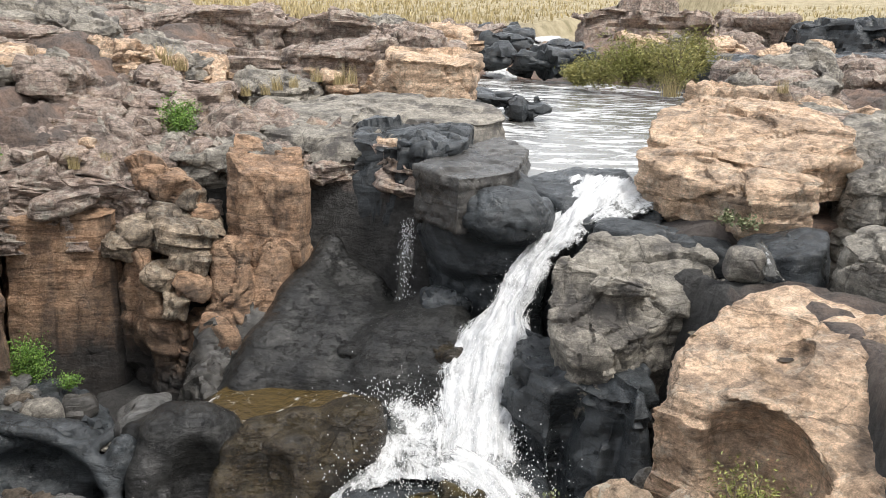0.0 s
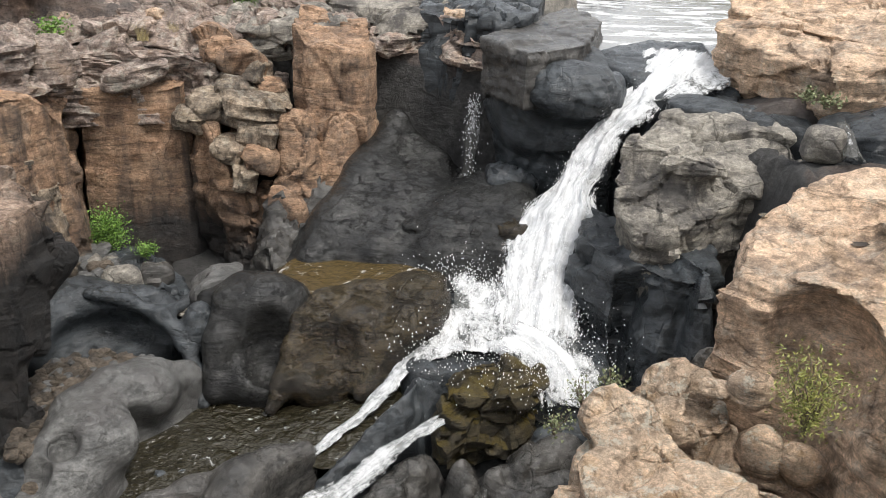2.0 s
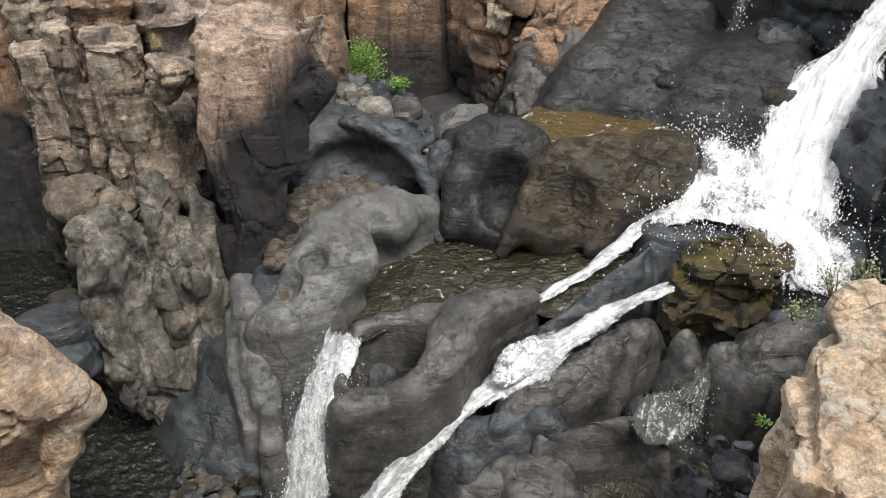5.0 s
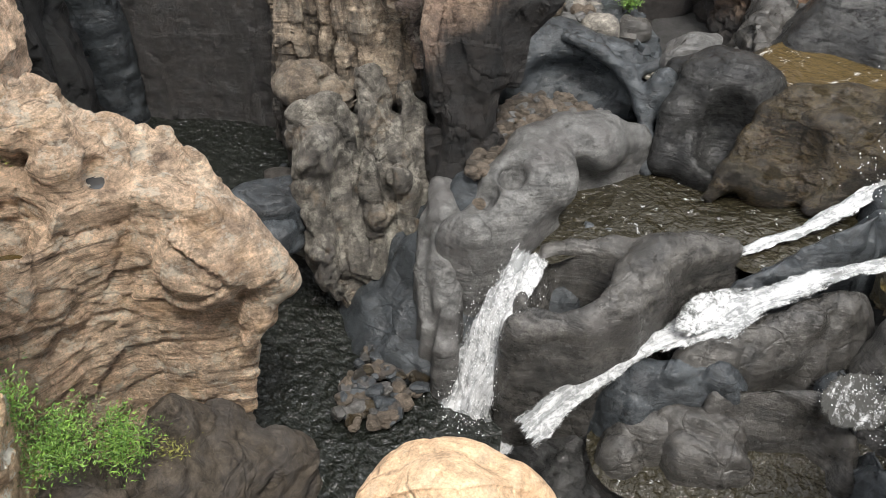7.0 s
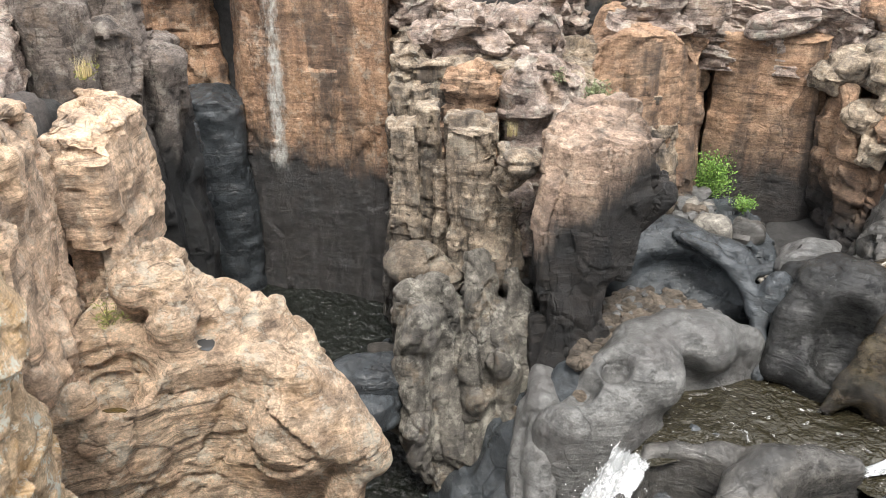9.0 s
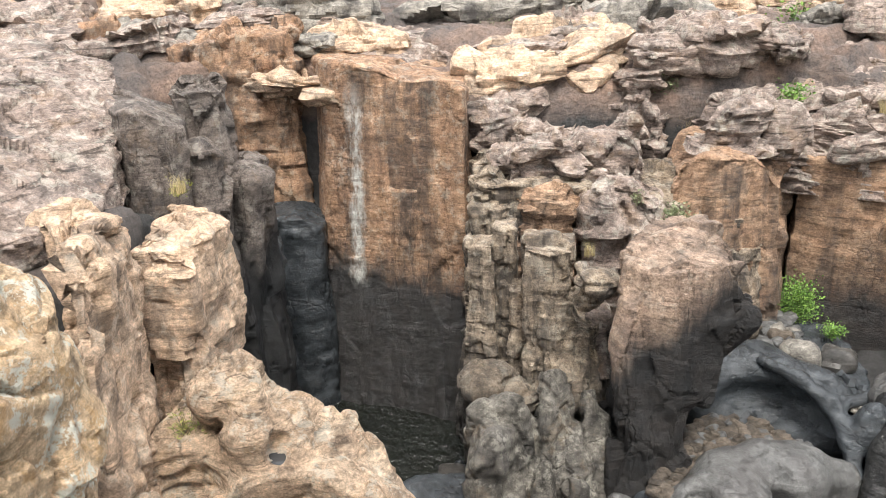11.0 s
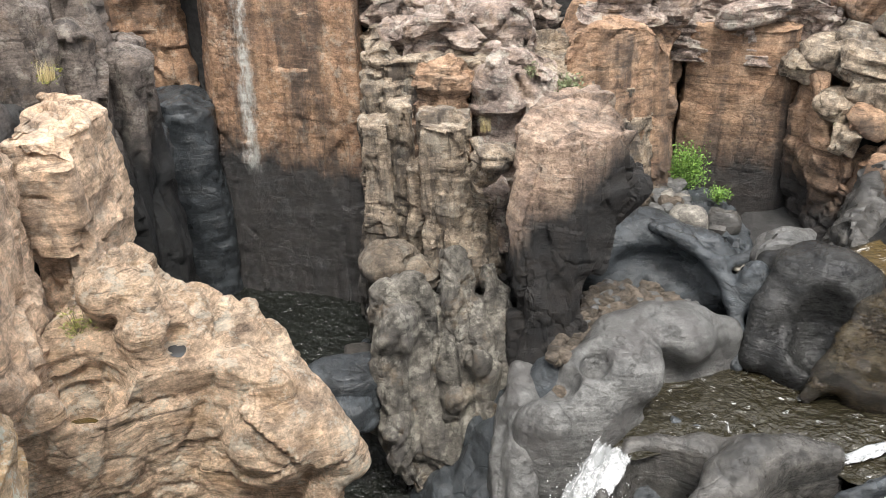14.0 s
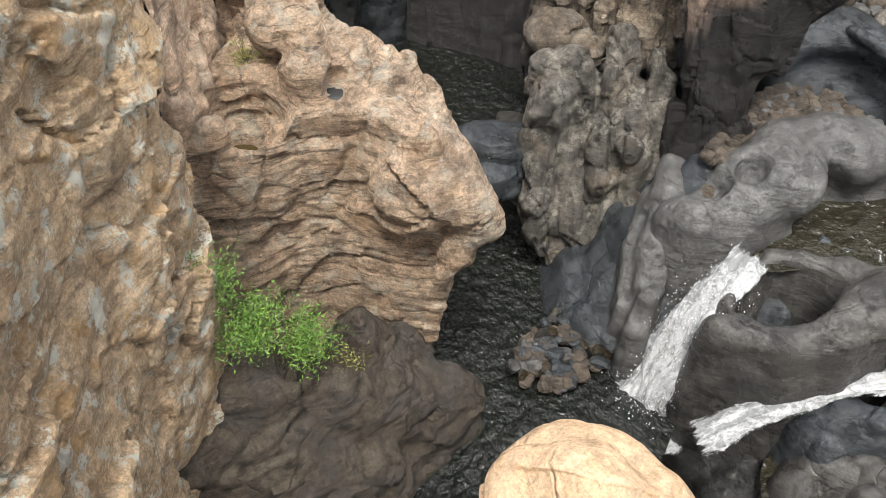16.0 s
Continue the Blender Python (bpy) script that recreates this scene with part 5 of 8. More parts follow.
rock("near_boulder", [(-2.48, 2.35, 4.90), (-2.54, 2.47, 5.00), (-2.59, 2.82, 5.00), (-2.50, 3.07, 5.00), (-2.25, 3.28, 5.00), (-1.92, 3.35, 5.00), (-1.71, 3.37, 5.00), (-1.48, 3.35, 4.90), (-1.05, 2.80, 4.90), (-1.64, 1.93, 4.90)], 2, M_BUFF, "smooth pale orange boulder with fine cracks", rough=0.05, dome=0.25, edge=0.25, step=0.025, crack=0.02, block=0.015)

# ---- terrace behind the cliffs ----
rock("cliff_block", [(-13.48, 12.50, 6.44), (-13.97, 13.44, 6.88), (-13.82, 14.31, 7.04), (-12.77, 14.61, 6.85), (-12.17, 13.81, 6.30), (-12.40, 12.90, 6.28)], 3, M_RED, "dark red weathered block above the columns", strata=0.12, block=0.12, rough=0.15, bed=0.35, step=0.07)
rock("cliff_block", [(-12.51, 12.08, 5.70), (-12.57, 12.45, 6.03), (-12.40, 12.90, 6.16), (-11.63, 13.22, 6.11), (-11.26, 13.01, 5.63), (-11.60, 12.42, 5.78)], 2, M_RED, "layered pink block above the columns", strata=0.14, block=0.12, rough=0.12, bed=0.3)
rock("cliff_block", [(-11.15, 12.84, 5.90), (-11.11, 13.14, 6.02), (-10.89, 13.84, 6.22), (-10.57, 14.22, 6.05), (-10.30, 13.80, 5.87), (-10.47, 13.03, 5.92)], 2, M_RED, "block streaked with white lichen", strata=0.08, block=0.1, rough=0.12)
rock("ledge", [(-13.01, 15.72, 6.65), (-12.43, 16.83, 6.76), (-11.14, 15.91, 6.50), (-11.31, 15.04, 6.35), (-12.22, 15.08, 6.49)], 4, M_RED, "low pink ledge among dry grass", strata=0.12, block=0.12, rough=0.15, step=0.07)
rock("ledge", [(-11.36, 16.97, 6.71), (-10.89, 17.88, 6.90), (-9.87, 17.32, 6.57), (-9.25, 15.95, 6.36), (-10.11, 15.77, 6.40)], 4, M_RED, "low pink ledge among dry grass", strata=0.12, block=0.12, rough=0.15, step=0.07)
rock("ledge", [(-17.96, 11.52, 7.81), (-18.26, 12.88, 7.96), (-17.04, 13.69, 7.67), (-15.22, 13.55, 7.14), (-15.16, 12.04, 7.05), (-16.64, 10.80, 7.31)], 4, M_RED, "broken rock rim above the tall cliff", strata=0.14, block=0.16, rough=0.15, step=0.07)
boulder("boulder", (-14.85, 16.10, 7.32), (0.75, 0.60, 0.49), M_RED, "reddish boulder with grey lichen on the upper slope", turn=(0, 0, 43), rough=0.12, block=0.1, power=3, step=0.08, group="boulders on the upper slope")
boulder("boulder", (-13.51, 17.25, 7.26), (0.68, 0.54, 0.26), M_RED, "reddish boulder with grey lichen on the upper slope", turn=(0, 0, 39), rough=0.12, block=0.1, power=3, step=0.08, group="boulders on the upper slope")
boulder("boulder", (-12.33, 17.52, 7.08), (0.63, 0.50, 0.56), M_RED, "reddish boulder with grey lichen on the upper slope", turn=(0, 0, 36), rough=0.12, block=0.1, power=3, step=0.08, group="boulders on the upper slope")
boulder("boulder", (-9.77, 17.95, 6.80), (0.47, 0.37, 0.37), M_RED, "reddish boulder with grey lichen on the upper slope", turn=(0, 0, 29), rough=0.12, block=0.1, power=3, step=0.08, group="boulders on the upper slope")
boulder("boulder", (-17.57, 15.41, 7.51), (0.84, 0.67, 0.43), M_RED, "reddish boulder with grey lichen on the upper slope", turn=(0, 0, 49), rough=0.12, block=0.1, power=3, step=0.08, group="boulders on the upper slope")
boulder("boulder", (-16.88, 13.91, 7.33), (0.43, 0.34, 0.23), M_RED, "reddish boulder with grey lichen on the upper slope", turn=(0, 0, 51), rough=0.12, block=0.1, power=3, step=0.08, group="boulders on the upper slope")
boulder("boulder", (-11.85, 20.21, 7.51), (0.61, 0.49, 0.43), M_RED, "reddish boulder with grey lichen on the upper slope", turn=(0, 0, 31), rough=0.12, block=0.1, power=3, step=0.08, group="boulders on the upper slope")
boulder("boulder", (-11.17, 20.60, 7.51), (0.46, 0.37, 0.49), M_RED, "reddish boulder with grey lichen on the upper slope", turn=(0, 0, 29), rough=0.12, block=0.1, power=3, step=0.08, group="boulders on the upper slope")
boulder("boulder", (-19.38, 14.75, 7.64), (0.48, 0.38, 0.32), M_RED, "reddish boulder with grey lichen on the upper slope", turn=(0, 0, 53), rough=0.12, block=0.1, power=3, step=0.08, group="boulders on the upper slope")


def upland_rocks():
    """Broken blocks and low ledges strewn over the land round the gorge, on a few shared shapes."""
    kinds = []
    for k in range(9):
        flat = (0.42, 0.55, 0.35)[k % 3]
        stuff = (M_RED, M_DOME, M_RED, M_TAN)[k % 4]
        ob = boulder("upland_rock", (0, 0, 0), (1.0, 0.75, flat), stuff, "broken sandstone block on the open ground", power=3.6, rough=0.1, block=0.12, strata=0.09, bed=0.22, step=0.07, group="blocks on the open ground")
        kinds.append(ob.data)
        bpy.data.objects.remove(ob)
    rnd = random.Random(12)
    made = 0
    spots = []
    while made < 296:
        yaw, far = radians(rnd.uniform(-34, 84)), 15.5 + 44 * rnd.random() ** 2.3
        if yaw < radians(-6) and far < 24:
            continue
        x, y = -far * math.sin(yaw), far * math.cos(yaw)
        if edge_distance(np.array([x]), np.array([y]), GORGE)[0] < 0.35:
            continue
        if y > 14 and abs(x - float(river_line(np.array(y)))) < float(river_half(np.array(y))) + 0.8:
            continue
        size = rnd.uniform(0.5, 1.4) * (0.6 + far / 40)
        z = float(ground_height(np.array([x]), np.array([y]))[0])
        ob = tagged(new("upland_rock", rnd.choice(kinds)), "broken sandstone block on the open ground", "rock", "blocks on the open ground")
        ob.matrix_world = pose(x, y, z - 0.05 * size, rnd.uniform(-7, 7), rnd.uniform(-7, 7), rnd.uniform(0, 360)) @ Matrix.Diagonal((size * rnd.uniform(0.8, 1.5), size, size * rnd.uniform(0.7, 1.2), 1))
        made += 1


upland_rocks()

rock("cliff_block", [(-12.30, 13.14, 5.97), (-12.18, 13.80, 6.65), (-11.59, 14.30, 6.76), (-10.75, 14.46, 6.71), (-10.23, 14.35, 6.24), (-11.41, 15.97, 6.24), (-11.96, 16.06, 6.71), (-12.87, 15.84, 6.76), (-13.52, 15.28, 6.65), (-13.69, 14.58, 5.97)], 3, M_RED, "broken pink block on the slope above the columns", strata=0.12, block=0.14, rough=0.12, bed=0.35, step=0.07)
rock("ledge", [(-13.26, 14.97, 6.92), (-12.63, 15.52, 7.07), (-11.93, 15.95, 7.11), (-10.99, 16.02, 6.96), (-12.13, 17.66, 6.96), (-13.14, 17.54, 7.11), (-13.91, 17.06, 7.07), (-14.60, 16.46, 6.92)], 5, M_RED, "low layered pink ledge on the upper slope", strata=0.12, block=0.14, rough=0.12, step=0.07)

# ---- right bank ----
sculpt("near_outcrop", [("block", [(0.86, 6.55), (1.0, 6.85), (1.27, 7.18), (1.63, 7.07), (1.72, 6.86), (1.85, 6.51), (2.05, 6.03), (2.25, 5.85), (2.53, 5.5), (2.6, 4.3), (0.82, 5.1)], 1.0, [(0.88, 6.6, 4.62), (1.27, 7.15, 4.92), (1.63, 7.07, 4.92), (1.7, 6.86, 4.8), (1.83, 6.51, 4.82), (2.0, 6.03, 4.98), (2.53, 5.5, 5.25), (2.55, 4.36, 5.64), (0.86, 5.19, 4.6), (1.4, 6.3, 4.7)], (0.0, 0.1), 1.04, 0.04)], M_PALE, "ochre sandstone outcrop with angular broken edges", cuts=[("egg", (1.81, 4.88, 5.09), (0.45, 0.4, 0.3), 20), ("egg", (1.32, 6.04, 4.85), (0.3, 0.18, 0.2), 30)], rough=0.02, strata=0.02, bed=0.2, block=0.1, crack=0.03, step=0.03, blend=0.06, stand=0.8, sharp=28)
rock("angular_boulder", [(1.67, 7.89, 4.55), (1.99, 8.43, 4.67), (2.33, 8.34, 4.69), (2.59, 7.84, 4.61), (2.58, 7.53, 4.55), (2.25, 7.32, 4.39), (1.83, 7.44, 4.46)], 3, M_PALE, "pale angular sandstone boulder", rough=0.05, crack=0.03, step=0.03, block=0.16, edge=0.05, soft=1)
boulder("rounded_stone", (2.72, 7.56, 4.87), (0.23, 0.18, 0.21), M_PALE, "smooth yellow-brown rounded stone", turn=(0, 0, -20), rough=0.03, crack=0.01, step=0.03, power=2.4, group="rounded stones by the alcove")
boulder("rounded_stone", (2.91, 7.49, 4.18), (0.25, 0.20, 0.30), M_PALE, "smooth yellow-brown rounded stone", turn=(0, 0, -21), rough=0.03, crack=0.01, step=0.03, power=2.4, group="rounded stones by the alcove")
boulder("rounded_stone", (3.26, 7.34, 4.18), (0.25, 0.20, 0.23), M_PALE, "smooth yellow-brown rounded stone", turn=(0, 0, -24), rough=0.03, crack=0.01, step=0.03, power=2.4, group="rounded stones by the alcove")
boulder("rounded_stone", (2.40, 7.67, 4.78), (0.17, 0.14, 0.09), M_PALE, "smooth yellow-brown rounded stone", turn=(0, 0, -17), rough=0.03, crack=0.01, step=0.03, power=2.4, group="rounded stones by the alcove")
boulder("rounded_stone", (2.85, 7.51, 3.87), (0.18, 0.14, 0.14), M_PALE, "smooth yellow-brown rounded stone", turn=(0, 0, -21), rough=0.03, crack=0.01, step=0.03, power=2.4, group="rounded stones by the alcove")
boulder("rounded_stone", (2.49, 7.64, 4.04), (0.29, 0.23, 0.23), M_PALE, "smooth yellow-brown rounded stone", turn=(0, 0, -18), rough=0.03, crack=0.01, step=0.03, power=2.4, group="rounded stones by the alcove")
boulder("rounded_stone", (3.08, 7.42, 3.89), (0.19, 0.15, 0.08), M_PALE, "smooth yellow-brown rounded stone", turn=(0, 0, -23), rough=0.03, crack=0.01, step=0.03, power=2.4, group="rounded stones by the alcove")
sculpt("pool_rock", [("block", [(2.52, 8.54), (2.78, 8.95), (2.9, 9.4), (3.3, 9.7), (4.01, 10.3), (4.61, 10.4), (5.2, 9.9), (5.8, 8.9), (4.9, 6.4), (3.95, 6.3), (3.55, 6.9), (3.6, 7.5), (3.3, 8.0), (2.87, 8.25)], 2.0, [(2.52, 8.54, 5.66), (2.83, 8.86, 5.86), (2.9, 9.36, 5.92), (3.3, 9.65, 6.11), (4.01, 10.24, 6.38), (4.61, 10.32, 6.46), (5.08, 9.76, 6.37), (5.59, 8.89, 6.55), (4.59, 6.55, 6.12), (3.89, 6.3, 5.71), (3.61, 6.91, 5.61), (3.72, 7.53, 5.8), (3.35, 8.03, 5.92), (2.87, 8.32, 5.77), (4.2, 8.6, 6.3)], (0, 0), 1.04, 0.2)], M_TAN, "pink sandstone hump with rain pools and a deep alcove", cuts=[("egg", (3.27, 7.66, 5.2), (0.62, 0.7, 0.72), -20), ("egg", (3.14, 9.34, 6.1), (0.3, 0.2, 0.1)), ("egg", (4.05, 9.27, 6.24), (0.4, 0.35, 0.14)), ("egg", (3.94, 8.6, 6.17), (0.36, 0.22, 0.12), 30), ("egg", (3.17, 8.55, 5.98), (0.45, 0.2, 0.12)), ("egg", (3.4, 7.33, 5.25), (0.5, 0.6, 0.5), -20)], rough=0.09, strata=0.04, bed=0.16, block=0.03, scoop=0.08, crack=0.04, step=0.045, blend=0.1, sharp=45)
rock("alcove_foot", [(2.48, 9.22, 4.20), (2.76, 9.27, 4.50), (2.96, 8.94, 4.40), (3.07, 8.93, 4.10), (2.85, 8.97, 3.90), (2.53, 9.06, 3.90)], 1.5, M_DOME, "grey worn boulder at the mouth of the alcove", rough=0.08, scoop=0.06, block=0.04)
rock("alcove_foot", [(3.85, 8.25, 4.00), (4.12, 8.43, 4.20), (4.77, 8.58, 4.30), (5.19, 7.99, 4.00), (4.45, 7.28, 3.40), (3.59, 7.51, 3.50)], 1.5, M_DOME, "grey worn rock foot of the alcove", rough=0.1, scoop=0.1, block=0.04)
sculpt("dome_rock", [("block", [(1.67, 12.49), (2.03, 13.04), (2.63, 13.75), (3.68, 13.9), (4.6, 13.3), (4.8, 12.64), (4.41, 12.33), (3.58, 11.98), (3.29, 11.75), (2.69, 11.45), (2.06, 11.55), (1.8, 11.95)], 3.3, [(1.67, 12.49, 5.5), (2.03, 13.04, 5.99), (2.63, 13.75, 6.19), (3.68, 13.82, 6.21), (4.55, 13.24, 6.13), (4.75, 12.64, 5.89), (4.41, 12.33, 5.65), (3.58, 11.98, 5.3), (3.29, 11.75, 5.1), (2.69, 11.49, 4.75), (2.06, 11.62, 4.67), (1.87, 11.95, 4.97), (3.0, 12.7, 5.85)], (0.1, 0.35), 0.82, 0.14), ("egg", (3.03, 12.3, 5.7), (0.55, 0.3, 0.3), -15)], M_DOME, "weathered grey rock dome beside the waterfall", cuts=[("egg", (3.38, 11.65, 5.67), (0.25, 0.25, 0.3)), ("egg", (1.73, 11.65, 5.25), (0.3, 0.4, 0.5))], rough=0.06, scoop=0.09, block=0.06, strata=0.02, bed=0.25, crack=0.08, step=0.042, blend=0.12, sharp=40)
sculpt("slab", [("block", [(-0.32, 16.0), (0.22, 18.26), (1.7, 20.62), (2.18, 18.76), (1.61, 15.83), (0.49, 14.74)], 5.8, 6.85, (0, 0), 1.0, 0.06)], M_SLATE, "flat grey slab beside the river above the waterfall", rough=0.03, strata=0.03, bed=0.12, block=0.03, step=0.06)
rock("slab", [(2.85, 14.73, 6.16), (3.14, 14.97, 6.22), (4.36, 14.56, 6.18), (5.12, 14.10, 6.12), (5.07, 13.37, 6.01), (4.13, 13.69, 6.13), (3.11, 14.26, 6.15)], 5, M_DARK, "dark flat slab behind the grey dome", rough=0.06, strata=0.04, step=0.05)
rock("ledge", [(3.67, 15.57, 7.24), (3.99, 15.08, 7.18), (4.52, 14.41, 7.01), (5.01, 13.82, 6.95), (5.50, 13.41, 7.00), (6.10, 13.37, 7.17), (6.25, 13.42, 7.22), (6.67, 14.54, 7.37), (5.84, 16.50, 7.57), (4.20, 16.47, 7.40)], 6.0, M_TAN, "lower bed of the big orange slab, dark underneath", rough=0.08, strata=0.06, flare=-0.25, block=0.05, edge=0.06, step=0.05)
rock("ledge", [(4.11, 16.49, 7.77), (4.09, 16.09, 7.55), (4.52, 15.66, 7.47), (5.04, 14.97, 7.39), (5.45, 14.40, 7.36), (5.96, 13.98, 7.29), (6.24, 13.97, 7.35), (6.76, 14.17, 7.62), (7.32, 14.45, 7.89), (7.84, 16.20, 8.00), (7.47, 18.01, 8.14), (5.90, 19.11, 8.10), (4.73, 17.88, 7.87)], 6.75, M_TAN, "big layered orange sandstone slab beside the river", rough=0.09, strata=0.08, dome=0.15, block=0.05, edge=0.08, step=0.05, flare=-0.1, bed=0.26)
rock("ledge", [(5.88, 11.93, 6.74), (6.41, 12.22, 6.81), (7.08, 12.08, 6.91), (6.43, 10.13, 6.95), (5.78, 10.86, 6.65)], 5, M_DOME, "grey weathered ledge by the side stream", rough=0.1, strata=0.08, block=0.06)
rock("ledge", [(8.09, 17.19, 7.90), (9.32, 17.70, 8.12), (10.47, 17.04, 8.12), (8.64, 13.47, 7.53), (7.15, 13.18, 7.25), (6.88, 13.89, 7.20)], 5.5, M_DOME, "grey weathered ledge behind the orange slab", rough=0.1, strata=0.1, block=0.06)
rock("ledge", [(4.99, 13.51, 6.31), (5.84, 13.38, 6.51), (6.26, 12.75, 6.68), (5.79, 11.86, 6.54), (5.21, 11.80, 6.41), (4.85, 12.81, 6.25)], 4.5, M_DARK, "dark wet ledge under the orange slab", rough=0.1, scoop=0.06)
boulder("boulder", (4.70, 12.12, 6.21), (0.31, 0.25, 0.27), M_DOME, "grey rounded boulder by the side cascade", turn=(0, 0, -21), rough=0.08, scoop=0.05)

# ---- far river ----
rock("ridge", [(8.89, 55.29, 10.10), (10.23, 56.07, 10.64), (13.31, 55.43, 10.62), (16.29, 53.58, 10.65), (16.40, 51.45, 9.83), (18.53, 58.12, 9.83), (18.33, 60.27, 10.65), (14.94, 62.23, 10.62), (11.49, 62.96, 10.64), (10.00, 62.20, 10.10)], 6, M_RED, "distant broken sandstone ridge by the river", strata=0.4, rough=0.35, block=0.35, step=0.22, bed=0.7, size=3)
rock("ridge", [(17.88, 55.18, 10.38), (19.73, 53.48, 10.45), (21.13, 51.86, 10.50), (23.77, 58.34, 10.50), (22.15, 60.04, 10.45), (20.04, 61.83, 10.38)], 6, M_RED, "distant broken sandstone ridge by the river", strata=0.4, rough=0.35, block=0.35, step=0.22, bed=0.7, size=3)
rock("ridge", [(19.69, 48.13, 9.83), (21.88, 48.27, 10.22), (24.84, 45.68, 10.20), (28.19, 51.83, 10.20), (24.77, 54.65, 10.22), (22.34, 54.61, 9.83)], 6, M_DARK, "distant dark rock shelf by the river", strata=0.4, rough=0.35, block=0.35, step=0.22, bed=0.7, size=3)
rock("ridge", [(12.54, 42.17, 8.15), (13.66, 39.72, 7.93), (15.97, 37.76, 7.88), (17.98, 39.06, 8.37), (21.21, 38.55, 8.77), (24.10, 43.81, 8.77), (20.48, 44.51, 8.37), (18.31, 43.29, 7.88), (15.61, 45.39, 7.93), (14.25, 47.93, 8.15)], 6, M_DARK, "flat dark rock shelf beside the far pool", strata=0.2, rough=0.2, step=0.2, block=0.15, bed=0.5, size=3)
boulder("river_rock", (4.29, 51.82, 8.40), (1.38, 1.24, 0.55), M_DARK, "dark flat rock in the river", turn=(0, 0, -5), rough=0.2, block=0.2, step=0.15, power=3.4, scale=2, group="dark rocks in the river")
boulder("river_rock", (5.73, 46.65, 7.55), (1.71, 1.54, 0.56), M_DARK, "dark flat rock in the river", turn=(0, 0, -7), rough=0.2, block=0.2, step=0.15, power=3.4, scale=2, group="dark rocks in the river")
boulder("river_rock", (7.20, 46.45, 7.76), (1.40, 1.26, 0.50), M_DARK, "dark flat rock in the river", turn=(0, 0, -9), rough=0.2, block=0.2, step=0.15, power=3.4, scale=2, group="dark rocks in the river")
boulder("river_rock", (3.08, 47.90, 7.69), (0.95, 0.86, 0.44), M_DARK, "dark flat rock in the river", turn=(0, 0, -4), rough=0.2, block=0.2, step=0.15, power=3.4, scale=2, group="dark rocks in the river")
boulder("river_rock", (3.87, 55.87, 8.80), (2.22, 2.00, 0.44), M_DARK, "dark flat rock in the river", turn=(0, 0, -4), rough=0.2, block=0.2, step=0.15, power=3.4, scale=2, group="dark rocks in the river")
boulder("river_rock", (1.82, 33.95, 6.58), (0.68, 0.61, 0.32), M_DARK, "dark flat rock in the river", turn=(0, 0, -3), rough=0.2, block=0.2, step=0.15, power=3.4, scale=2, group="dark rocks in the river")
boulder("river_rock", (2.03, 28.93, 6.97), (1.06, 0.95, 0.31), M_DARK, "dark flat rock in the river", turn=(0, 0, -4), rough=0.2, block=0.2, step=0.15, power=3.4, scale=2, group="dark rocks in the river")
boulder("river_rock", (2.98, 27.84, 6.80), (0.74, 0.67, 0.15), M_DARK, "dark flat rock in the river", turn=(0, 0, -6), rough=0.2, block=0.2, step=0.15, power=3.4, scale=2, group="dark rocks in the river")
boulder("river_rock", (1.73, 55.97, 8.72), (1.67, 1.50, 0.37), M_DARK, "dark flat rock in the river", turn=(0, 0, -2), rough=0.2, block=0.2, step=0.15, power=3.4, scale=2, group="dark rocks in the river")
boulder("river_rock", (7.59, 51.44, 8.21), (1.03, 0.93, 0.34), M_DARK, "dark flat rock in the river", turn=(0, 0, -8), rough=0.2, block=0.2, step=0.15, power=3.4, scale=2, group="dark rocks in the river")
boulder("river_rock", (0.94, 26.98, 6.72), (0.54, 0.48, 0.22), M_DARK, "dark flat rock in the river", turn=(0, 0, -2), rough=0.2, block=0.2, step=0.15, power=3.4, scale=2, group="dark rocks in the river")

# ---- middle of the gorge ----
sculpt("falls_rock", [("block", [(-0.47, 16.09), (-0.32, 16.8), (0.79, 18.18), (1.51, 18.14), (1.6, 16.92), (2.16, 16.36), (2.31, 15.33), (2.15, 14.9), (1.72, 14.85), (1.01, 14.97), (0.3, 15.2), (-0.15, 15.5)], 2.8, [(-0.47, 16.09, 6.3), (0.79, 18.18, 6.85), (1.6, 16.92, 6.7), (2.31, 15.33, 6.42), (2.15, 14.9, 6.0), (1.0, 14.97, 6.1), (0.3, 15.2, 6.1), (-0.15, 15.5, 6.1), (1.1, 16.2, 6.62)], (0.35, 0.3), 0.72, 0.22), ("egg", (1.36, 15.18, 6.09), (0.9, 0.7, 0.55), -10)], M_DARK, "big black polished rock at the lip of the waterfall", cuts=[("egg", (-0.06, 14.32, 4.96), (0.5, 0.6, 0.8))], rough=0.07, scoop=0.12, crack=0.05, block=0.02, step=0.05, blend=0.25)
rock("cliff_block", [(-1.70, 17.92, 7.07), (-1.34, 17.65, 7.03), (-0.87, 17.48, 7.01), (-0.12, 17.40, 7.08), (-0.05, 17.20, 6.85), (0.41, 17.60, 6.98), (0.83, 17.98, 7.12), (0.97, 19.98, 7.26), (-1.70, 20.43, 7.14)], 3, M_DARK, "dark square cracked block above the recess", rough=0.12, edge=0.1, crack=0.1, block=0.08, soft=1, stand=0.5)
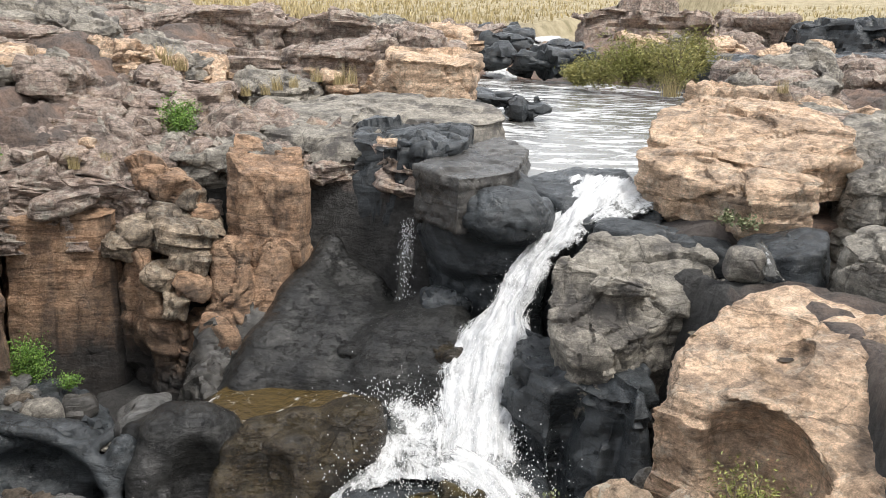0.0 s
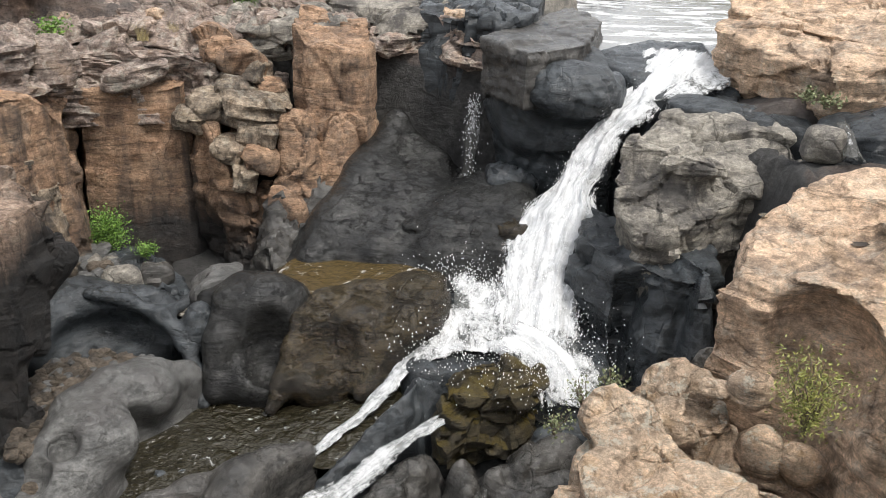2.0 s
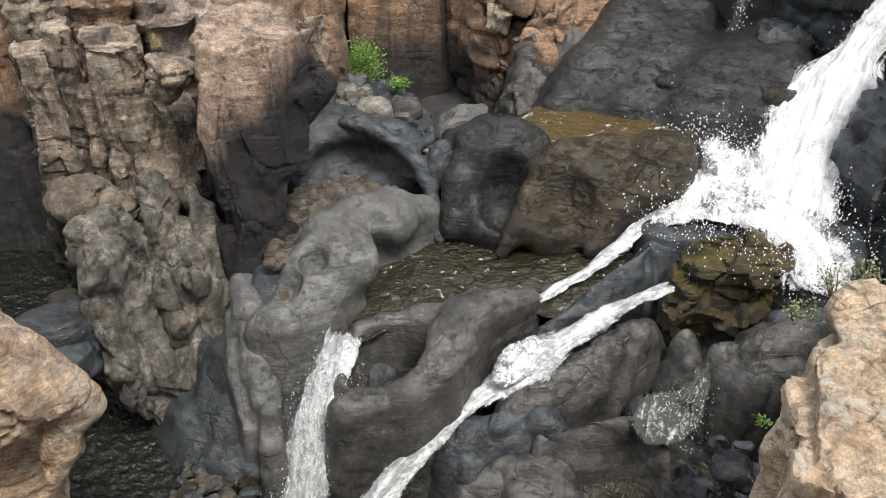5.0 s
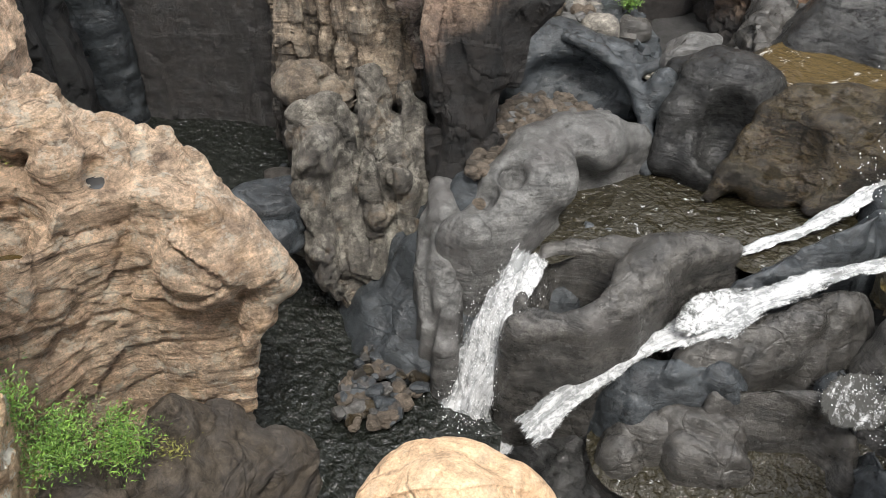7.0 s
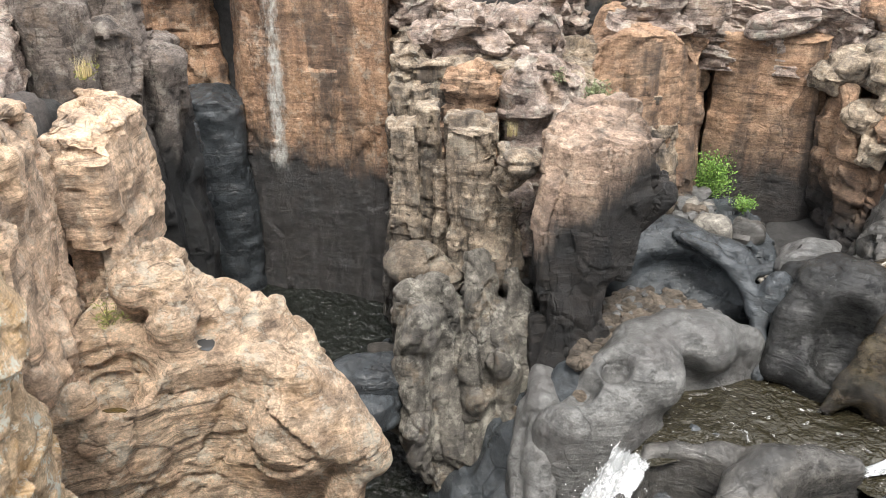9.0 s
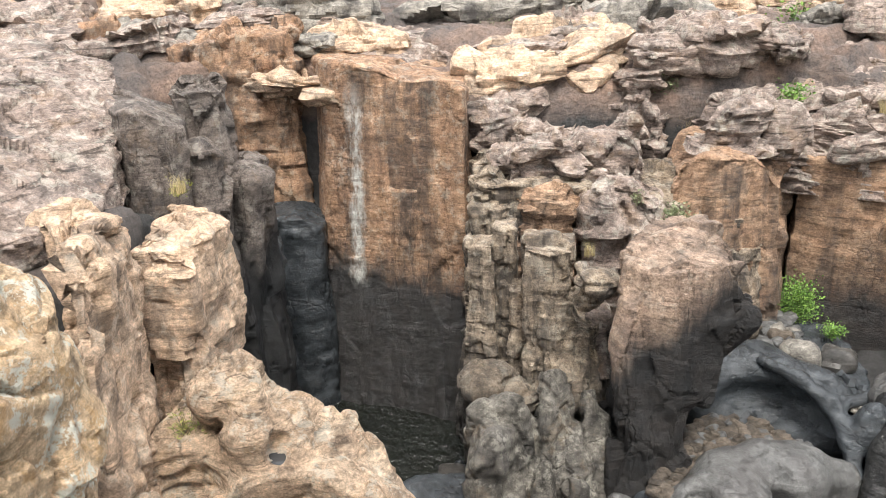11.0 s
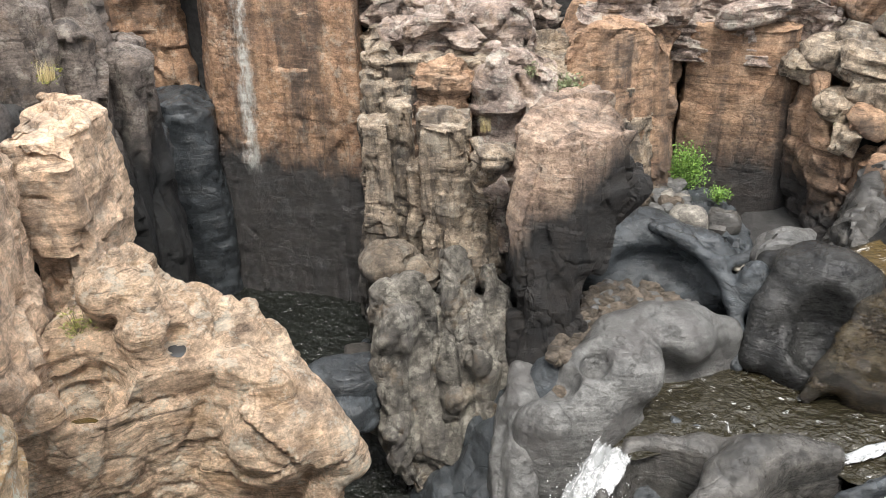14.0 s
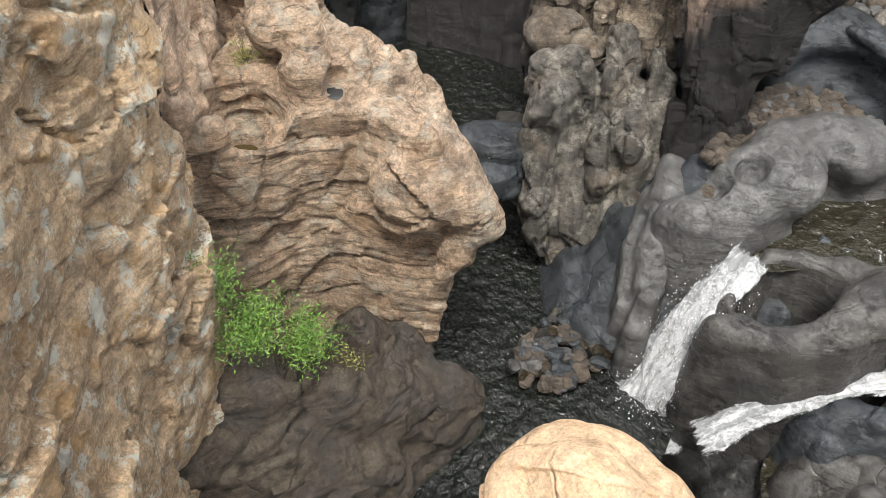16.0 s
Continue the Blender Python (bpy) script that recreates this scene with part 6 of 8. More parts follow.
# dark polished rock; its black also carries the recess's shadow
rock("recess_wall", [(-2.71, 18.20, 6.17), (-2.01, 18.49, 6.27), (-0.77, 18.38, 6.08), (-0.01, 17.60, 5.65), (-0.01, 19.10, 5.65), (-0.83, 19.88, 6.08), (-2.18, 19.98, 6.27), (-2.93, 19.68, 6.17)], 2, M_DARK, "black water-hollowed wall of the recess, its shadow in the colour", rough=0.2, scoop=0.25)
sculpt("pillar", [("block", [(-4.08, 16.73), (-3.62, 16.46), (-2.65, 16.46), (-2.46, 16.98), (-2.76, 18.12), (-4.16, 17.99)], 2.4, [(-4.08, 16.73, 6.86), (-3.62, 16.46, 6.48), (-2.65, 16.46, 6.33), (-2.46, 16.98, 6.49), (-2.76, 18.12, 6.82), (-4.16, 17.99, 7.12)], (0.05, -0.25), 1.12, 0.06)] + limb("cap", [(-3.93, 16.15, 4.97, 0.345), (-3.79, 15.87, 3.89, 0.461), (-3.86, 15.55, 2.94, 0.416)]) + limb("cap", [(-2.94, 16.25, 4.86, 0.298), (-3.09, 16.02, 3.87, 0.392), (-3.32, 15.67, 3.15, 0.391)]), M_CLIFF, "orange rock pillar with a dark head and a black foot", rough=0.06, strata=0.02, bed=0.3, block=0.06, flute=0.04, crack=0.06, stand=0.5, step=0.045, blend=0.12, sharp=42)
boulder("fallen_block", (0.38, 15.40, 4.23), (0.48, 0.39, 0.34), M_DARK, "black angular rock beside the thin fall", turn=(0, 20, -1), rough=0.1, block=0.08, power=3)
boulder("fallen_block", (-0.70, 15.78, 3.82), (0.39, 0.31, 0.18), M_DARK, "wet black rock below the thin fall", turn=(0, 0, 3), rough=0.08)
rock("shelf", [(-4.05, 12.79, 3.08), (-3.90, 13.35, 3.10), (-3.49, 14.19, 3.12), (-2.10, 14.72, 3.12), (-1.06, 13.85, 3.12), (-1.46, 12.98, 3.12), (-2.38, 12.67, 3.10), (-3.09, 12.46, 3.08)], 1.5, M_WET, "wet brown rock shelf under a film of water", rough=0.05, dome=0)
sculpt("spine", limb("back", [(-6.37, 8.5, 2.1, 0.258), (-6.23, 8.35, 1.99, 0.273), (-6.05, 8.12, 1.86, 0.303), (-5.7, 7.69, 1.49, 0.282), (-5.34, 7.26, 1.16, 0.228), (-5.18, 6.95, 0.8, 0.212)], 0.05, -0.8) + limb("back", [(-6.39, 8.16, 1.76, 0.189), (-6.26, 7.99, 1.63, 0.204), (-5.99, 7.61, 1.31, 0.202), (-5.58, 7.09, 0.87, 0.182)], 0.05, -0.8), M_GREY, "pale grey rock spine along a crack", rough=0.07, flute=0.06, scoop=0.06, crack=0.04, step=0.036, blend=0.1)
sculpt("boulder", limb("cap", [(-5.67, 8.87, 2.14, 0.221), (-5.66, 8.58, 2.06, 0.255)]), M_COBBLE, "brown rounded boulder wedged beside the grey rock", rough=0.04, step=0.03, strata=0.01, bed=0.08)
rock("gully_floor", [(-7.67, 13.92, 2.71), (-7.43, 14.61, 2.79), (-6.49, 14.84, 2.77), (-5.52, 13.84, 2.64), (-4.68, 12.45, 2.74), (-5.56, 12.84, 2.78), (-6.45, 12.75, 2.72)], 1.2, M_DARK, "rubble-strewn floor of the side gully", rough=0.1, block=0.08)
rock("lobe", [(-4.73, 12.11, 3.17), (-4.52, 12.51, 3.26), (-4.07, 12.66, 3.27), (-4.31, 13.42, 3.27), (-4.80, 13.26, 3.26), (-5.02, 12.85, 3.17)], 1.5, M_GREY, "grey layered lobe beside the gully", rough=0.1, strata=0.05, scoop=0.08)

# ---- rocks of the lower stream ----
boulder("rubble_stone", (0.60, 7.85, 1.68), (0.18, 0.14, 0.12), M_DARK, "small dark broken stone", turn=(0, 0, -5), rough=0.04, block=0.05, power=3.5, step=0.04, group="rubble by the outcrop")
boulder("rubble_stone", (0.65, 7.85, 2.09), (0.14, 0.11, 0.08), M_DARK, "small dark broken stone", turn=(0, 0, -5), rough=0.04, block=0.05, power=3.5, step=0.04, group="rubble by the outcrop")
boulder("rubble_stone", (0.87, 7.82, 1.63), (0.18, 0.15, 0.15), M_DARK, "small dark broken stone", turn=(0, 0, -7), rough=0.04, block=0.05, power=3.5, step=0.04, group="rubble by the outcrop")
boulder("rubble_stone", (0.46, 7.86, 2.10), (0.11, 0.08, 0.08), M_DARK, "small dark broken stone", turn=(0, 0, -4), rough=0.04, block=0.05, power=3.5, step=0.04, group="rubble by the outcrop")
boulder("rubble_stone", (0.72, 7.84, 1.35), (0.22, 0.18, 0.15), M_DARK, "small dark broken stone", turn=(0, 0, -6), rough=0.04, block=0.05, power=3.5, step=0.04, group="rubble by the outcrop")
boulder("rubble_stone", (0.90, 7.82, 2.12), (0.14, 0.11, 0.11), M_DARK, "small dark broken stone", turn=(0, 0, -7), rough=0.04, block=0.05, power=3.5, step=0.04, group="rubble by the outcrop")
boulder("rubble_stone", (0.35, 7.87, 1.96), (0.11, 0.09, 0.07), M_DARK, "small dark broken stone", turn=(0, 0, -3), rough=0.04, block=0.05, power=3.5, step=0.04, group="rubble by the outcrop")
boulder("pool_rock", (-8.43, 6.95, 1.88), (0.65, 0.52, 0.38), M_DARK, "dark rounded rock standing in the pool", turn=(0, 0, 52), rough=0.08, scoop=0.08)
boulder("pool_rock", (-8.18, 6.63, 1.67), (0.55, 0.44, 0.34), M_DARK, "dark rounded rock standing in the pool", turn=(0, 0, 52), rough=0.08, scoop=0.08)
boulder("pool_rock", (-8.60, 7.38, 2.09), (0.26, 0.21, 0.11), M_COLUMN, "tan flat rock by the pool", turn=(0, 0, 50), rough=0.05)
boulder("boulder", (-6.22, 12.87, 2.92), (0.33, 0.26, 0.35), M_DOME, "pale pitted boulder in the gully", turn=(0, 0, 26), rough=0.06, power=2.8)
boulder("boulder", (-5.84, 13.38, 2.92), (0.31, 0.25, 0.27), M_SLATE, "dark pitted boulder in the gully", turn=(0, 0, 24), rough=0.08, block=0.05)
boulder("boulder", (-6.19, 6.24, -0.00), (0.17, 0.10, 0.40), M_COLUMN, "pale rock fin beside the gravel bed", turn=(0, 0, 77), rough=0.05)
boulder("fallen_block", (-1.05, 14.66, 3.61), (0.63, 0.50, 0.25), M_SHINE, "black wet rock step in the recess", turn=(0, 0, 4), rough=0.1, block=0.05, power=3)
boulder("fallen_block", (0.09, 14.40, 3.64), (0.62, 0.49, 0.29), M_SHINE, "black wet rock step in the recess", turn=(0, 0, 0), rough=0.1, block=0.05, power=3)
boulder("fallen_block", (0.49, 13.89, 3.65), (0.40, 0.32, 0.44), M_WET, "brown wet rock beside the waterfall", turn=(0, 0, -2), rough=0.1, block=0.05, power=3)
rock("cliff_block", [(-4.54, 15.34, 3.73), (-4.09, 15.26, 3.94), (-3.48, 14.90, 3.65), (-3.69, 15.78, 3.65), (-4.32, 16.13, 3.94), (-4.80, 16.20, 3.73)], 2.4, M_CLIFF, "orange-stained rock foot at the mouth of the gully", rough=0.1, flute=0.1, block=0.05, stand=0.5)
worn("stream_bed", [((-4.60, 8.83, 0.95), (-3.39, 9.22, 1.00), 2.2), ((-3.39, 9.22, 1.00), (-2.48, 10.58, 1.10), 2.2), ((-2.48, 10.58, 1.10), (-1.42, 11.84, 1.40), 2.2), ((-6.53, 10.84, 0.80), (-5.46, 11.87, 1.00), 2), ((-5.46, 11.87, 1.00), (-3.51, 12.44, 1.10), 2), ((-4.25, 7.78, 0.20), (-3.30, 8.04, 0.30), 1.8), ((-3.30, 8.04, 0.30), (-2.33, 8.67, 0.50), 1.8), ((-2.33, 8.67, 0.50), (-0.83, 9.15, 0.80), 1.8), ((-0.83, 9.15, 0.80), (0.45, 9.78, 1.10), 1.8), ((-2.74, 7.45, 0.00), (-1.32, 8.10, 0.10), 1.8), ((-1.32, 8.10, 0.10), (0.44, 8.61, 0.50), 1.8), ((-5.47, 8.68, 0.10), (-4.97, 7.31, -0.30), 1), ((-1.84, 9.92, 0.90), (-0.39, 10.96, 1.40), 1.6), ((-0.39, 10.96, 1.40), (1.20, 11.41, 1.50), 1.6)], -0.7, M_SHINE, "dark wet rock bed of the lower stream", steep=1.6, step=0.06, scoop=0.12, rough=0.1)
sculpt("hole_rock", limb("back", [(-4.59, 11.08, 2.28, 0.316), (-4.94, 10.67, 2.48, 0.309), (-5.28, 10.15, 2.53, 0.355), (-5.45, 9.6, 2.46, 0.417), (-5.42, 8.95, 2.31, 0.438), (-5.3, 8.49, 2.19, 0.427), (-5.48, 8.05, 2.01, 0.342), (-5.74, 7.91, 1.89, 0.246)], 0.12, 0.0) + limb("back", [(-5.41, 9.69, 2.36, 0.35), (-5.05, 9.19, 2.0, 0.342), (-5.04, 8.62, 1.83, 0.284)], 0.12, 0.0) + [("egg", (-5.05, 9.2, 2.51), (0.55, 0.6, 0.42), 40), ("egg", (-5.27, 8.71, 2.02), (0.42, 0.42, 0.5), 40), ("egg", (-4.84, 10.21, 2.48), (0.5, 0.4, 0.35), 40)], M_GREY, "smooth grey rock with a small round pothole", cuts=[("egg", (-5.3, 8.73, 2.65), (0.12, 0.12, 0.22)), ("egg", (-4.72, 9.57, 2.08), (0.35, 0.4, 0.5), 0), ("egg", (-5.54, 8.29, 2.4), (0.2, 0.2, 0.25))], rough=0.05, scoop=0.06, crack=0.015, step=0.034, blend=0.3)
sculpt("arch_rock", limb("cap", [(-6.36, 11.92, 3.21, 0.099), (-5.71, 11.9, 3.14, 0.107), (-5.15, 11.86, 2.94, 0.135), (-4.73, 11.61, 2.63, 0.142), (-4.46, 11.3, 2.25, 0.141), (-4.29, 11.01, 1.91, 0.13)]) + limb("cap", [(-5.15, 11.86, 2.94, 0.115), (-4.87, 12.41, 2.95, 0.118), (-4.55, 12.68, 3.01, 0.119)]) + [("egg", (-4.57, 11.93, 2.64), (0.3, 0.4, 0.55))], M_DARK, "thin dark rock lip arching over a black hollow", rough=0.04, scoop=0.04, crack=0.02, step=0.034, blend=0.12)
# the shadow inside the hollow is put into this wall's black colour
sculpt("recess_wall", [("egg", (-5.75, 12.38, 2.26), (0.9, 0.6, 0.9)), ("egg", (-6.64, 12.23, 2.24), (0.9, 0.7, 1.1)), ("egg", (-7.0, 11.66, 2.28), (0.6, 0.6, 0.9))], M_DARK, "wall of the hollow under the rock lip, its shadow coloured black", cuts=[("egg", (-5.77, 11.32, 2.62), (0.95, 0.85, 0.5), 0)], rough=0.05, scoop=0.05, crack=0.02, step=0.05, blend=0.2)
sculpt("shelf_lobe", limb("back", [(-4.51, 12.27, 3.0, 0.232), (-3.95, 12.37, 3.17, 0.326), (-3.13, 12.41, 3.13, 0.247)], 0.18, 1.0) + limb("cap", [(-4.07, 11.99, 3.18, 0.282), (-4.17, 11.55, 2.68, 0.242), (-4.12, 11.17, 2.05, 0.224)]) + [("egg", (-3.53, 12.2, 2.61), (0.8, 0.8, 1.0)), ("egg", (-3.5, 11.68, 2.04), (0.8, 0.7, 0.6))], M_SHINE, "black hollowed lobe of the rock shelf", cuts=[("egg", (-3.27, 11.36, 2.78), (0.48, 0.45, 0.72), 0)], rough=0.04, scoop=0.04, crack=0.02, step=0.034, blend=0.16)
sculpt("shelf_lobe", [("egg", (-1.93, 11.9, 2.48), (0.85, 0.6, 0.85), 20), ("egg", (-1.09, 12.36, 2.91), (0.6, 0.6, 0.75), 20), ("egg", (-2.49, 11.44, 2.1), (0.55, 0.5, 0.5), 20)] + limb("cap", [(-0.85, 12.86, 3.3, 0.209), (-1.33, 12.63, 3.26, 0.244), (-1.95, 12.41, 3.2, 0.261), (-2.56, 12.2, 3.14, 0.241), (-2.84, 11.85, 2.93, 0.22), (-2.92, 11.5, 2.65, 0.218), (-2.99, 11.15, 2.32, 0.198), (-3.18, 10.85, 1.95, 0.144)]) + limb("cap", [(-0.81, 12.39, 3.38, 0.184), (-0.96, 11.93, 3.05, 0.216), (-1.42, 11.48, 2.64, 0.196), (-1.79, 11.09, 2.2, 0.178)]) + limb("back", [(-2.5, 12.4, 2.62, 0.5), (-1.25, 12.92, 2.81, 0.5)], 0.1, 1.0), M_WET, "brown wet lobe of the rock shelf", cuts=[("egg", (-2.32, 11.28, 2.94), (0.42, 0.4, 0.42)), ("egg", (-1.36, 11.05, 2.79), (0.3, 0.35, 0.5))], rough=0.05, scoop=0.08, crack=0.03, step=0.034, blend=0.2)
sculpt("ramp", limb("back", [(-2.01, 16.89, 4.91, 0.306), (-2.44, 15.84, 4.08, 0.339), (-2.86, 14.78, 3.47, 0.325), (-3.18, 13.98, 3.06, 0.273)], 0.75, 2.5) + limb("back", [(-1.15, 16.44, 4.18, 0.3), (-1.49, 15.36, 3.6, 0.441), (-1.99, 14.23, 3.12, 0.42)], 0.9, 2.5) + limb("back", [(-0.2, 15.55, 3.93, 0.441), (-0.48, 14.62, 3.48, 0.528), (-0.75, 14.08, 3.25, 0.411)], 0.5, 2.5) + limb("back", [(0.43, 15.35, 4.26, 0.325), (0.55, 14.44, 3.82, 0.352), (0.36, 13.75, 3.45, 0.301)], 0.35, 2.5), M_SHINE, "black polished rock ramp running down to the stream", rough=0.05, scoop=0.06, crack=0.02, step=0.05, blend=0.8)
worn("apron", [((-3.82, 16.26, 4.66), (-3.46, 15.83, 4.23), 0.6), ((-3.46, 15.83, 4.23), (-3.25, 15.05, 3.60), 0.6), ((-3.89, 15.31, 3.82), (-3.93, 14.58, 3.32), 0.6), ((-3.93, 14.58, 3.32), (-3.91, 14.07, 2.99), 0.6), ((-3.20, 16.19, 4.47), (-2.97, 15.52, 3.89), 0.5)], 2.4, M_SLATE, "grey-brown water-worn foot of the pillar", steep=2.6, rough=0.14, scoop=0.14, block=0.08, step=0.045, strata=0.04)
rock("falls_wall", [(1.33, 12.68, 4.39), (1.65, 12.29, 4.37), (1.87, 11.85, 4.20), (2.12, 11.91, 4.36), (2.48, 11.54, 4.36), (2.72, 11.28, 4.40), (3.17, 11.05, 4.61), (3.62, 12.59, 4.61), (3.10, 12.83, 4.40), (2.82, 13.10, 4.36), (2.41, 13.49, 4.36), (2.12, 13.43, 4.20), (1.87, 13.88, 4.37), (1.50, 14.27, 4.39)], 1.0, M_DARK, "black polished rock wall beside the waterfall", rough=0.16, flute=0.22, scoop=0.2, flare=0.25, block=0.05, edge=0.15)
sculpt("terrace_rock", limb("back", [(-2.43, 9.82, 2.0, 0.167), (-2.81, 9.47, 2.02, 0.246), (-3.1, 9.05, 2.02, 0.338), (-3.15, 8.54, 1.93, 0.377), (-3.2, 8.07, 1.83, 0.338), (-3.44, 7.65, 1.73, 0.288), (-3.89, 7.4, 1.63, 0.259), (-4.12, 7.21, 1.57, 0.259)], 0.1, -0.5) + limb("back", [(-3.15, 9.21, 1.99, 0.244), (-3.76, 9.02, 1.88, 0.197), (-4.25, 8.74, 1.82, 0.148), (-4.51, 8.56, 1.77, 0.115), (-4.48, 8.09, 1.72, 0.112), (-4.33, 7.62, 1.62, 0.156)], 0.1, -0.5), M_SLATE, "smooth grey-brown rock curling round a deep pit", cuts=[("egg", (-3.91, 8.07, 1.77), (0.52, 0.55, 0.6), 0)], rough=0.04, scoop=0.04, crack=0.015, step=0.03, blend=0.18)
worn("cobble_bed", [((-5.93, 8.84, 2.45), (-6.35, 9.68, 2.45), 0.8), ((-6.35, 9.68, 2.45), (-6.3, 10.52, 2.45), 0.8), ((-6.3, 10.52, 2.45), (-5.79, 11.0, 2.45), 0.8), ((-5.79, 11.0, 2.45), (-5.1, 11.08, 2.45), 0.8)], 0, M_DARK, "dark floor of the cobble hollow", steep=1.2)
worn("stream_rock", [((-4.29, 9.25, 1.90), (-4.01, 9.43, 1.95), 0.35), ((-4.42, 9.13, 1.85), (-4.41, 9.13, 1.85), 0.3)], 1, M_DARK, "dark broken rock in the stream", block=0.08, step=0.03)
worn("stream_rock", [((-2.07, 9.38, 1.95), (-1.59, 10.12, 2.30), 0.42), ((-1.59, 10.12, 2.30), (-1.14, 10.58, 2.60), 0.42), ((-1.14, 10.58, 2.60), (-0.96, 10.80, 2.75), 0.42), ((-0.97, 10.88, 2.70), (-0.66, 11.07, 2.60), 0.35)], 0.8, M_DARK, "long black rock dividing the stream", steep=5, scoop=0.1, step=0.03)
worn("stream_rock", [((-2.17, 8.29, 1.50), (-1.64, 8.85, 1.75), 0.5), ((-1.64, 8.85, 1.75), (-1.10, 9.42, 2.05), 0.5), ((-1.10, 9.42, 2.05), (-0.73, 9.88, 2.15), 0.5), ((-1.49, 9.21, 1.80), (-0.85, 9.71, 2.10), 0.6)], 0.2, M_SLATE, "long dark smooth rock beside the white channel", steep=5, scoop=0.08, step=0.03)
rock("mossy_boulder", [(-0.57, 10.64, 2.70), (-0.39, 10.68, 3.00), (0.06, 10.91, 3.10), (0.59, 10.96, 3.05), (1.02, 10.85, 2.80), (0.74, 10.48, 2.82), (0.10, 10.25, 2.85), (-0.27, 10.30, 2.80)], 1.5, M_MOSS, "angular boulder with olive moss on top", rough=0.08, block=0.12, flare=-0.1, edge=0.05, dome=0.12, soft=1, step=0.035)
worn("stream_rock", [((-0.22, 9.81, 2.10), (-0.10, 9.60, 2.00), 0.45)], 0.8, M_SLATE, "small dark rounded rock", steep=5, step=0.03)
worn("stream_rock", [((0.36, 9.65, 2.10), (0.68, 9.89, 2.20), 0.7), ((0.68, 9.89, 2.20), (1.22, 10.28, 2.30), 0.7), ((0.53, 9.48, 2.00), (1.16, 9.71, 2.00), 0.7)], 0.6, M_SLATE, "dark rounded rock with a vertical crack", steep=5, step=0.03, crack=0.08)
worn("stream_rock", [((1.07, 10.29, 2.30), (1.73, 10.52, 2.50), 0.6)], 0.8, M_DARK, "dark rounded rock beside the outcrop", step=0.035)
worn("stream_rock", [((-2.85, 7.74, 1.15), (-2.33, 8.06, 1.35), 0.5), ((-2.33, 8.06, 1.35), (-1.79, 8.32, 1.50), 0.5), ((-2.59, 7.67, 1.05), (-2.58, 7.67, 1.05), 0.4)], 0.1, M_DARK, "dark flat wet rock beside the channel", step=0.03, steep=4)
worn("stream_rock", [((-1.71, 8.07, 1.25), (-1.12, 8.40, 1.40), 0.22), ((-1.12, 8.40, 1.40), (-0.64, 8.58, 1.45), 0.22), ((-0.64, 8.58, 1.40), (-0.13, 8.44, 1.10), 0.22), ((-0.13, 8.44, 1.10), (0.02, 8.17, 0.80), 0.22)], 0.1, M_SLATE, "curved dark rock with an olive waterline", step=0.03)
worn("stream_rock", [((-2.03, 7.77, 0.95), (-1.43, 7.94, 0.95), 0.55), ((-1.75, 7.51, 0.80), (-1.28, 7.69, 0.80), 0.6)], -0.4, M_SLATE, "grey rounded rock with a pale stain", step=0.03, scoop=0.04)
worn("stream_rock", [((-2.51, 7.47, 0.75), (-2.25, 7.63, 0.80), 0.5), ((-2.50, 7.21, 0.60), (-2.49, 7.21, 0.60), 0.5)], -0.4, M_SLATE, "grey rounded rock in the stream", step=0.03, scoop=0.04)
worn("stream_rock", [((0.15, 8.44, 1.10), (0.47, 8.31, 0.95), 0.4)], 0.1, M_DARK, "dark angular rock among rubble", block=0.06, step=0.03)
worn("stream_rock", [((-0.52, 8.91, 1.75), (-0.38, 8.85, 1.65), 0.25)], 0.8, M_DARK, "dark rock in the little fall", step=0.03)
worn("chute_bed", [((-4.57, 8.51, 1.55), (-4.54, 7.12, -0.57), 0.8)], -0.5, M_DARK, "black rock trough under the chute", steep=2.2)
rock("landing", [(-1.28, 14.08, 3.00), (0.04, 14.66, 3.00), (0.86, 14.15, 3.00), (1.72, 13.34, 2.90), (2.06, 11.82, 2.70), (1.60, 10.36, 2.60), (0.97, 10.64, 2.65), (0.14, 11.22, 2.70), (-1.22, 11.04, 2.65), (-1.12, 12.51, 2.80)], 1.2, M_DARK, "black rock under the churning water", rough=0.1, edge=0.15, dome=0.05)
rock("lip", [(1.61, 16.92, 6.47), (2.29, 17.45, 6.61), (3.30, 17.90, 6.69), (4.04, 16.72, 6.80), (4.39, 14.66, 6.20), (3.01, 14.80, 6.15), (2.57, 15.18, 6.12), (2.35, 15.62, 6.39)], 3.0, M_DARK, "black rock lip that the river pours over", rough=0.12, edge=0.15, dome=0.05, scoop=0.06)

# ---- water ----

def thinning(me, much):
    """How thin the water is at each point: 1 where it tears open."""
    layer = me.attributes.new("thin", "FLOAT", "POINT")
    layer.data.foreach_set("value", np.ascontiguousarray(much, np.float32))


def flowing(me, across, along):
    """The run of the water at each point: metres across it and along it."""
    layer = me.attributes.new("flow", "FLOAT_VECTOR", "POINT")
    layer.data.foreach_set("vector", np.ascontiguousarray(np.c_[across, along, 0 * along], np.float32).ravel())


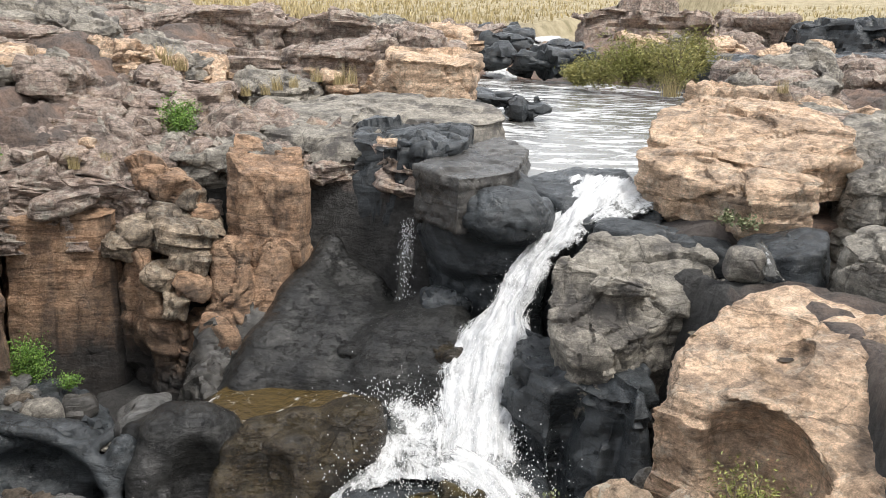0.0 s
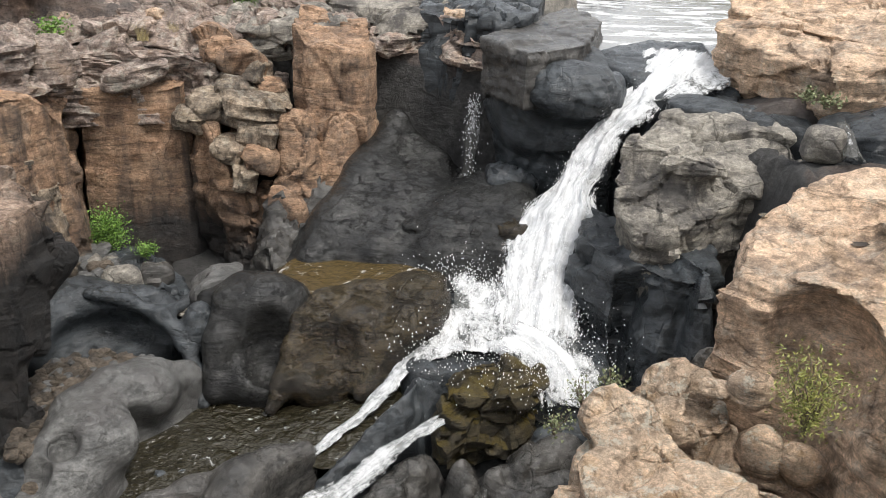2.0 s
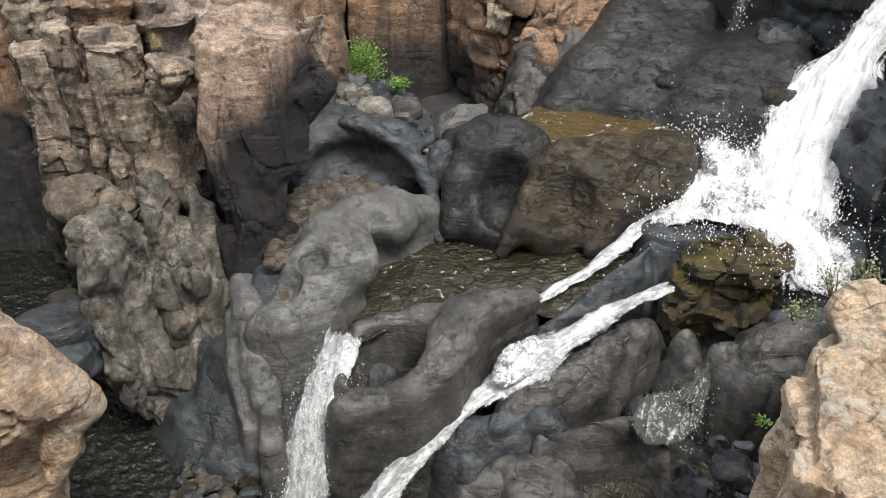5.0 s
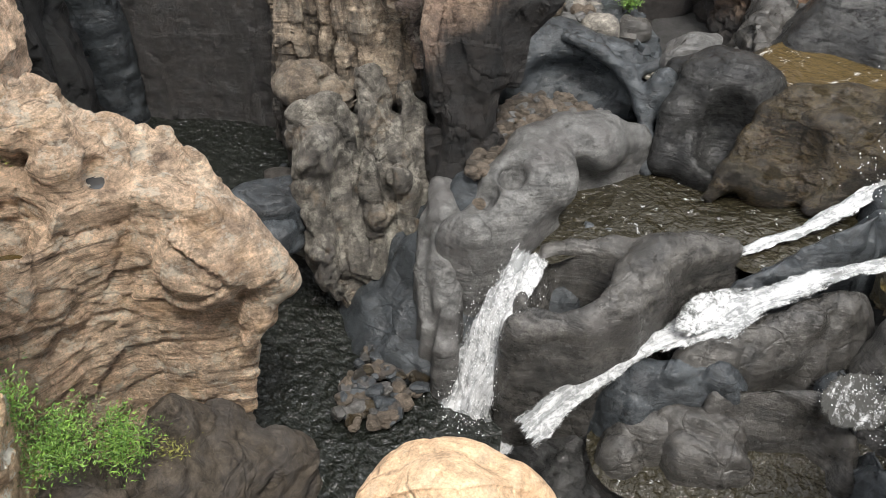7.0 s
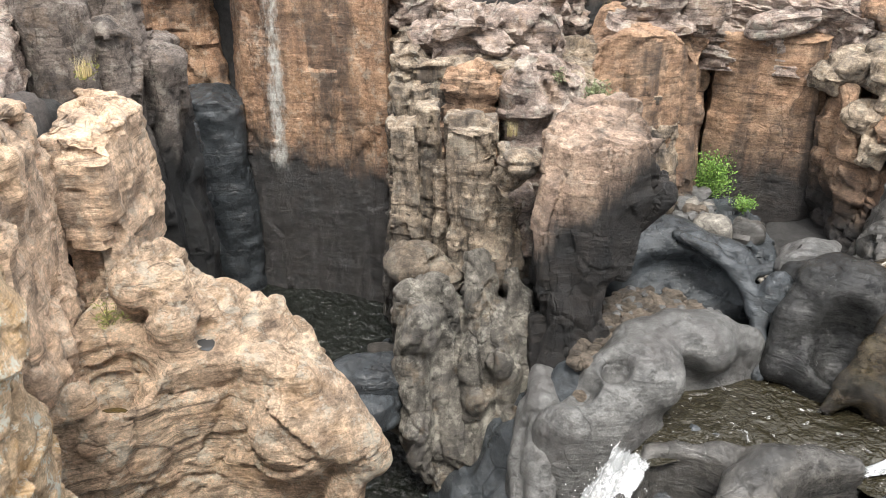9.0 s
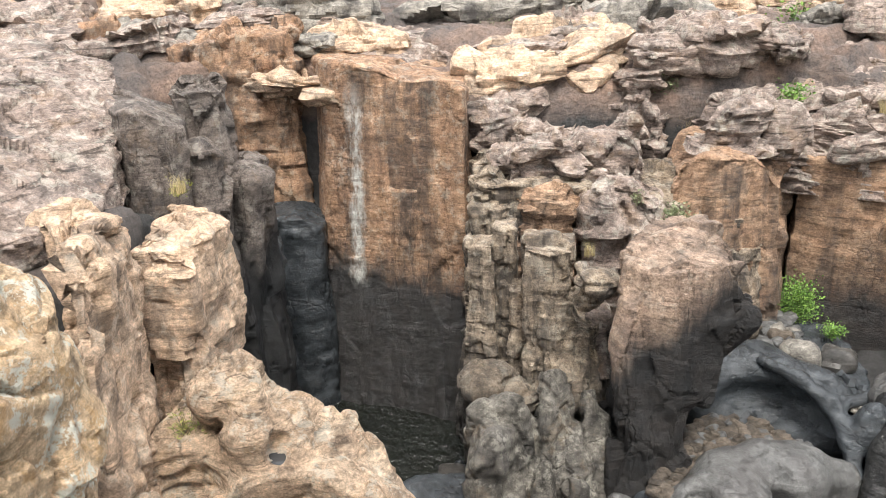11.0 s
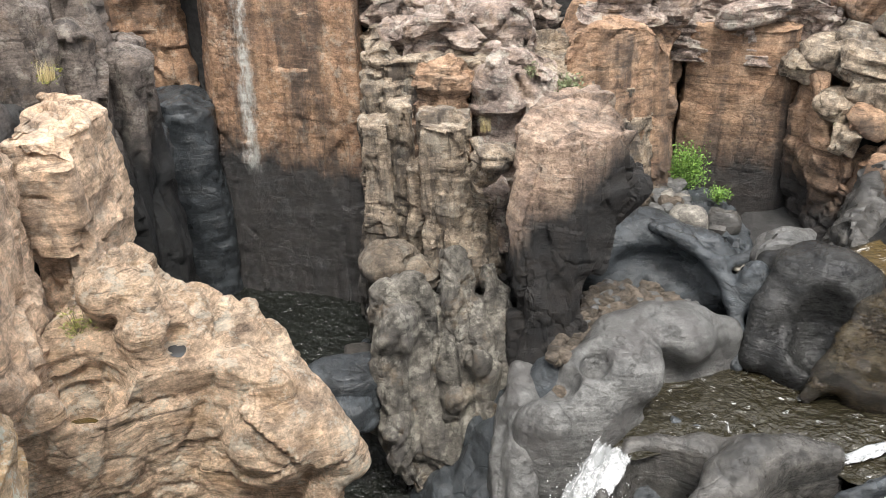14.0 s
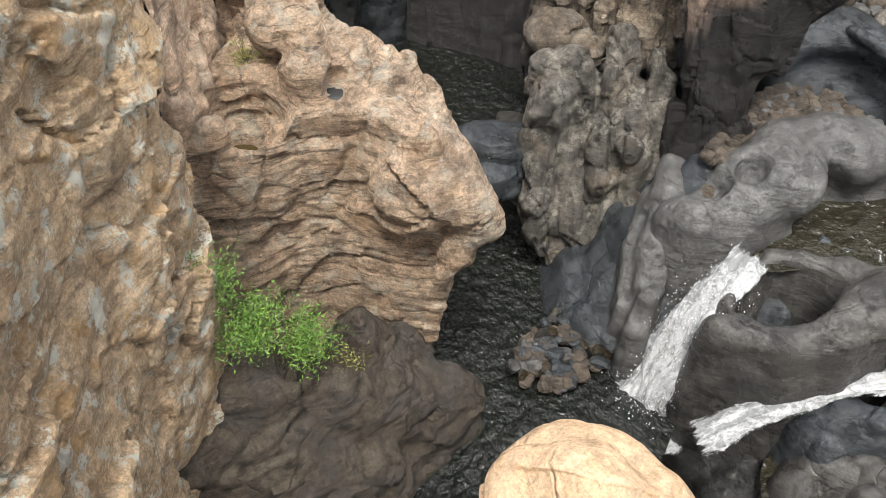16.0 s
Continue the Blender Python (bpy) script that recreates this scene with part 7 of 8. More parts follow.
def sheet(name, rim, material, label, step=0.12, wave=0.012, category="water"):
    """A level or sloping water surface inside a rim."""
    loop = chaikin(np.array(rim, float), 2)
    mid = loop.mean(0)
    ring, length = ring_points(rim, int(min(max(sum(math.dist(a, b) for a, b in zip(rim, rim[1:] + rim[:1])) / step, 24), 300)), 2)
    rows = int(min(max(np.linalg.norm(ring - mid, axis=1).max() / step, 6), 160))
    pts = np.vstack([mid + (ring - mid) * (1 - 0.999 * k / rows) for k in range(rows + 1)])
    pts[:, 2] += wave * fbm(pts * 3.0, 3, 5)
    me = grid_mesh(name, pts, rows + 1, len(ring))
    rim_far = np.repeat(np.linspace(0, 1, rows + 1), len(ring))
    thinning(me, np.clip(1 - rim_far / 0.35, 0, 1) ** 1.3)
    flowing(me, pts[:, 0], pts[:, 1])
    me.materials.append(material)
    return tagged(new(name, me), label, category, kind="structure")


def ribbon(name, line, material, label, widths, bulge=0.1, across=40, category="waterfall"):
    """Running water along a line of places, rounded across and broken into strands."""
    ROCKS[0] += 1
    seed = 7 * ROCKS[0]
    line, widths = np.array(line, float), np.array(widths, float)
    s = np.r_[0, np.cumsum(np.linalg.norm(np.diff(line, axis=0), axis=1))]
    count = int(min(max(s[-1] / 0.05, 30), 260))
    at = np.linspace(0, s[-1], count)
    mid = np.stack([np.interp(at, s, line[:, k]) for k in range(3)], 1)
    wid = np.interp(at, s, widths)
    for _ in range(10):
        mid[1:-1] = (mid[:-2] + mid[1:-1] * 2 + mid[2:]) / 4
    run = np.gradient(mid, axis=0)
    run /= np.linalg.norm(run, axis=1, keepdims=True)
    side = np.cross(run, [0, 0, 1.0])
    side /= np.linalg.norm(side, axis=1, keepdims=True) + 1e-9
    face = np.cross(side, run)
    u = np.linspace(-1, 1, across)
    ragged = 1 + 0.3 * value(np.c_[at * 1.7, at * 0, at * 0], seed)
    pts = mid[:, None] + side[:, None] * (u[None, :, None] * (wid * ragged)[:, None, None] / 2) + face[:, None] * (bulge * (1 - u**2))[None, :, None]
    pts = pts.reshape(-1, 3)
    uu, ss = np.tile(u, count), np.repeat(at, across)
    ww = np.repeat(wid, across)
    strand = fbm(np.c_[uu * ww * 5, ss * 0.8, 0 * uu], 3, seed) * 0.5 + fbm(np.c_[uu * ww * 9, ss * 4, 0 * uu], 3, seed + 4) * 0.5
    pts += np.repeat(face, across, 0) * (strand * bulge * 0.8)[:, None] + np.repeat(side, across, 0) * (0.04 * fbm(np.c_[uu * 3, ss * 6, 0 * uu], 3, seed + 9))[:, None]
    pts[:, 2] -= np.where(np.abs(uu) > 0.98, 0.12, 0)
    me = grid_mesh(name, pts, count, across, wrap=False)
    ends = np.maximum(np.clip(1 - ss / 0.25, 0, 1), np.clip(1 - (s[-1] - ss) / 0.3, 0, 1))
    thinning(me, np.maximum(np.abs(uu) ** 2.2, ends * 0.8))
    flowing(me, uu * ww / 2, ss)
    me.materials.append(material)
    return tagged(new(name, me), label, category)

sheet("pool_water", [(-17.5, 9.4, 0), (-11, 11, 0), (-7.5, 8.5, 0), (-4.2, 7.4, 0), (-3, 4, 0), (-4, 0, 0), (-8, 2, 0), (-17.5, 7, 0)], M_POOL, "dark rippled pool at the foot of the cliffs")
sheet("river_water", [(1.4, 16.6, 6.42), (4.2, 16.6, 6.42), (6, 20, 6.5), (11, 30, 6.5), (17, 40, 6.5), (11, 48, 6.5), (2, 48, 6.5), (-1, 40, 6.5), (0, 30, 6.5), (0.3, 20, 6.5)], M_RIVER, "smooth river water above the waterfall, sky reflection in its pale colour")
sheet("river_water", [(23.90, 58.16, 6.60), (32.30, 69.89, 6.60), (52.65, 93.11, 6.60), (26.28, 45.99, 6.60), (19.08, 39.71, 6.60)], M_POOL, "still dark pool on the far bank")
sheet("stream_water", [(-4.70, 8.22, 1.84), (-4.67, 8.61, 1.85), (-4.93, 9.85, 1.85), (-4.81, 10.92, 1.85), (-4.60, 11.65, 1.85), (-3.36, 11.83, 1.85), (-2.41, 11.91, 1.90), (-1.48, 11.75, 2.10), (-1.02, 11.59, 2.20), (-1.32, 10.52, 2.10), (-2.00, 9.61, 1.85), (-2.47, 9.78, 1.85), (-2.95, 9.41, 1.84), (-3.58, 9.24, 1.84), (-4.09, 8.78, 1.84), (-4.35, 8.22, 1.84)], M_STREAM, "clear brown stream water with ripples")
sheet("shelf_water", [(-3.75, 12.43, 3.12), (-3.68, 13.06, 3.14), (-3.45, 14.03, 3.16), (-2.10, 14.72, 3.18), (-1.38, 13.99, 3.20), (-0.93, 13.46, 3.20), (-1.45, 12.90, 3.16), (-2.34, 12.49, 3.14), (-3.04, 12.22, 3.12)], M_SHELF, "shallow brown water over the rock shelf")
sheet("froth", [(-0.83, 13.71, 3.3), (-0.12, 13.28, 3.32), (0.45, 13.28, 3.4), (1.43, 13.49, 3.35), (1.36, 12.03, 3.1), (1.53, 11.52, 2.95), (1.84, 11.38, 2.85), (1.73, 10.76, 2.7), (1.39, 10.48, 2.6), (1.08, 10.85, 2.7), (0.8, 11.29, 2.85), (0.29, 11.4, 2.85), (-0.4, 11.43, 2.8), (-1.09, 11.45, 2.75), (-1.29, 11.03, 2.6), (-1.04, 11.88, 2.95), (-0.6, 12.51, 3.15)], M_FROTH, "white churning water below the waterfall", wave=0.14, step=0.07)
sheet("froth", [(0.37, 11.34, 2.95), (1.07, 11.69, 3.00), (1.67, 11.60, 2.90), (1.89, 11.06, 2.75), (1.60, 10.36, 2.60), (1.12, 10.30, 2.60), (0.80, 10.83, 2.80)], M_FROTH, "white plunge beside the mossy boulder", wave=0.12)
sheet("froth", [(-0.72, 8.39, 1.50), (-0.57, 8.89, 1.65), (0.12, 9.09, 1.70), (0.29, 8.77, 1.55), (0.05, 8.36, 1.35), (-0.48, 8.16, 1.35)], M_THIN, "white water below the little fall", wave=0.08)
sheet("froth", [(-2.61, 8.18, 1.60), (-2.62, 8.92, 1.80), (-2.16, 9.28, 1.85), (-1.70, 9.39, 1.90), (-1.86, 8.82, 1.70), (-2.26, 8.31, 1.55)], M_FROTH, "white pool of the channel", wave=0.06)
sheet("stream_water", [(-2.18, 8.17, 0.60), (-1.50, 8.60, 0.75), (-0.42, 9.02, 0.85), (0.72, 9.16, 0.70), (0.27, 7.40, 0.30), (-2.39, 6.51, 0.15), (-3.18, 7.31, 0.20)], M_STREAM, "dark water between the lower rocks")
sheet("stream_water", [(6.56, 14.97, 5.20), (8.06, 15.73, 5.25), (9.60, 15.54, 5.25), (8.88, 14.21, 5.10), (7.08, 14.01, 5.10)], M_STREAM, "dark side stream running between the ledges")
sheet("froth", [(1.88, 16.69, 6.32), (3.19, 16.60, 6.67), (4.04, 16.00, 6.79), (4.36, 15.29, 6.58), (3.89, 14.69, 6.28), (3.27, 14.54, 6.14), (2.55, 14.98, 5.96), (2.12, 15.76, 6.14)], M_FROTH, "white water spreading over the lip", wave=0.1)
ribbon("waterfall", [(3.52, 16.22, 6.53), (3.01, 15.71, 6.29), (2.49, 15.20, 5.90), (1.85, 14.68, 5.27), (1.39, 14.13, 4.54), (1.06, 13.46, 3.86), (0.90, 12.72, 3.22), (0.82, 12.2, 2.95), (0.8, 11.9, 2.8)], M_FALL, "tall white waterfall sliding down the rock", widths=[2.0, 1.3, 0.9, 1.0, 1.25, 1.45, 1.6, 1.8, 2.0], bulge=0.22)
ribbon("waterfall", [(0.37, 11.68, 3.05), (0.85, 11.49, 2.90), (1.22, 10.97, 2.75), (1.31, 10.61, 2.50)], M_FALL, "lower step of the white waterfall", widths=[0.8, 1.0, 1.1, 1.0], bulge=0.15)
ribbon("white_channel", [(-0.8, 11.77, 2.75), (-1.18, 11.34, 2.56), (-1.46, 10.93, 2.35), (-1.73, 10.53, 2.17), (-2.05, 10.19, 2.04), (-2.35, 9.83, 1.9)], M_RUSH, "white rapids sliding past the dark rock", widths=[0.75, 0.45, 0.35, 0.35, 0.4, 0.25], bulge=0.05)
ribbon("chute", [(-4.59, 8.27, 1.97), (-4.57, 7.81, 1.73), (-4.65, 7.41, 1.27), (-4.64, 7.05, 0.61), (-4.66, 6.80, -0.07), (-4.50, 6.42, -0.50)], M_RUSH, "narrow white chute falling into the pool", widths=[0.5, 0.6, 0.75, 1.0, 1.3, 1.6], bulge=0.12)
ribbon("white_channel", [(-0.44, 10.27, 2.44), (-1.12, 9.87, 2.15), (-1.55, 9.41, 1.93), (-1.99, 8.97, 1.74), (-2.41, 8.56, 1.44), (-2.72, 8.15, 1.34), (-3.04, 7.61, 1.11), (-3.37, 7.02, 0.78), (-3.60, 6.45, 0.45)], M_RUSH, "white water rushing down the rock channel", widths=[0.4, 0.35, 0.5, 0.9, 0.85, 0.45, 0.4, 0.55, 0.8], bulge=0.07)
ribbon("little_fall", [(0.08, 9.18, 2.11), (0.10, 8.98, 1.89), (-0.01, 8.78, 1.64)], M_THIN, "little fall between the rocks", widths=[0.2, 0.35, 0.5], bulge=0.05)
ribbon("side_cascade", [(5.01, 12.54, 6.42), (4.99, 12.22, 6.33), (4.97, 11.90, 6.18), (4.99, 11.68, 6.06)], M_THIN, "little side cascade over the ledge", widths=[0.16, 0.2, 0.26, 0.36], bulge=0.05)
ribbon("thin_waterfall", [(-0.42, 16.39, 5.62), (-0.42, 16.19, 5.15), (-0.45, 15.99, 4.52), (-0.47, 15.89, 4.03)], M_THIN, "thin veil of water falling into the recess", widths=[0.1, 0.25, 0.35, 0.45], bulge=0.06)
ribbon("upper_cascade", [(7.88, 57.46, 8.58), (5.78, 56.71, 8.33), (4.67, 53.80, 7.52), (3.58, 49.87, 6.68), (4.16, 46.82, 6.23)], M_FALL, "small white cascade far upstream", widths=[3, 2.5, 1.6, 2, 2.5], bulge=0.2)

# ---- loose stones and spray ----
def tube(path, thick):
    """Points and quads of a thin stem along a path."""
    pts, quads = [], []
    n = len(path)
    for k, p in enumerate(path):
        r = thick * (1 - 0.7 * k / (n - 1))
        for a in range(4):
            pts.append((p[0] + r * math.cos(a * math.pi / 2), p[1] + r * math.sin(a * math.pi / 2), p[2]))
    for k in range(n - 1):
        for a in range(4):
            b = (a + 1) % 4
            quads.append((4 * k + a, 4 * k + b, 4 * k + 4 + b, 4 * k + 4 + a))
    return pts, quads


def shrub(name, at, radius, tall, leaves, leaf, foliage, label, narrow=0.35, seed=1, stems=14, droop=0.0, category="shrub", group=""):
    """A shrub: stems that spread from one foot, and many small folded leaves along them."""
    rnd = random.Random(seed)
    top = tagged(new(name), label, category, group)
    top.location = at
    wood, quads, tips = [], [], []
    for _ in range(stems):
        a, out = rnd.uniform(0, 2 * math.pi), radius * math.sqrt(rnd.random())
        end = Vector((out * math.cos(a), out * math.sin(a), tall * rnd.uniform(0.55, 1.0) * (1 - 0.35 * (out / radius) ** 2)))
        path = []
        for k in range(7):
            s = k / 6
            path.append(Vector((end.x * s**1.4 + rnd.uniform(-1, 1) * 0.04 * tall, end.y * s**1.4 + rnd.uniform(-1, 1) * 0.04 * tall, end.z * s - droop * tall * s * s)))
        p, q = tube(path, 0.011 * tall + 0.003)
        base = len(wood)
        wood += p
        quads += [tuple(i + base for i in f) for f in q]
        tips.append(path)
    me = bpy.data.meshes.new("branch")
    me.from_pydata(wood, [], quads)
    me.materials.append(M_TWIG)
    stem = new("branch", me)
    stem.parent = top
    pts, faces = [], []
    for _ in range(leaves):
        path = rnd.choice(tips)
        s = rnd.uniform(1.6, 5.99)
        k = int(s)
        spot = path[k].lerp(path[k + 1], s - k) if k < 6 else path[6]
        spread = 0.16 * radius + 0.05 * tall
        spot = spot + Vector((rnd.gauss(0, spread), rnd.gauss(0, spread), rnd.gauss(0, spread * 0.8)))
        way = Vector((rnd.uniform(-1, 1), rnd.uniform(-1, 1), rnd.uniform(-0.3, 0.9))).normalized()
        side = way.cross(Vector((rnd.uniform(-1, 1), rnd.uniform(-1, 1), rnd.uniform(-1, 1)))).normalized()
        up = way.cross(side)
        size = leaf * rnd.uniform(0.6, 1.3)
        b = len(pts)
        pts += [spot, spot + way * size * 0.5 + side * size * narrow + up * size * 0.12, spot + way * size, spot + way * size * 0.5 - side * size * narrow + up * size * 0.12]
        faces += [(b, b + 1, b + 2), (b, b + 2, b + 3)]
    me = bpy.data.meshes.new("foliage")
    me.from_pydata(pts, [], faces)
    me.materials.append(foliage)
    crown = new("foliage", me)
    crown.parent = top
    return top


def grass_mesh(name, blades, tall, spread, material, seed):
    rnd = random.Random(seed)
    pts, faces = [], []
    for _ in range(blades):
        a, r = rnd.uniform(0, 6.283), spread * math.sqrt(rnd.random())
        x, y, h = r * math.cos(a), r * math.sin(a), tall * rnd.uniform(0.5, 1.1)
        lean, bend = rnd.uniform(0, 6.283), rnd.uniform(0.1, 0.7) * h
        w = 0.012 * tall + 0.003
        dx, dy = math.cos(lean), math.sin(lean)
        b = len(pts)
        for k, s in enumerate((0, 0.5, 1)):
            cx, cy, cz = x + dx * bend * s * s, y + dy * bend * s * s, h * s
            pts += [(cx - dy * w * (1 - s), cy + dx * w * (1 - s), cz), (cx + dy * w * (1 - s), cy - dx * w * (1 - s), cz)]
        faces += [(b, b + 1, b + 3, b + 2), (b + 2, b + 3, b + 5, b + 4)]
    me = bpy.data.meshes.new(name)
    me.from_pydata(pts, [], faces)
    me.materials.append(material)
    return me


def inside(x, y, loop):
    hit = False
    for (ax, ay, _), (bx, by, _) in zip(loop, loop[1:] + loop[:1]):
        if (ay > y) != (by > y) and x < (bx - ax) * (y - ay) / (by - ay) + ax:
            hit = not hit
    return hit


def level(x, y, loop):
    w = [1 / ((x - a) ** 2 + (y - b) ** 2 + 0.01) for a, b, _ in loop]
    return sum(k * c for k, (_, _, c) in zip(w, loop)) / sum(w)


def stone_mesh(name, seed, material, boxy=3.2):
    rnd = random.Random(seed)
    bm = bmesh.new()
    bmesh.ops.create_icosphere(bm, subdivisions=2, radius=1)
    for v in bm.verts:
        p = v.co.copy()
        r = sum(abs(c) ** boxy for c in p) ** (-1 / boxy)
        v.co = p * r * (1 + 0.3 * noise.noise(p * 1.3 + Vector((seed * 7.1, seed, 0))))
        v.co.z *= 0.6
    me = bpy.data.meshes.new(name)
    bm.to_mesh(me)
    bm.free()
    me.materials.append(material)
    return me


def stones(name, rim, count, sizes, materials, label, group, seed=3, heap=0.0):
    """Loose stones strewn over the rim's area, one object each on a few shared meshes."""
    rnd = random.Random(seed)
    kinds = [stone_mesh(name, seed * 10 + k, materials[k % len(materials)]) for k in range(6)]
    xs, ys = [p[0] for p in rim], [p[1] for p in rim]
    made = tries = 0
    while made < count and tries < 20 * count:
        tries += 1
        x, y = rnd.uniform(min(xs), max(xs)), rnd.uniform(min(ys), max(ys))
        if not inside(x, y, rim):
            continue
        s = rnd.uniform(*sizes)
        ob = tagged(new(name, rnd.choice(kinds)), label, "stone", group)
        ob.matrix_world = pose(x, y, level(x, y, rim) + 0.2 * s + heap * rnd.random(), rnd.uniform(-25, 25), rnd.uniform(-25, 25), rnd.uniform(0, 360)) @ Matrix.Diagonal((s * rnd.uniform(0.8, 1.3), s * rnd.uniform(0.7, 1.0), s, 1))
        made += 1


def spray(name, line, spread, count, size, label, seed=5):
    """Drops and flecks of white water thrown off along a line."""
    rnd = random.Random(seed)
    pts, faces = [], []
    for _ in range(count):
        k = rnd.randrange(len(line) - 1)
        p = Vector(line[k]).lerp(Vector(line[k + 1]), rnd.random()) + Vector((rnd.gauss(0, spread), rnd.gauss(0, spread), abs(rnd.gauss(0, spread * 0.7))))
        s = size * rnd.uniform(0.3, 1.0)
        b = len(pts)
        pts += [p + Vector(d) * s for d in ((1, 0, 0), (-1, 0, 0), (0, 1, 0), (0, -1, 0), (0, 0, 1.6), (0, 0, -1.6))]
        faces += [tuple(b + i for i in f) for f in ((0, 2, 4), (2, 1, 4), (1, 3, 4), (3, 0, 4), (2, 0, 5), (1, 2, 5), (3, 1, 5), (0, 3, 5))]
    me = bpy.data.meshes.new(name)
    me.from_pydata(pts, [], faces)
    me.materials.append(M_DROP)
    tagged(new(name, me), label, "water spray", kind="stuff")

stones("cobble", [(-5.88, 8.51, 2.5), (-6.31, 9.18, 2.5), (-6.53, 10.07, 2.55), (-6.42, 10.66, 2.6), (-5.95, 11.06, 2.62), (-5.01, 10.95, 2.65), (-4.82, 10.7, 2.6), (-5.35, 10.41, 2.6), (-5.82, 9.79, 2.58), (-5.91, 9.46, 2.55), (-5.63, 8.75, 2.5)], 280, (0.06, 0.12), [M_COBBLE, M_BROWN, M_COBBLE, M_BROWN, M_COBBLE, M_GREY], "rounded grey-brown cobble in the hollow", "cobbles in the hollow", heap=0.06)
stones("stone", [(-7.59, 13.85, 2.87), (-7.28, 14.35, 2.86), (-6.58, 13.92, 2.93), (-6.58, 13.14, 2.86), (-6.92, 12.85, 2.86)], 40, (0.07, 0.18), [M_COBBLE, M_DOME, M_GREY], "pale broken stone in the side gully", "stones in the side gully", seed=4, heap=0.1)
stones("stone", [(-5.11, 12.27, 2.75), (-4.77, 12.41, 2.83), (-4.44, 12.00, 2.82), (-4.78, 11.87, 2.79)], 25, (0.05, 0.1), [M_BROWN, M_GREY, M_DOME], "small pale stone on the rock ledge", "stones on the ledge", seed=6, heap=0.03)
stones("gravel_stone", [(-5.99, 5.52, 0.12), (-6.34, 6.03, 0.12), (-6.48, 6.72, 0.12), (-6.3, 7.4, 0.12), (-5.92, 7.45, 0.12), (-5.38, 6.7, 0.12), (-5.31, 5.92, 0.12), (-5.57, 5.53, 0.12)], 150, (0.06, 0.14), [M_DARK, M_COBBLE, M_SLATE, M_COBBLE, M_BROWN, M_WET], "dark wet stone of the gravel bed", "stones of the gravel bed", seed=7, heap=0.05)
stones("stone", [(-10.73, 9.12, 0.50), (-10.26, 9.25, 0.50), (-9.08, 7.91, 0.30), (-9.09, 7.71, 0.30)], 30, (0.04, 0.12), [M_PALE, M_TAN, M_DARK], "small stone at the foot of the column", "stones below the column", seed=8, heap=0.03)
stones("boulder_stone", [(-10.59, 18.71, 7.14), (-8.48, 20.08, 7.21), (-6.09, 19.05, 6.78), (-5.93, 16.99, 6.15), (-8.49, 16.77, 6.49), (-9.34, 16.32, 6.53)], 26, (0.12, 0.3), [M_RED, M_TAN, M_DOME], "loose block on the terrace", "loose blocks on the terrace", seed=9)
spray("spray", [(2.48, 15.20, 5.95), (1.89, 14.58, 5.31), (1.38, 14.03, 4.58), (1.06, 13.36, 3.90), (0.94, 12.67, 3.30)], 0.2, 1600, 0.011, "white drops thrown off the waterfall")
spray("spray", [(-0.88, 12.90, 3.25), (0.07, 12.93, 3.20), (1.00, 12.43, 3.10), (1.37, 10.98, 2.95), (0.94, 10.39, 2.90), (-0.05, 11.20, 2.90), (-0.90, 11.17, 2.85)], 0.38, 2600, 0.012, "white drops above the churning water", seed=6)
spray("spray", [(-0.42, 16.29, 5.64), (-0.44, 16.09, 5.06), (-0.45, 15.79, 4.06)], 0.08, 350, 0.014, "drops of the thin fall", seed=7)
spray("spray", [(-4.52, 7.73, 1.82), (-4.59, 7.33, 1.37), (-4.59, 6.97, 0.73), (-4.60, 6.72, 0.05), (-4.51, 6.41, -0.38)], 0.2, 1100, 0.011, "white drops thrown off the chute", seed=8)
spray("spray", [(-0.55, 8.35, 1.65), (0.13, 8.93, 1.75), (0.12, 8.19, 1.55)], 0.12, 300, 0.009, "white drops above the little fall", seed=9)

# ---- plants ----
shrub("shrub", (-7.28, 14.58, 2.75), 0.42, 0.95, 3600, 0.045, M_LEAF, "dense green bush growing from the side gully", seed=2)
shrub("shrub", (-6.30, 14.05, 2.92), 0.22, 0.35, 700, 0.04, M_LEAF, "small green shrub in the side gully", seed=3)
shrub("shrub", (-5.74, 19.47, 6.70), 0.4, 1, 2400, 0.055, M_LEAF, "bright green bush on the pink terrace", seed=4)
shrub("shrub", (-4.47, 15.91, 4.23), 0.25, 0.35, 260, 0.06, M_LEAF, "small green shrub among fallen blocks", seed=5)
shrub("shrub", (-6.22, 1.81, 3.26), 0.28, 0.95, 2200, 0.05, M_LEAF, "green willow-leaved shrub hanging from the crack", seed=6, narrow=0.16)
shrub("shrub", (-6.14, 2.15, 2.78), 0.45, 0.6, 2600, 0.05, M_LEAF, "green willow-leaved shrub under the horn", seed=7, narrow=0.16)
shrub("shrub", (-6.09, 2.64, 2.23), 0.42, 0.5, 2200, 0.05, M_LEAF, "green willow-leaved shrub under the horn", seed=8, narrow=0.16)
shrub("shrub", (-6.10, 3.16, 1.68), 0.3, 0.35, 260, 0.05, M_YELLOW, "sparse yellowing shrub under the horn", seed=9, narrow=0.16)
shrub("shrub", (-6.07, 2.98, 0.63), 0.12, 0.15, 90, 0.05, M_YELLOW, "tiny yellow-green plant on the dark slope", seed=10)
shrub("shrub", (-5.54, 2.39, 0.46), 0.15, 0.18, 90, 0.05, M_SAGE, "tiny grey-green plant on the dark slope", seed=11)
shrub("shrub", (3.0, 6.83, 4.88), 0.36, 1.0, 1500, 0.05, M_YELLOW, "yellow-green shrub in the alcove", seed=12, narrow=0.18)
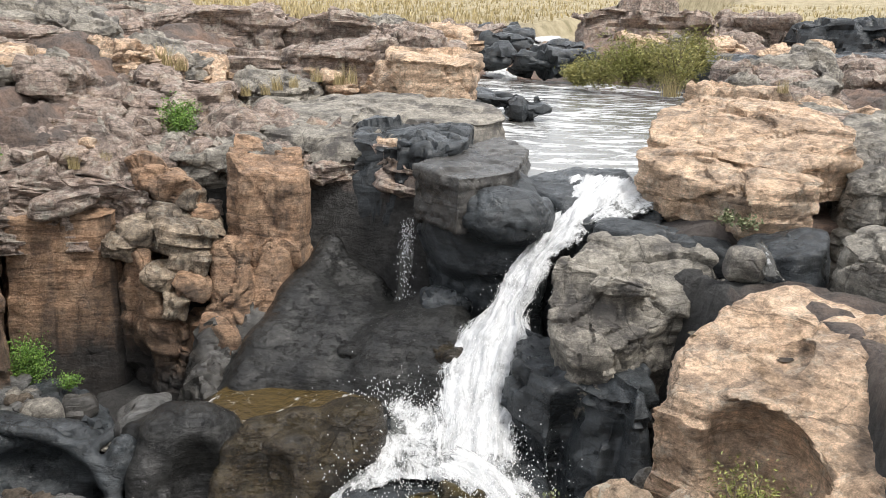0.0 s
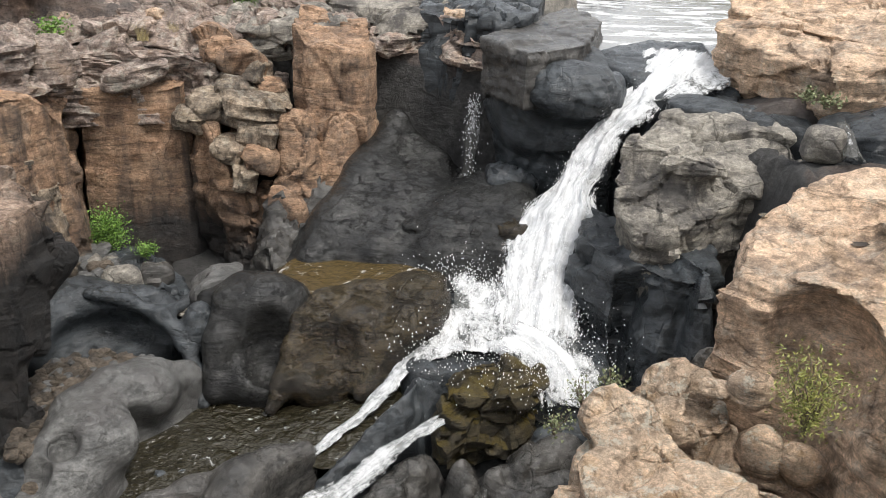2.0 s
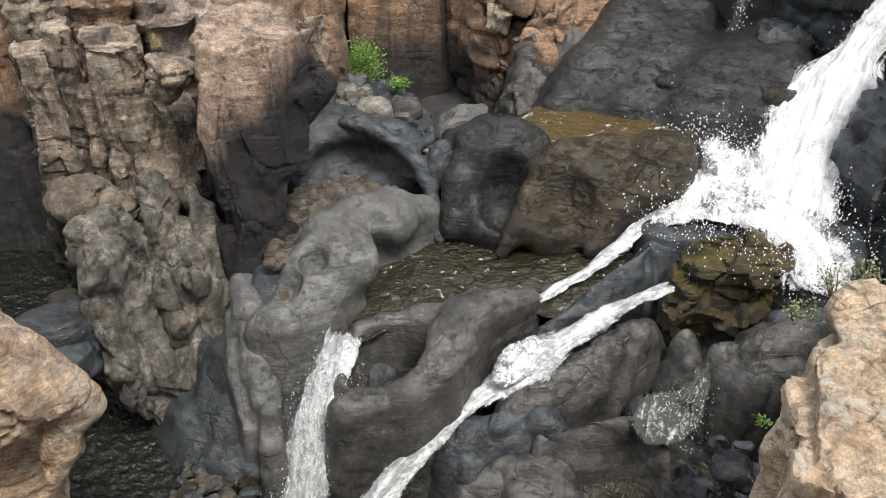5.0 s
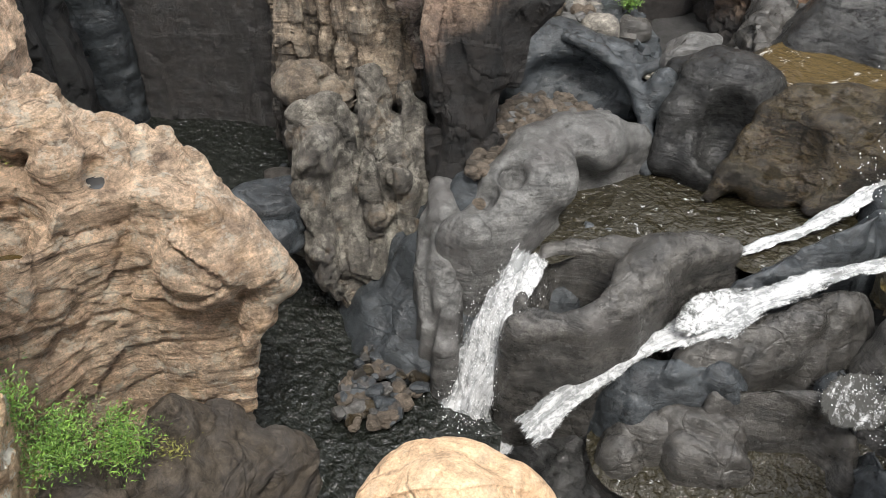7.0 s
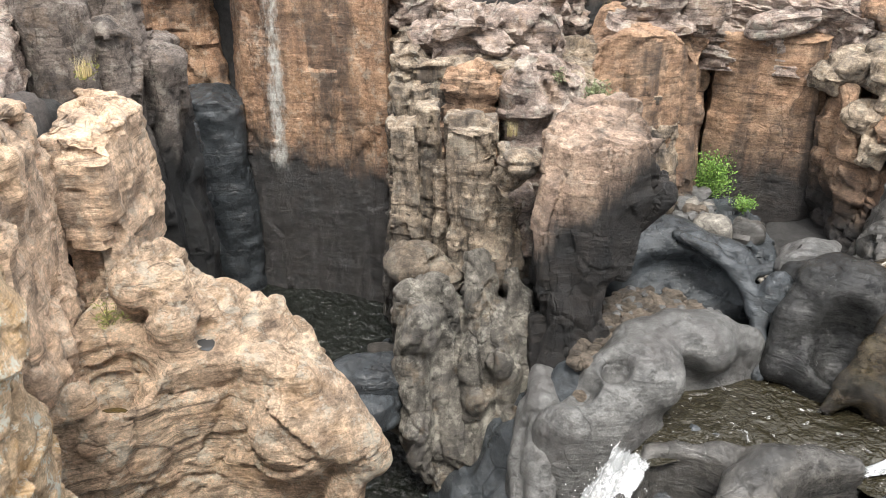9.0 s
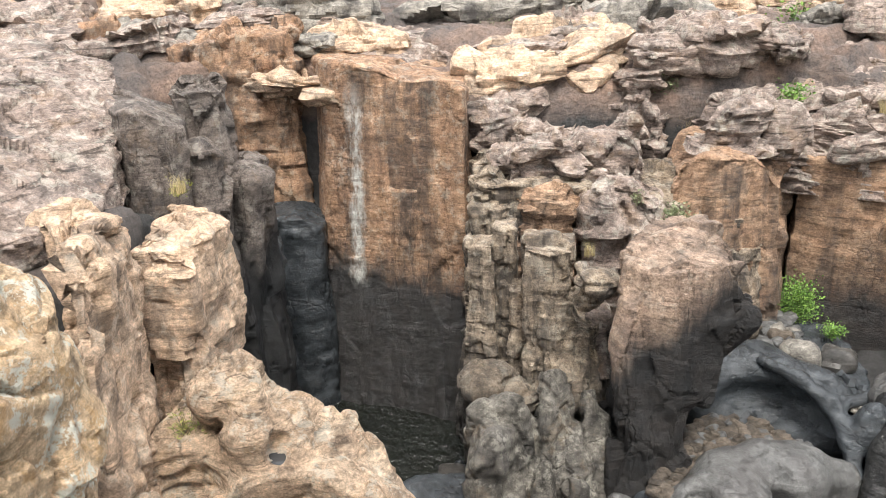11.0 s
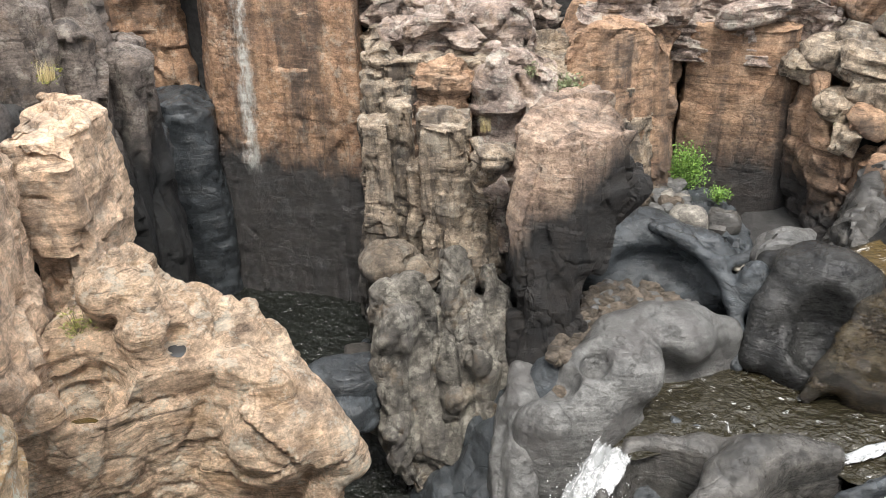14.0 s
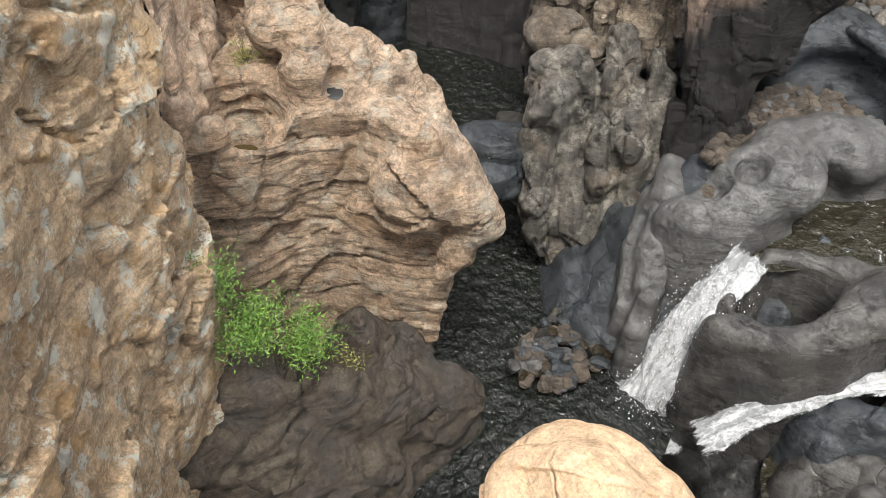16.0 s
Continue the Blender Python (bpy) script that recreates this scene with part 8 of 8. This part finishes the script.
shrub("shrub", (1.53, 8.70, 3.98), 0.25, 0.35, 200, 0.045, M_SAGE, "sparse grey-green twiggy shrub", seed=13)
shrub("shrub", (0.91, 8.59, 3.45), 0.3, 0.35, 160, 0.045, M_SAGE, "sparse grey-green twiggy shrub", seed=14)
shrub("shrub", (1.23, 8.75, 3.76), 0.2, 0.5, 120, 0.04, M_SAGE, "sparse grey-green twiggy shrub", seed=15)
shrub("shrub", (7.64, 40.28, 6.89), 1.3, 1.6, 2600, 0.2, M_REED, "tall yellow-green reeds and willow beside the river", seed=20, narrow=0.12, stems=30, group="reeds beside the river")
shrub("shrub", (8.90, 40.02, 6.91), 1.4, 2.6, 2600, 0.2, M_YELLOW, "tall yellow-green reeds and willow beside the river", seed=21, narrow=0.12, stems=30, group="reeds beside the river")
shrub("shrub", (9.89, 39.79, 7.01), 1.3, 2.2, 2600, 0.2, M_REED, "tall yellow-green reeds and willow beside the river", seed=22, narrow=0.12, stems=30, group="reeds beside the river")
shrub("shrub", (10.50, 38.08, 6.79), 1.2, 2.8, 2600, 0.2, M_REED, "tall yellow-green reeds and willow beside the river", seed=23, narrow=0.12, stems=30, group="reeds beside the river")
shrub("shrub", (11.83, 40.30, 7.31), 1, 2.4, 2600, 0.2, M_REED, "tall yellow-green reeds and willow beside the river", seed=24, narrow=0.12, stems=30, group="reeds beside the river")
shrub("shrub", (7.04, 41.41, 6.84), 0.9, 1, 2600, 0.2, M_REED, "tall yellow-green reeds and willow beside the river", seed=25, narrow=0.12, stems=30, group="reeds beside the river")
shrub("shrub", (4.81, 13.47, 6.50), 0.2, 0.25, 160, 0.06, M_SAGE, "small green plant under the orange slab", seed=30)
shrub("shrub", (5.03, 13.17, 6.49), 0.25, 0.2, 160, 0.06, M_SAGE, "small green plant under the orange slab", seed=31)
shrub("shrub", (-7.68, 11.20, 5.40), 0.22, 0.3, 200, 0.055, M_SAGE, "small grey-green succulent on the cliff edge", seed=32)
shrub("shrub", (-8.48, 11.36, 5.44), 0.12, 0.3, 90, 0.05, M_SAGE, "small grey-green succulent on the cliff edge", seed=33)
shrub("shrub", (-7.30, 11.10, 5.46), 0.25, 0.15, 110, 0.05, M_SAGE, "small grey-green succulent on the pinnacle", seed=34)
shrub("shrub", (-8.30, 3.35, 4.50), 0.2, 0.45, 170, 0.055, M_YELLOW, "sparse yellow-green shrub in the crack behind the horn", seed=35, narrow=0.16)
shrub("shrub", (-12.03, 5.14, 6.19), 0.2, 0.25, 130, 0.05, M_YELLOW, "sparse yellow-green shrub on the slab", seed=36)
shrub("shrub", (-16.16, 15.49, 7.30), 0.7, 0.7, 500, 0.09, M_SAGE, "grey-green shrub on the upper slope", seed=37)
shrub("shrub", (-12.89, 19.56, 7.12), 0.5, 0.7, 400, 0.09, M_LEAF, "green shrub on the upper slope", seed=38)
shrub("shrub", (-10.92, 15.33, 6.48), 0.4, 0.5, 300, 0.07, M_SAGE, "grey-green shrub between the ledges", seed=39)
shrub("shrub", (-10.65, 19.75, 7.22), 0.6, 1, 600, 0.09, M_LEAF, "green shrub on the upper slope", seed=40)
shrub("shrub", (-8.66, 16.27, 6.49), 0.5, 0.3, 300, 0.07, M_LEAF, "green shrub above the cleft", seed=41)
shrub("shrub", (0.85, 8.13, 2.21), 0.1, 0.15, 70, 0.05, M_LEAF, "tiny green plant among dark rubble", seed=42)
TUFTS = [grass_mesh("grass_tuft", 90, 1.0, 0.35, M_STRAW, 50 + k) for k in range(3)]
tagged(new("grass_tuft", TUFTS[2]), "tuft of dry yellow grass between the rocks", "grass", "dry grass tufts").matrix_world = pose(-10.44, 15.42, 5.66, 0, 0, 20) @ Matrix.Diagonal((0.5, 0.5, 0.5, 1))
tagged(new("grass_tuft", TUFTS[1]), "tuft of dry yellow grass between the rocks", "grass", "dry grass tufts").matrix_world = pose(-14.09, 17.43, 7.51, 0, 0, 190) @ Matrix.Diagonal((0.6, 0.6, 0.6, 1))
tagged(new("grass_tuft", TUFTS[1]), "tuft of dry yellow grass between the rocks", "grass", "dry grass tufts").matrix_world = pose(-14.39, 17.17, 7.45, 0, 0, 340) @ Matrix.Diagonal((0.6, 0.6, 0.6, 1))
tagged(new("grass_tuft", TUFTS[2]), "tuft of dry yellow grass between the rocks", "grass", "dry grass tufts").matrix_world = pose(-14.31, 18.54, 7.55, 0, 0, 110) @ Matrix.Diagonal((0.6, 0.6, 0.6, 1))
tagged(new("grass_tuft", TUFTS[2]), "tuft of dry yellow grass between the rocks", "grass", "dry grass tufts").matrix_world = pose(-11.27, 18.23, 7.08, 0, 0, 290) @ Matrix.Diagonal((0.6, 0.6, 0.6, 1))
tagged(new("grass_tuft", TUFTS[1]), "tuft of dry yellow grass between the rocks", "grass", "dry grass tufts").matrix_world = pose(-11.07, 17.76, 6.77, 0, 0, 220) @ Matrix.Diagonal((0.5, 0.5, 0.5, 1))
tagged(new("grass_tuft", TUFTS[1]), "tuft of dry yellow grass between the rocks", "grass", "dry grass tufts").matrix_world = pose(-12.46, 15.53, 6.65, 0, 0, 190) @ Matrix.Diagonal((0.4, 0.4, 0.4, 1))
tagged(new("grass_tuft", TUFTS[1]), "tuft of dry yellow grass between the rocks", "grass", "dry grass tufts").matrix_world = pose(-11.94, 14.41, 6.13, 0, 0, 340) @ Matrix.Diagonal((0.3, 0.3, 0.3, 1))
tagged(new("grass_tuft", TUFTS[2]), "tuft of dry yellow grass between the rocks", "grass", "dry grass tufts").matrix_world = pose(-7.54, 24.36, 7.95, 0, 0, 230) @ Matrix.Diagonal((0.7, 0.7, 0.7, 1))
tagged(new("grass_tuft", TUFTS[2]), "tuft of dry yellow grass between the rocks", "grass", "dry grass tufts").matrix_world = pose(-6.97, 24.01, 7.89, 0, 0, 80) @ Matrix.Diagonal((0.5, 0.5, 0.5, 1))
tagged(new("grass_tuft", TUFTS[2]), "tuft of dry yellow grass between the rocks", "grass", "dry grass tufts").matrix_world = pose(-2.45, 25.38, 7.61, 0, 0, 20) @ Matrix.Diagonal((0.6, 0.6, 0.6, 1))
tagged(new("grass_tuft", TUFTS[0]), "tuft of dry yellow grass between the rocks", "grass", "dry grass tufts").matrix_world = pose(-2.78, 25.35, 7.57, 0, 0, 240) @ Matrix.Diagonal((0.5, 0.5, 0.5, 1))
tagged(new("grass_tuft", TUFTS[1]), "tuft of dry yellow grass between the rocks", "grass", "dry grass tufts").matrix_world = pose(-4.45, 24.60, 7.40, 0, 0, 190) @ Matrix.Diagonal((0.5, 0.5, 0.5, 1))
tagged(new("grass_tuft", TUFTS[2]), "tuft of dry yellow grass between the rocks", "grass", "dry grass tufts").matrix_world = pose(-4.67, 24.05, 7.31, 0, 0, 50) @ Matrix.Diagonal((0.4, 0.4, 0.4, 1))
tagged(new("grass_tuft", TUFTS[1]), "tuft of dry yellow grass between the rocks", "grass", "dry grass tufts").matrix_world = pose(-4.02, 24.88, 7.47, 0, 0, 40) @ Matrix.Diagonal((0.4, 0.4, 0.4, 1))
tagged(new("grass_tuft", TUFTS[0]), "tuft of dry yellow grass between the rocks", "grass", "dry grass tufts").matrix_world = pose(-12.16, 28.52, 8.42, 0, 0, 15) @ Matrix.Diagonal((1.3, 1.3, 1.3, 1))
tagged(new("grass_tuft", TUFTS[1]), "tuft of dry yellow grass between the rocks", "grass", "dry grass tufts").matrix_world = pose(-11.64, 27.65, 8.11, 0, 0, 85) @ Matrix.Diagonal((1, 1, 1, 1))
tagged(new("grass_tuft", TUFTS[0]), "tuft of dry yellow grass between the rocks", "grass", "dry grass tufts").matrix_world = pose(-13.55, 31.18, 8.89, 0, 0, 270) @ Matrix.Diagonal((1.2, 1.2, 1.2, 1))
tagged(new("grass_tuft", TUFTS[1]), "tuft of dry yellow grass between the rocks", "grass", "dry grass tufts").matrix_world = pose(-7.14, 16.96, 6.34, 0, 0, 190) @ Matrix.Diagonal((0.35, 0.35, 0.35, 1))
tagged(new("grass_tuft", TUFTS[1]), "tuft of dry yellow grass between the rocks", "grass", "dry grass tufts").matrix_world = pose(-6.59, 17.29, 6.42, 0, 0, 250) @ Matrix.Diagonal((0.3, 0.3, 0.3, 1))
tagged(new("grass_tuft", TUFTS[0]), "tuft of dry yellow grass between the rocks", "grass", "dry grass tufts").matrix_world = pose(10.13, 37.14, 6.69, 0, 0, 15) @ Matrix.Diagonal((1.2, 1.2, 1.2, 1))
tagged(new("grass_tuft", TUFTS[2]), "tuft of dry yellow grass between the rocks", "grass", "dry grass tufts").matrix_world = pose(13.21, 39.87, 7.77, 0, 0, 320) @ Matrix.Diagonal((0.9, 0.9, 0.9, 1))
tagged(new("grass_tuft", TUFTS[2]), "tuft of dry yellow grass between the rocks", "grass", "dry grass tufts").matrix_world = pose(7.86, 19.47, 8.21, 0, 0, 335) @ Matrix.Diagonal((0.35, 0.35, 0.35, 1))
tagged(new("grass_tuft", TUFTS[2]), "tuft of dry yellow grass between the rocks", "grass", "dry grass tufts").matrix_world = pose(-3.49, 25.76, 7.59, 0, 0, 320) @ Matrix.Diagonal((0.5, 0.5, 0.5, 1))
tagged(new("grass_tuft", TUFTS[2]), "tuft of dry yellow grass between the rocks", "grass", "dry grass tufts").matrix_world = pose(-8.75, 10.50, 4.72, 0, 0, 215) @ Matrix.Diagonal((0.25, 0.25, 0.25, 1))
tagged(new("grass_tuft", TUFTS[0]), "tuft of dry yellow grass between the rocks", "grass", "dry grass tufts").matrix_world = pose(-11.83, 5.04, 6.30, 0, 0, 330) @ Matrix.Diagonal((0.3, 0.3, 0.3, 1))
tagged(new("grass_tuft", TUFTS[0]), "tuft of dry yellow grass between the rocks", "grass", "dry grass tufts").matrix_world = pose(-5.09, 23.45, 7.31, 0, 0, 165) @ Matrix.Diagonal((0.4, 0.4, 0.4, 1))


def far_grass():
    """Dry grass of the plain upstream, too fine to count."""
    rnd = random.Random(77)
    pts, faces = [], []
    for _ in range(26000):
        far = 62 + 80 * rnd.random() ** 1.6
        yaw = radians(rnd.uniform(-32, 75))
        x, y = -far * math.sin(yaw), far * math.cos(yaw)
        if abs(x - float(river_line(np.array(y)))) < 7 and y < 100:
            continue
        pts.append((x, y, 0))
    z = ground_height(np.array([p[0] for p in pts]), np.array([p[1] for p in pts]))
    out = []
    for (x, y, _), h in zip(pts, z):
        tall, a = rnd.uniform(0.25, 0.7), rnd.uniform(0, 6.28)
        w, b = rnd.uniform(0.05, 0.16), len(out)
        out += [(x - w * math.cos(a), y - w * math.sin(a), h - 0.05), (x + w * math.cos(a), y + w * math.sin(a), h - 0.05), (x + rnd.uniform(-0.2, 0.2), y + rnd.uniform(-0.2, 0.2), h + tall)]
        faces.append((b, b + 1, b + 2))
    me = bpy.data.meshes.new("grass")
    me.from_pydata(out, [], faces)
    me.materials.append(M_STRAW)
    tagged(new("grass", me), "dry yellow grass on the plain upstream", "grass", kind="stuff")


far_grass()

# ---- small pools on the rocks ----
sheet("rain_pool", [(4.23, 9.21, 6.05), (4.19, 9.32, 6.05), (4.02, 9.38, 6.05), (3.85, 9.36, 6.05), (3.74, 9.27, 6.05), (3.77, 9.15, 6.05), (3.84, 9.06, 6.05), (4.02, 9.04, 6.05), (4.16, 9.1, 6.05)], M_SHELF, "brown rain pool on the pink hump", wave=0.001, step=0.04)
sheet("rain_pool", [(4.14, 8.88, 6.04), (4.09, 8.9, 6.04), (3.98, 8.86, 6.04), (3.89, 8.79, 6.04), (3.85, 8.71, 6.04), (3.9, 8.68, 6.04), (3.96, 8.67, 6.04), (4.07, 8.73, 6.04), (4.13, 8.81, 6.04)], M_SKYPOOL, "rain pool mirroring the pale sky", wave=0.001, step=0.04)
sheet("rain_pool", [(3.36, 9.56, 6.01), (3.34, 9.61, 6.01), (3.26, 9.64, 6.01), (3.18, 9.63, 6.01), (3.12, 9.59, 6.01), (3.14, 9.53, 6.01), (3.17, 9.49, 6.01), (3.26, 9.48, 6.01), (3.33, 9.51, 6.01)], M_SHELF, "little brown rain pool on the hump", wave=0.001, step=0.03)
sheet("rain_pool", [(-7.44, 3.85, 4.51), (-7.42, 4.01, 4.49), (-7.33, 4.07, 4.44), (-7.23, 3.94, 4.43), (-7.29, 3.82, 4.48)], M_SKYPOOL, "tiny puddle on the horn mirroring the sky", wave=0.001, step=0.02)
sheet("rain_pool", [(-7.93, 2.88, 3.88), (-7.85, 3.12, 3.83), (-7.58, 3.14, 3.80), (-7.63, 2.82, 3.93)], M_SHELF, "brown puddle in the notch of the horn", wave=0.001, step=0.03)
